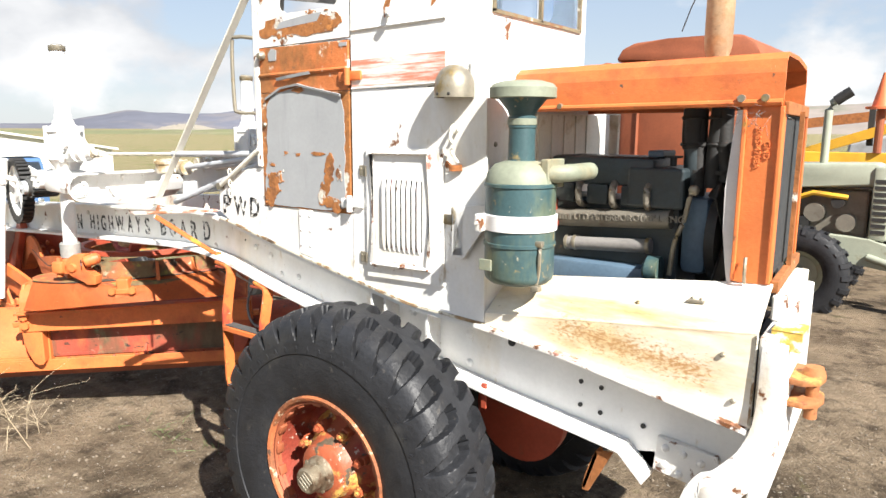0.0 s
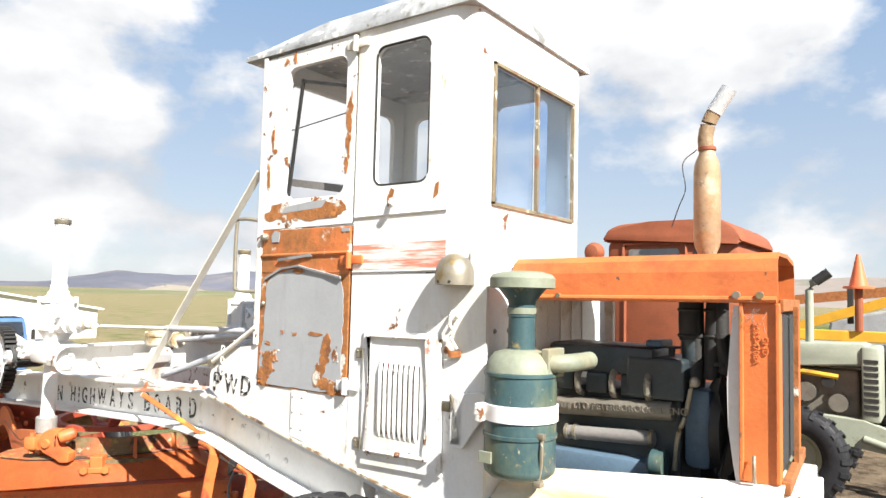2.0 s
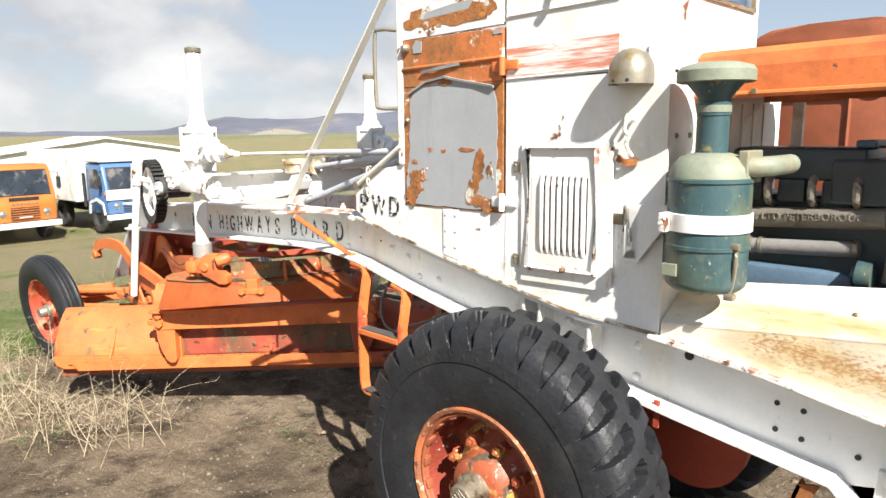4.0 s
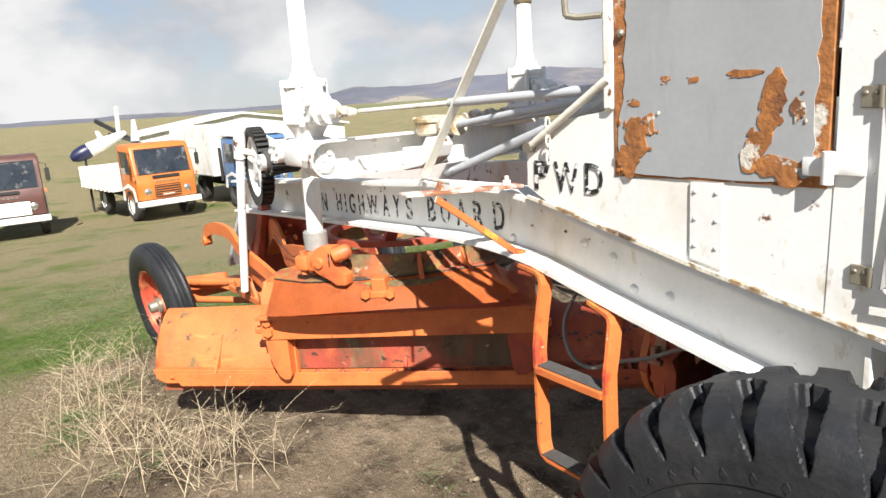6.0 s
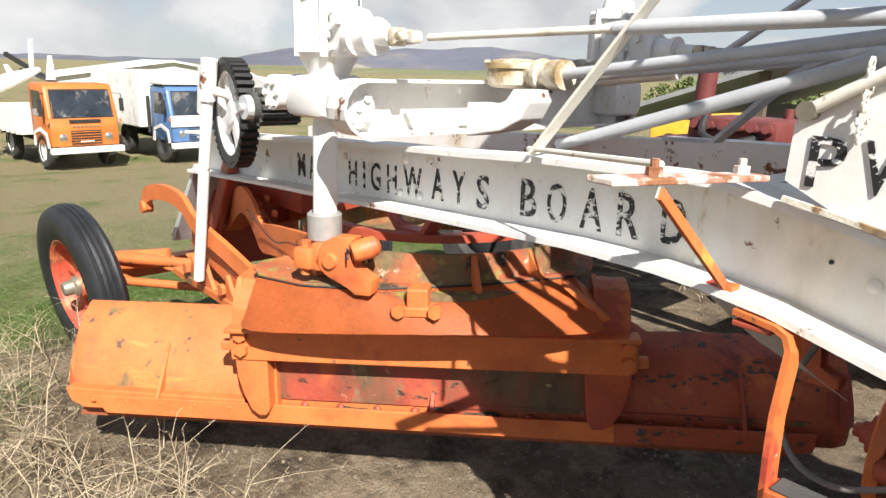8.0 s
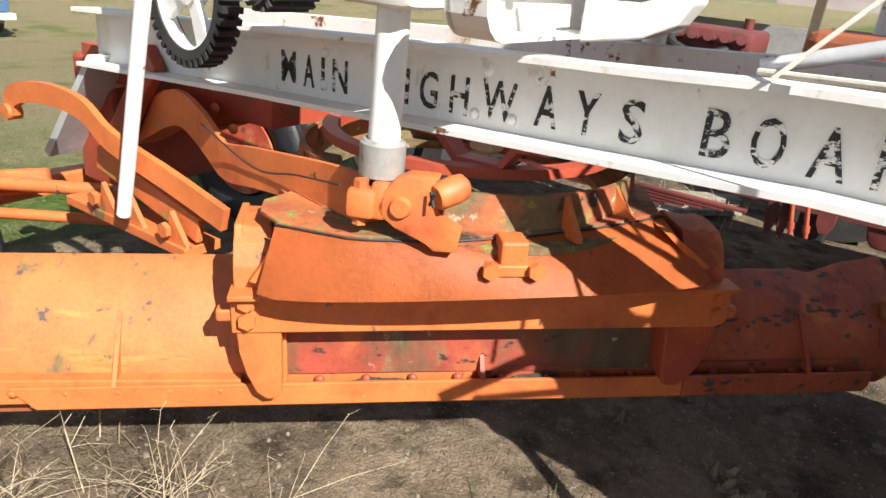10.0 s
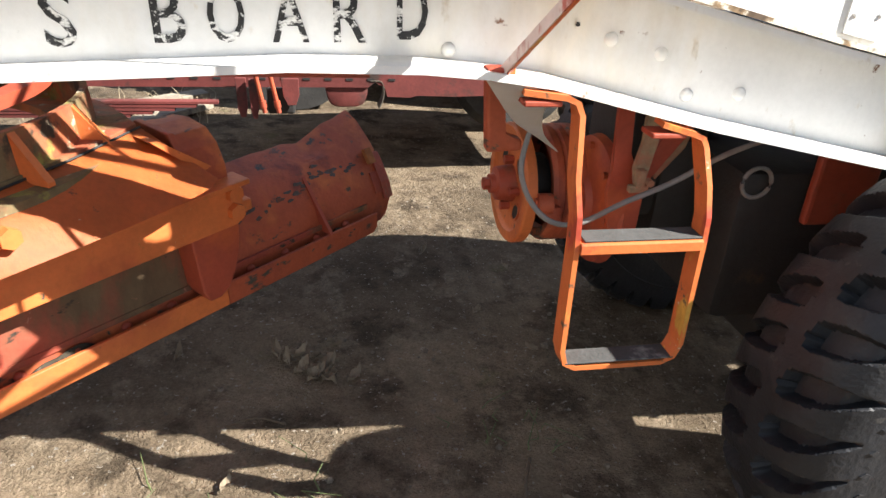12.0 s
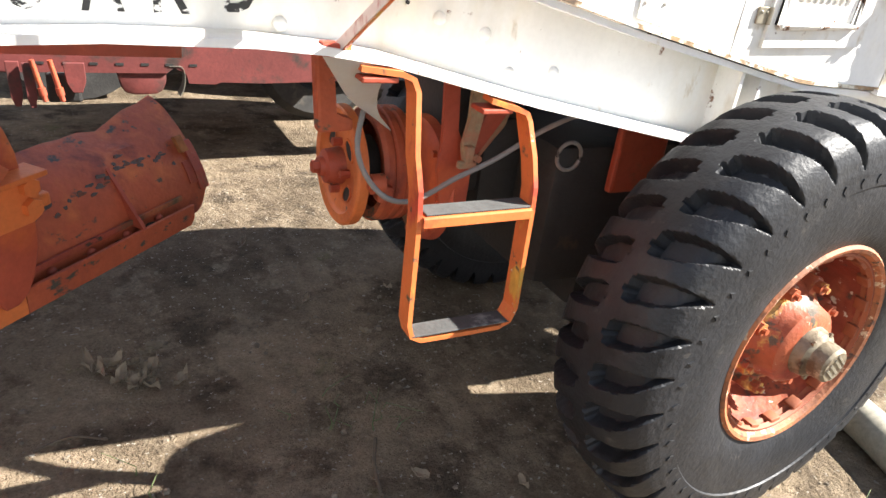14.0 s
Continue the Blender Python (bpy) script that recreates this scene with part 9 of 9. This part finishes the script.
# red stripped truck chassis close behind the blade
rt = thing("stripped_truck", "dark red stripped truck chassis with bare engine", "truck")
for y in (2.81, 3.65):
    bm = B()
    prism(bm, [(-4.8, 0.585), (-1.24, 0.60), (-1.20, 0.63), (-1.14, 0.60), (-1.125, 0.545), (-0.98, 0.54), (-0.95, 0.553), (-0.70, 0.548), (-0.4, 0.56), (0.6, 0.60), (0.6, 0.78), (-4.8, 0.77)], y - 0.035, y + 0.035)
    part("chassis_rail", bm, DARK_RED, rt, "maroon rail with punched holes")
# unseen plate added over the rails to close the sunlit gap in their shadow
bm = B()
box(bm, -1.95, 0.45, 2.80, 3.95, 0.782, 0.802)
part("bed_shade_plate", bm, DARK_RED, rt, "added plate that shades the ground under the truck")
bm = B()
for i in range(13):
    x = -2.6 + 0.125 * i
    box(bm, x - 0.02, x + 0.02, 2.7715, 2.7745, 0.640, 0.654, 0)
scatter("rail_hole", bm, DARKMETAL, rt)
for x in (-4.2, -3.0, -1.9, -0.3):
    bm = B()
    box(bm, x - 0.05, x + 0.05, 2.85, 3.61, 0.60, 0.74)
    part("cross_member", bm, DARK_RED, rt)
bm = B()
prism(bm, [(-1.50, 0.62), (-1.235, 0.62), (-1.245, 0.54), (-1.265, 0.495), (-1.30, 0.478), (-1.41, 0.474), (-1.455, 0.485), (-1.478, 0.52)], 2.79, 3.05, "y", 0.012)
part("fuel_tank", bm, DARK_RED, rt, "maroon tank hung from the rail", True)
bm = B()
sweep(bm, curve_pts([(-1.225, 2.80, 0.64), (-1.16, 2.80, 0.635), (-1.145, 2.80, 0.58), (-1.152, 2.80, 0.52), (-1.175, 2.80, 0.47)], 4), [(-.002, -.03), (.002, -.03), (.002, .08), (-.002, .08)], (0, 1, 0))
part("bent_guard", bm, ALLOY, rt, "bent bare metal guard", True)
for x, w, z0, y in ((-2.0, 0.06, 0.43, 2.73), (-1.925, 0.05, 0.43, 2.70), (-1.745, 0.10, 0.505, 2.72)):
    bm = B()
    prism(bm, [(x, 0.66), (x + w, 0.66), (x + w * 1.02, z0 + 0.06), (x + w * 0.8, z0), (x + w * 0.35, z0), (x + w * 0.1, z0 + 0.05)], y, y + 0.02, "y", 0.003)
    part("spring_shackle", bm, DARK_RED, rt)
for x in (-1.88, -1.80):
    bm = B()
    rod(bm, (x, 2.69, 0.68), (x + 0.04, 2.69, 0.47), 0.013, seg=10)
    rod(bm, (x + 0.028, 2.69, 0.54), (x + 0.034, 2.69, 0.50), 0.019, seg=10)
    part("shackle_pin", bm, RED, rt, "", True)
bm = B()
box(bm, -1.83, -1.67, 2.76, 2.95, 0.44, 0.60, 0.015)
part("bump_block", bm, DARKMETAL, rt, "black block under the rail")
bm = B()
for i in range(5):
    bar(bm, (-3.9 + 0.12 * i, 2.74, 0.52 - 0.02 * i), (-2.1 - 0.12 * i, 2.74, 0.52 - 0.02 * i), 0.06, 0.014)
part("leaf_spring", bm, DARK_RED, rt)
for x, y in ((-0.03, 3.9), (-4.5, 2.55), (-4.5, 3.9)):
    bm = B()
    lathe(bm, [(0, 0.05), (0.15, 0.06), (0.25, 0.02), (0.27, 0.10), (0.44, 0.12), (0.5, 0.07), (0.5, -0.07), (0.44, -0.12), (0, -0.1)], 30, Matrix.Translation((x, y, 0.5)) @ OUT)
    part("wheel", bm, RUBBER_DUSTY, rt, "", True)
bm = B()
box(bm, -3.15, -2.30, 2.75, 3.25, 0.84, 1.35, 0.04)
box(bm, -2.85, -2.30, 2.70, 3.2, 1.35, 1.50, 0.03)
part("engine_block", bm, DARK_RED, rt, "bare red engine", True)
for i in range(6):
    bm = B()
    rod(bm, (-2.80 + 0.09 * i, 2.72, 1.44), (-2.80 + 0.09 * i, 2.66, 1.46), 0.03, seg=10)
    part("engine_port", bm, DARK_RED, rt, "", True)
bm = B()
rod(bm, (-2.93, 2.95, 1.3), (-2.90, 2.95, 1.78), 0.065, 0.062, 18)
part("stack_pipe", bm, DARK_RED, rt, "red upright pipe", True)
bm = B()
rod(bm, (-2.42, 3.1, 1.3), (-2.42, 3.1, 1.56), 0.03, seg=12)
part("red_pipe", bm, DARK_RED, rt, "", True)
bm = B()
tube(bm, curve_pts([(-2.75, 2.7, 1.5), (-2.7, 2.6, 1.4), (-2.55, 2.62, 1.36), (-2.4, 2.7, 1.40)], 5), 0.025, 8)
part("black_hose", bm, DARKMETAL, rt, "", True)

# lean-to roof, shrubs, conifers
ls = thing("lean_to", "low open lean-to with a grey sheet roof", "shed")
bm = B()
prism(bm, [(-8.2, 0.95), (-2.6, 2.72), (-2.6, 2.80), (-8.2, 1.03)], 9.0, 14.5)
part("roof", bm, SHED_ROOF, ls, "weathered grey roof sheets")
bm = B()
for x in (-7.9, -5.4, -2.8):
    box(bm, x - 0.06, x + 0.06, 9.1, 9.22, -0.02, 0.95 + (x + 8.2) * 0.316)
scatter("post", bm, BARK, ls)
bm = B()
box(bm, -8.1, -2.7, 14.2, 14.3, -0.02, 1.2)
part("back_wall", bm, SHED_ROOF, ls)


def clump_tree(name, label, x, y, z, h, w, mt, seed, conifer=False, count=220):
    t = thing(name, label, "tree", "trees beyond the yard")
    rng = random.Random(seed)
    bm = B()
    tube(bm, [(x, y, z - 0.2), (x + 0.02 * h, y, z + h * 0.5), (x, y, z + h * 0.95)], [0.035 * h, 0.02 * h, 0.005 * h], 7)
    for i in range(5):
        a = rng.uniform(0, 6.28)
        hh = z + h * rng.uniform(0.25, 0.7)
        tube(bm, [(x, y, hh), (x + math.cos(a) * w * 0.35, y + math.sin(a) * w * 0.35, hh + 0.1 * h)], [0.012 * h, 0.004 * h], 5)
    part("trunk", bm, BARK, t)
    bm = B()
    for i in range(count):
        f = rng.random()
        if conifer:
            r = w * 0.5 * (1 - f) ** 0.8 * math.sqrt(rng.random()) * rng.uniform(0.7, 1.1)
            c = Vector((x, y, z + h * (0.08 + 0.92 * f)))
        else:
            r = w * 0.5 * math.sqrt(max(0.05, 1 - (2 * f - 0.9) ** 2)) * math.sqrt(rng.random())
            c = Vector((x, y, z + h * (0.12 + 0.88 * f)))
        a = rng.uniform(0, 6.28)
        c += Vector((math.cos(a) * r, math.sin(a) * r, rng.uniform(-.03, .03) * h))
        s = h * rng.uniform(0.03, 0.065)
        ax = Vector((rng.uniform(-1, 1), rng.uniform(-1, 1), rng.uniform(-1, 1))).normalized()
        b = ax.orthogonal().normalized() * s
        d = ax.cross(b).normalized() * s
        k = [bm.verts.new(c + p + ax * rng.uniform(-.3, .3) * s) for p in (b, d, -b, -d)]
        bm.faces.new(k)
    ob = part("crown", bm, mt, t)
    return t


rng = random.Random(21)
for i in range(13):
    clump_tree("conifer", "dark conifer in a row on the hillside", -178 + 3.0 * i + rng.uniform(-1, 1), 262 + 1.2 * i, 2.2, rng.uniform(5.5, 9), rng.uniform(3.5, 4.5), FOLIAGE, 100 + i, True, 160)
for i in range(8):
    clump_tree("shrub", "rounded olive-green shrub beyond the yard", -36 + 1.9 * i + rng.uniform(-.5, .5), 54 + rng.uniform(-2, 3), -1.6, rng.uniform(2.2, 3.4), rng.uniform(2.4, 3.4), SHRUB, 200 + i, False, 420)
for i in range(6):
    clump_tree("conifer", "dark conifer in a row on the hillside", -120 + 3.0 * i + rng.uniform(-1, 1), 300 + 1.2 * i, 3.5, rng.uniform(6, 9), rng.uniform(3.5, 4.5), FOLIAGE, 300 + i, True, 160)
# yellow van half hidden by the beam
vn = thing("yellow_van", "small pale yellow van far off behind the beam", "van")
MV = facing(-13.5, 19.0, -0.64, 30)
bm = B()
prism(bm, [(0, 0.2), (0, 0.9), (0.5, 1.0), (0.9, 1.65), (3.6, 1.7), (3.7, 0.2)], -0.8, 0.8, "y", 0.06)
part("body", bm, YELLOW, vn, "", True, MV)
bm = B()
prism(bm, [(0.56, 1.02), (0.9, 1.55), (1.6, 1.58), (1.6, 1.02)], -0.81, 0.81)
part("glass", bm, DARKGLASS, vn, "", False, MV)
bm = B()
for x in (0.6, 3.0):
    rod(bm, (x, -0.82, 0.28), (x, 0.82, 0.28), 0.3, seg=18)
part("wheel", bm, RUBBER, vn, "", True, MV)


# ---- weeds, leaves, stones, log ----
def weeds(name, label, spots, seed, mt, h0, h1, spread, stems, branchy=True, twigs=(2, 6), reach=0.07):
    rng = random.Random(seed)
    bm = B()
    for (cx, cy), n in spots:
        for _ in range(n):
            x, y = cx + rng.gauss(0, spread), cy + rng.gauss(0, spread)
            z = ground_z(x, y)
            h = rng.uniform(h0, h1)
            lean = Vector((rng.gauss(0, 0.35), rng.gauss(0, 0.35), 1)).normalized()
            p0 = Vector((x, y, z - 0.01))
            p1 = p0 + lean * h * 0.55 + Vector((rng.gauss(0, .02), rng.gauss(0, .02), 0))
            p2 = p0 + lean * h + Vector((rng.gauss(0, .06), rng.gauss(0, .06), -0.05 * h))
            tube(bm, [p0, p1, p2], [0.0030, 0.0022, 0.0009], 4)
            if branchy:
                for k in range(rng.randint(*twigs)):
                    f = rng.uniform(0.3, 0.95)
                    q = p0.lerp(p1, f / 0.55) if f < 0.55 else p1.lerp(p2, (f - 0.55) / 0.45)
                    e = q + Vector((rng.gauss(0, reach), rng.gauss(0, reach), rng.uniform(0.0, reach * 1.3)))
                    tube(bm, [q, (q + e) / 2 + Vector((0, 0, .01)), e], [0.0013, 0.001, 0.0006], 3)
                    for s in range(2):
                        g = e + Vector((rng.gauss(0, .02), rng.gauss(0, .02), rng.uniform(-.01, .03)))
                        tube(bm, [e, g], [0.0009, 0.0006], 3)
    ob = part(name, bm, mt)
    return tagged(ob, label, "weeds", kind="stuff")


weeds("dry_weeds", "tall branching pale dry weed stalks beside the blade", [((-3.35, -0.80), 8), ((-3.0, -0.60), 4), ((-3.75, -1.1), 13), ((-4.3, -1.0), 16), ((-2.82, -0.62), 11), ((-2.9, -0.72), 6), ((-3.2, -1.2), 7), ((-2.9, -0.9), 2), ((-4.8, -0.7), 10)], 31, STRAW, 0.22, 0.50, 0.15, 1, True, (5, 11), 0.095)
weeds("dry_grass", "low mat of dry straw-coloured grass", [((-3.9, -1.0), 90), ((-3.4, -1.05), 60), ((-4.6, -0.8), 110), ((-5.2, -0.4), 80), ((-3.5, -0.55), 50), ((-2.9, -0.75), 14), ((-4.2, -1.6), 80)], 33, STRAW_MAT, 0.03, 0.12, 0.30, 1, False)
weeds("green_weeds", "small green weeds in the dirt", [((-4.15, -1.15), 120), ((-4.5, -0.9), 90), ((-3.85, -1.25), 80), ((-3.25, -1.0), 26), ((-2.05, 0.15), 14), ((-0.95, 0.45), 12), ((0.62, -0.55), 8), ((-1.62, 0.2), 8)], 35, WEED, 0.03, 0.09, 0.09, 1, False)
weeds("grass_tufts", "short mown green grass around the front wheel", [((-5.6 - 0.5 * i, -0.9 + 0.55 * j), 60) for i in range(9) for j in range(6)], 37, WEED, 0.03, 0.07, 0.25, 1, False)
weeds("tall_stalk", "single tall seeded stalk by the front wheel", [((-4.45, -0.62), 2)], 39, BARK, 0.75, 0.95, 0.02, 1, True)
weeds("grass_by_planks", "dry grass round the old planks", [((-2.75, 4.35), 60), ((-3.05, 4.0), 50)], 41, STRAW, 0.08, 0.20, 0.22, 1, False)


def plank(x0, y0, x1, y1, wide, z, label):
    bm = B()
    bar(bm, (x0, y0, z), (x1, y1, z + 0.02), wide, 0.05, (0, 0, 1), 0.006)
    return tagged(part("timber_plank", bm, OLD_WOOD), label, "plank", "old planks")


plank(-3.35, 4.15, -2.45, 4.72, 0.16, 0.035, "weathered grey timber plank lying on the ground")
plank(-3.05, 3.72, -2.40, 4.40, 0.15, 0.035, "weathered grey plank with dry grass over it")


def curled_leaf(x, y, size, seed):
    rng = random.Random(seed)
    bm = B()
    z = ground_z(x, y) + rng.uniform(0.004, 0.014)
    a = rng.uniform(0, 6.28)
    lift, twist = rng.uniform(-0.1, 0.9), rng.uniform(-0.5, 0.5)
    rows = []
    for i in range(6):
        f = i / 5
        w = size * 0.24 * rng.uniform(0.7, 1.3) * math.sin(math.pi * (0.08 + 0.84 * f))
        row = []
        for s in (-1, -0.4, 0.4, 1):
            px, py = (f - 0.5) * size, s * w
            row.append(bm.verts.new((x + px * math.cos(a) - py * math.sin(a), y + px * math.sin(a) + py * math.cos(a), z + abs(s) ** 2 * size * 0.45 * rng.uniform(0.2, 1.0) + size * lift * max(0.0, f - 0.5) + s * twist * size * (f - 0.5) + 0.06 * size * math.sin(f * 7))))
        rows.append(row)
    for p, q in zip(rows, rows[1:]):
        for j in range(3):
            bm.faces.new((p[j], q[j], q[j + 1], p[j + 1]))
    ob = part("dry_leaf", bm, LEAF_DRY, None, "", False)
    return tagged(ob, "curled brown dry leaf lying on the dirt", "leaf", "dry leaves")


rng = random.Random(51)
for i in range(20):
    curled_leaf(-1.60 + rng.gauss(0, 0.06), 0.87 + rng.gauss(0, 0.05), rng.uniform(0.04, 0.085), 60 + i)
for i in range(16):
    curled_leaf(rng.uniform(-2.4, 0.2), rng.uniform(-0.1, 2.2), rng.uniform(0.025, 0.06), 90 + i)
for x, y, s in ((-1.87, 0.28, 0.06), (-0.85, 0.08, 0.06), (-0.55, -0.05, 0.05)):
    curled_leaf(x, y, s, int(900 + x * 10))


def stones():
    rng = random.Random(71)
    bm = B()
    for i in range(3200):
        x, y = rng.uniform(-4.2, 2.5), rng.uniform(-1.2, 3.0)
        s = abs(rng.gauss(0, 0.0055)) + 0.002
        z = ground_z(x, y)
        k = [Vector((rng.uniform(.7, 1.2) * math.cos(a), rng.uniform(.7, 1.2) * math.sin(a), 0)) * s for a in (0.2, 1.4, 2.7, 3.9, 5.2)]
        base = [bm.verts.new(Vector((x, y, z - 0.003)) + v) for v in k]
        top = [bm.verts.new(Vector((x, y, z + s * rng.uniform(.5, .8))) + v * 0.6) for v in k]
        for j in range(5):
            bm.faces.new((base[j], base[(j + 1) % 5], top[(j + 1) % 5], top[j]))
        bm.faces.new(top)
    ob = part("small_stones", bm, mat("pebble", (0.20, 0.16, 0.115), 0.9, var=0.4, scale=30, bump=0.1))
    return tagged(ob, "scattered small stones and clods on the dirt", "stones", kind="stuff")


stones()


def build_log():
    bm = B()
    pts = curve_pts([(0.84, -0.20, 0.065), (0.80, -0.35, 0.065), (0.66, -0.75, 0.06), (0.42, -1.4, 0.062)], 5)
    tube(bm, pts, 0.075, 18)
    ob = part("wooden_log", bm, LOG, None, "", True)
    return tagged(ob, "weathered grey log lying on the dirt behind the wheel", "log")


build_log()


def twig(pts, r=0.006):
    bm = B()
    tube(bm, curve_pts(pts, 4), r, 6)
    ob = part("twig", bm, BARK, None, "", True)
    return tagged(ob, "dark dead twig lying on the dirt", "twig", "twigs")


twig([(-0.92, 0.28, 0.015), (-0.97, 0.16, 0.02), (-0.99, 0.05, 0.014)])
twig([(-1.9, 0.55, 0.012), (-1.8, 0.58, 0.016), (-1.7, 0.54, 0.012)], 0.004)
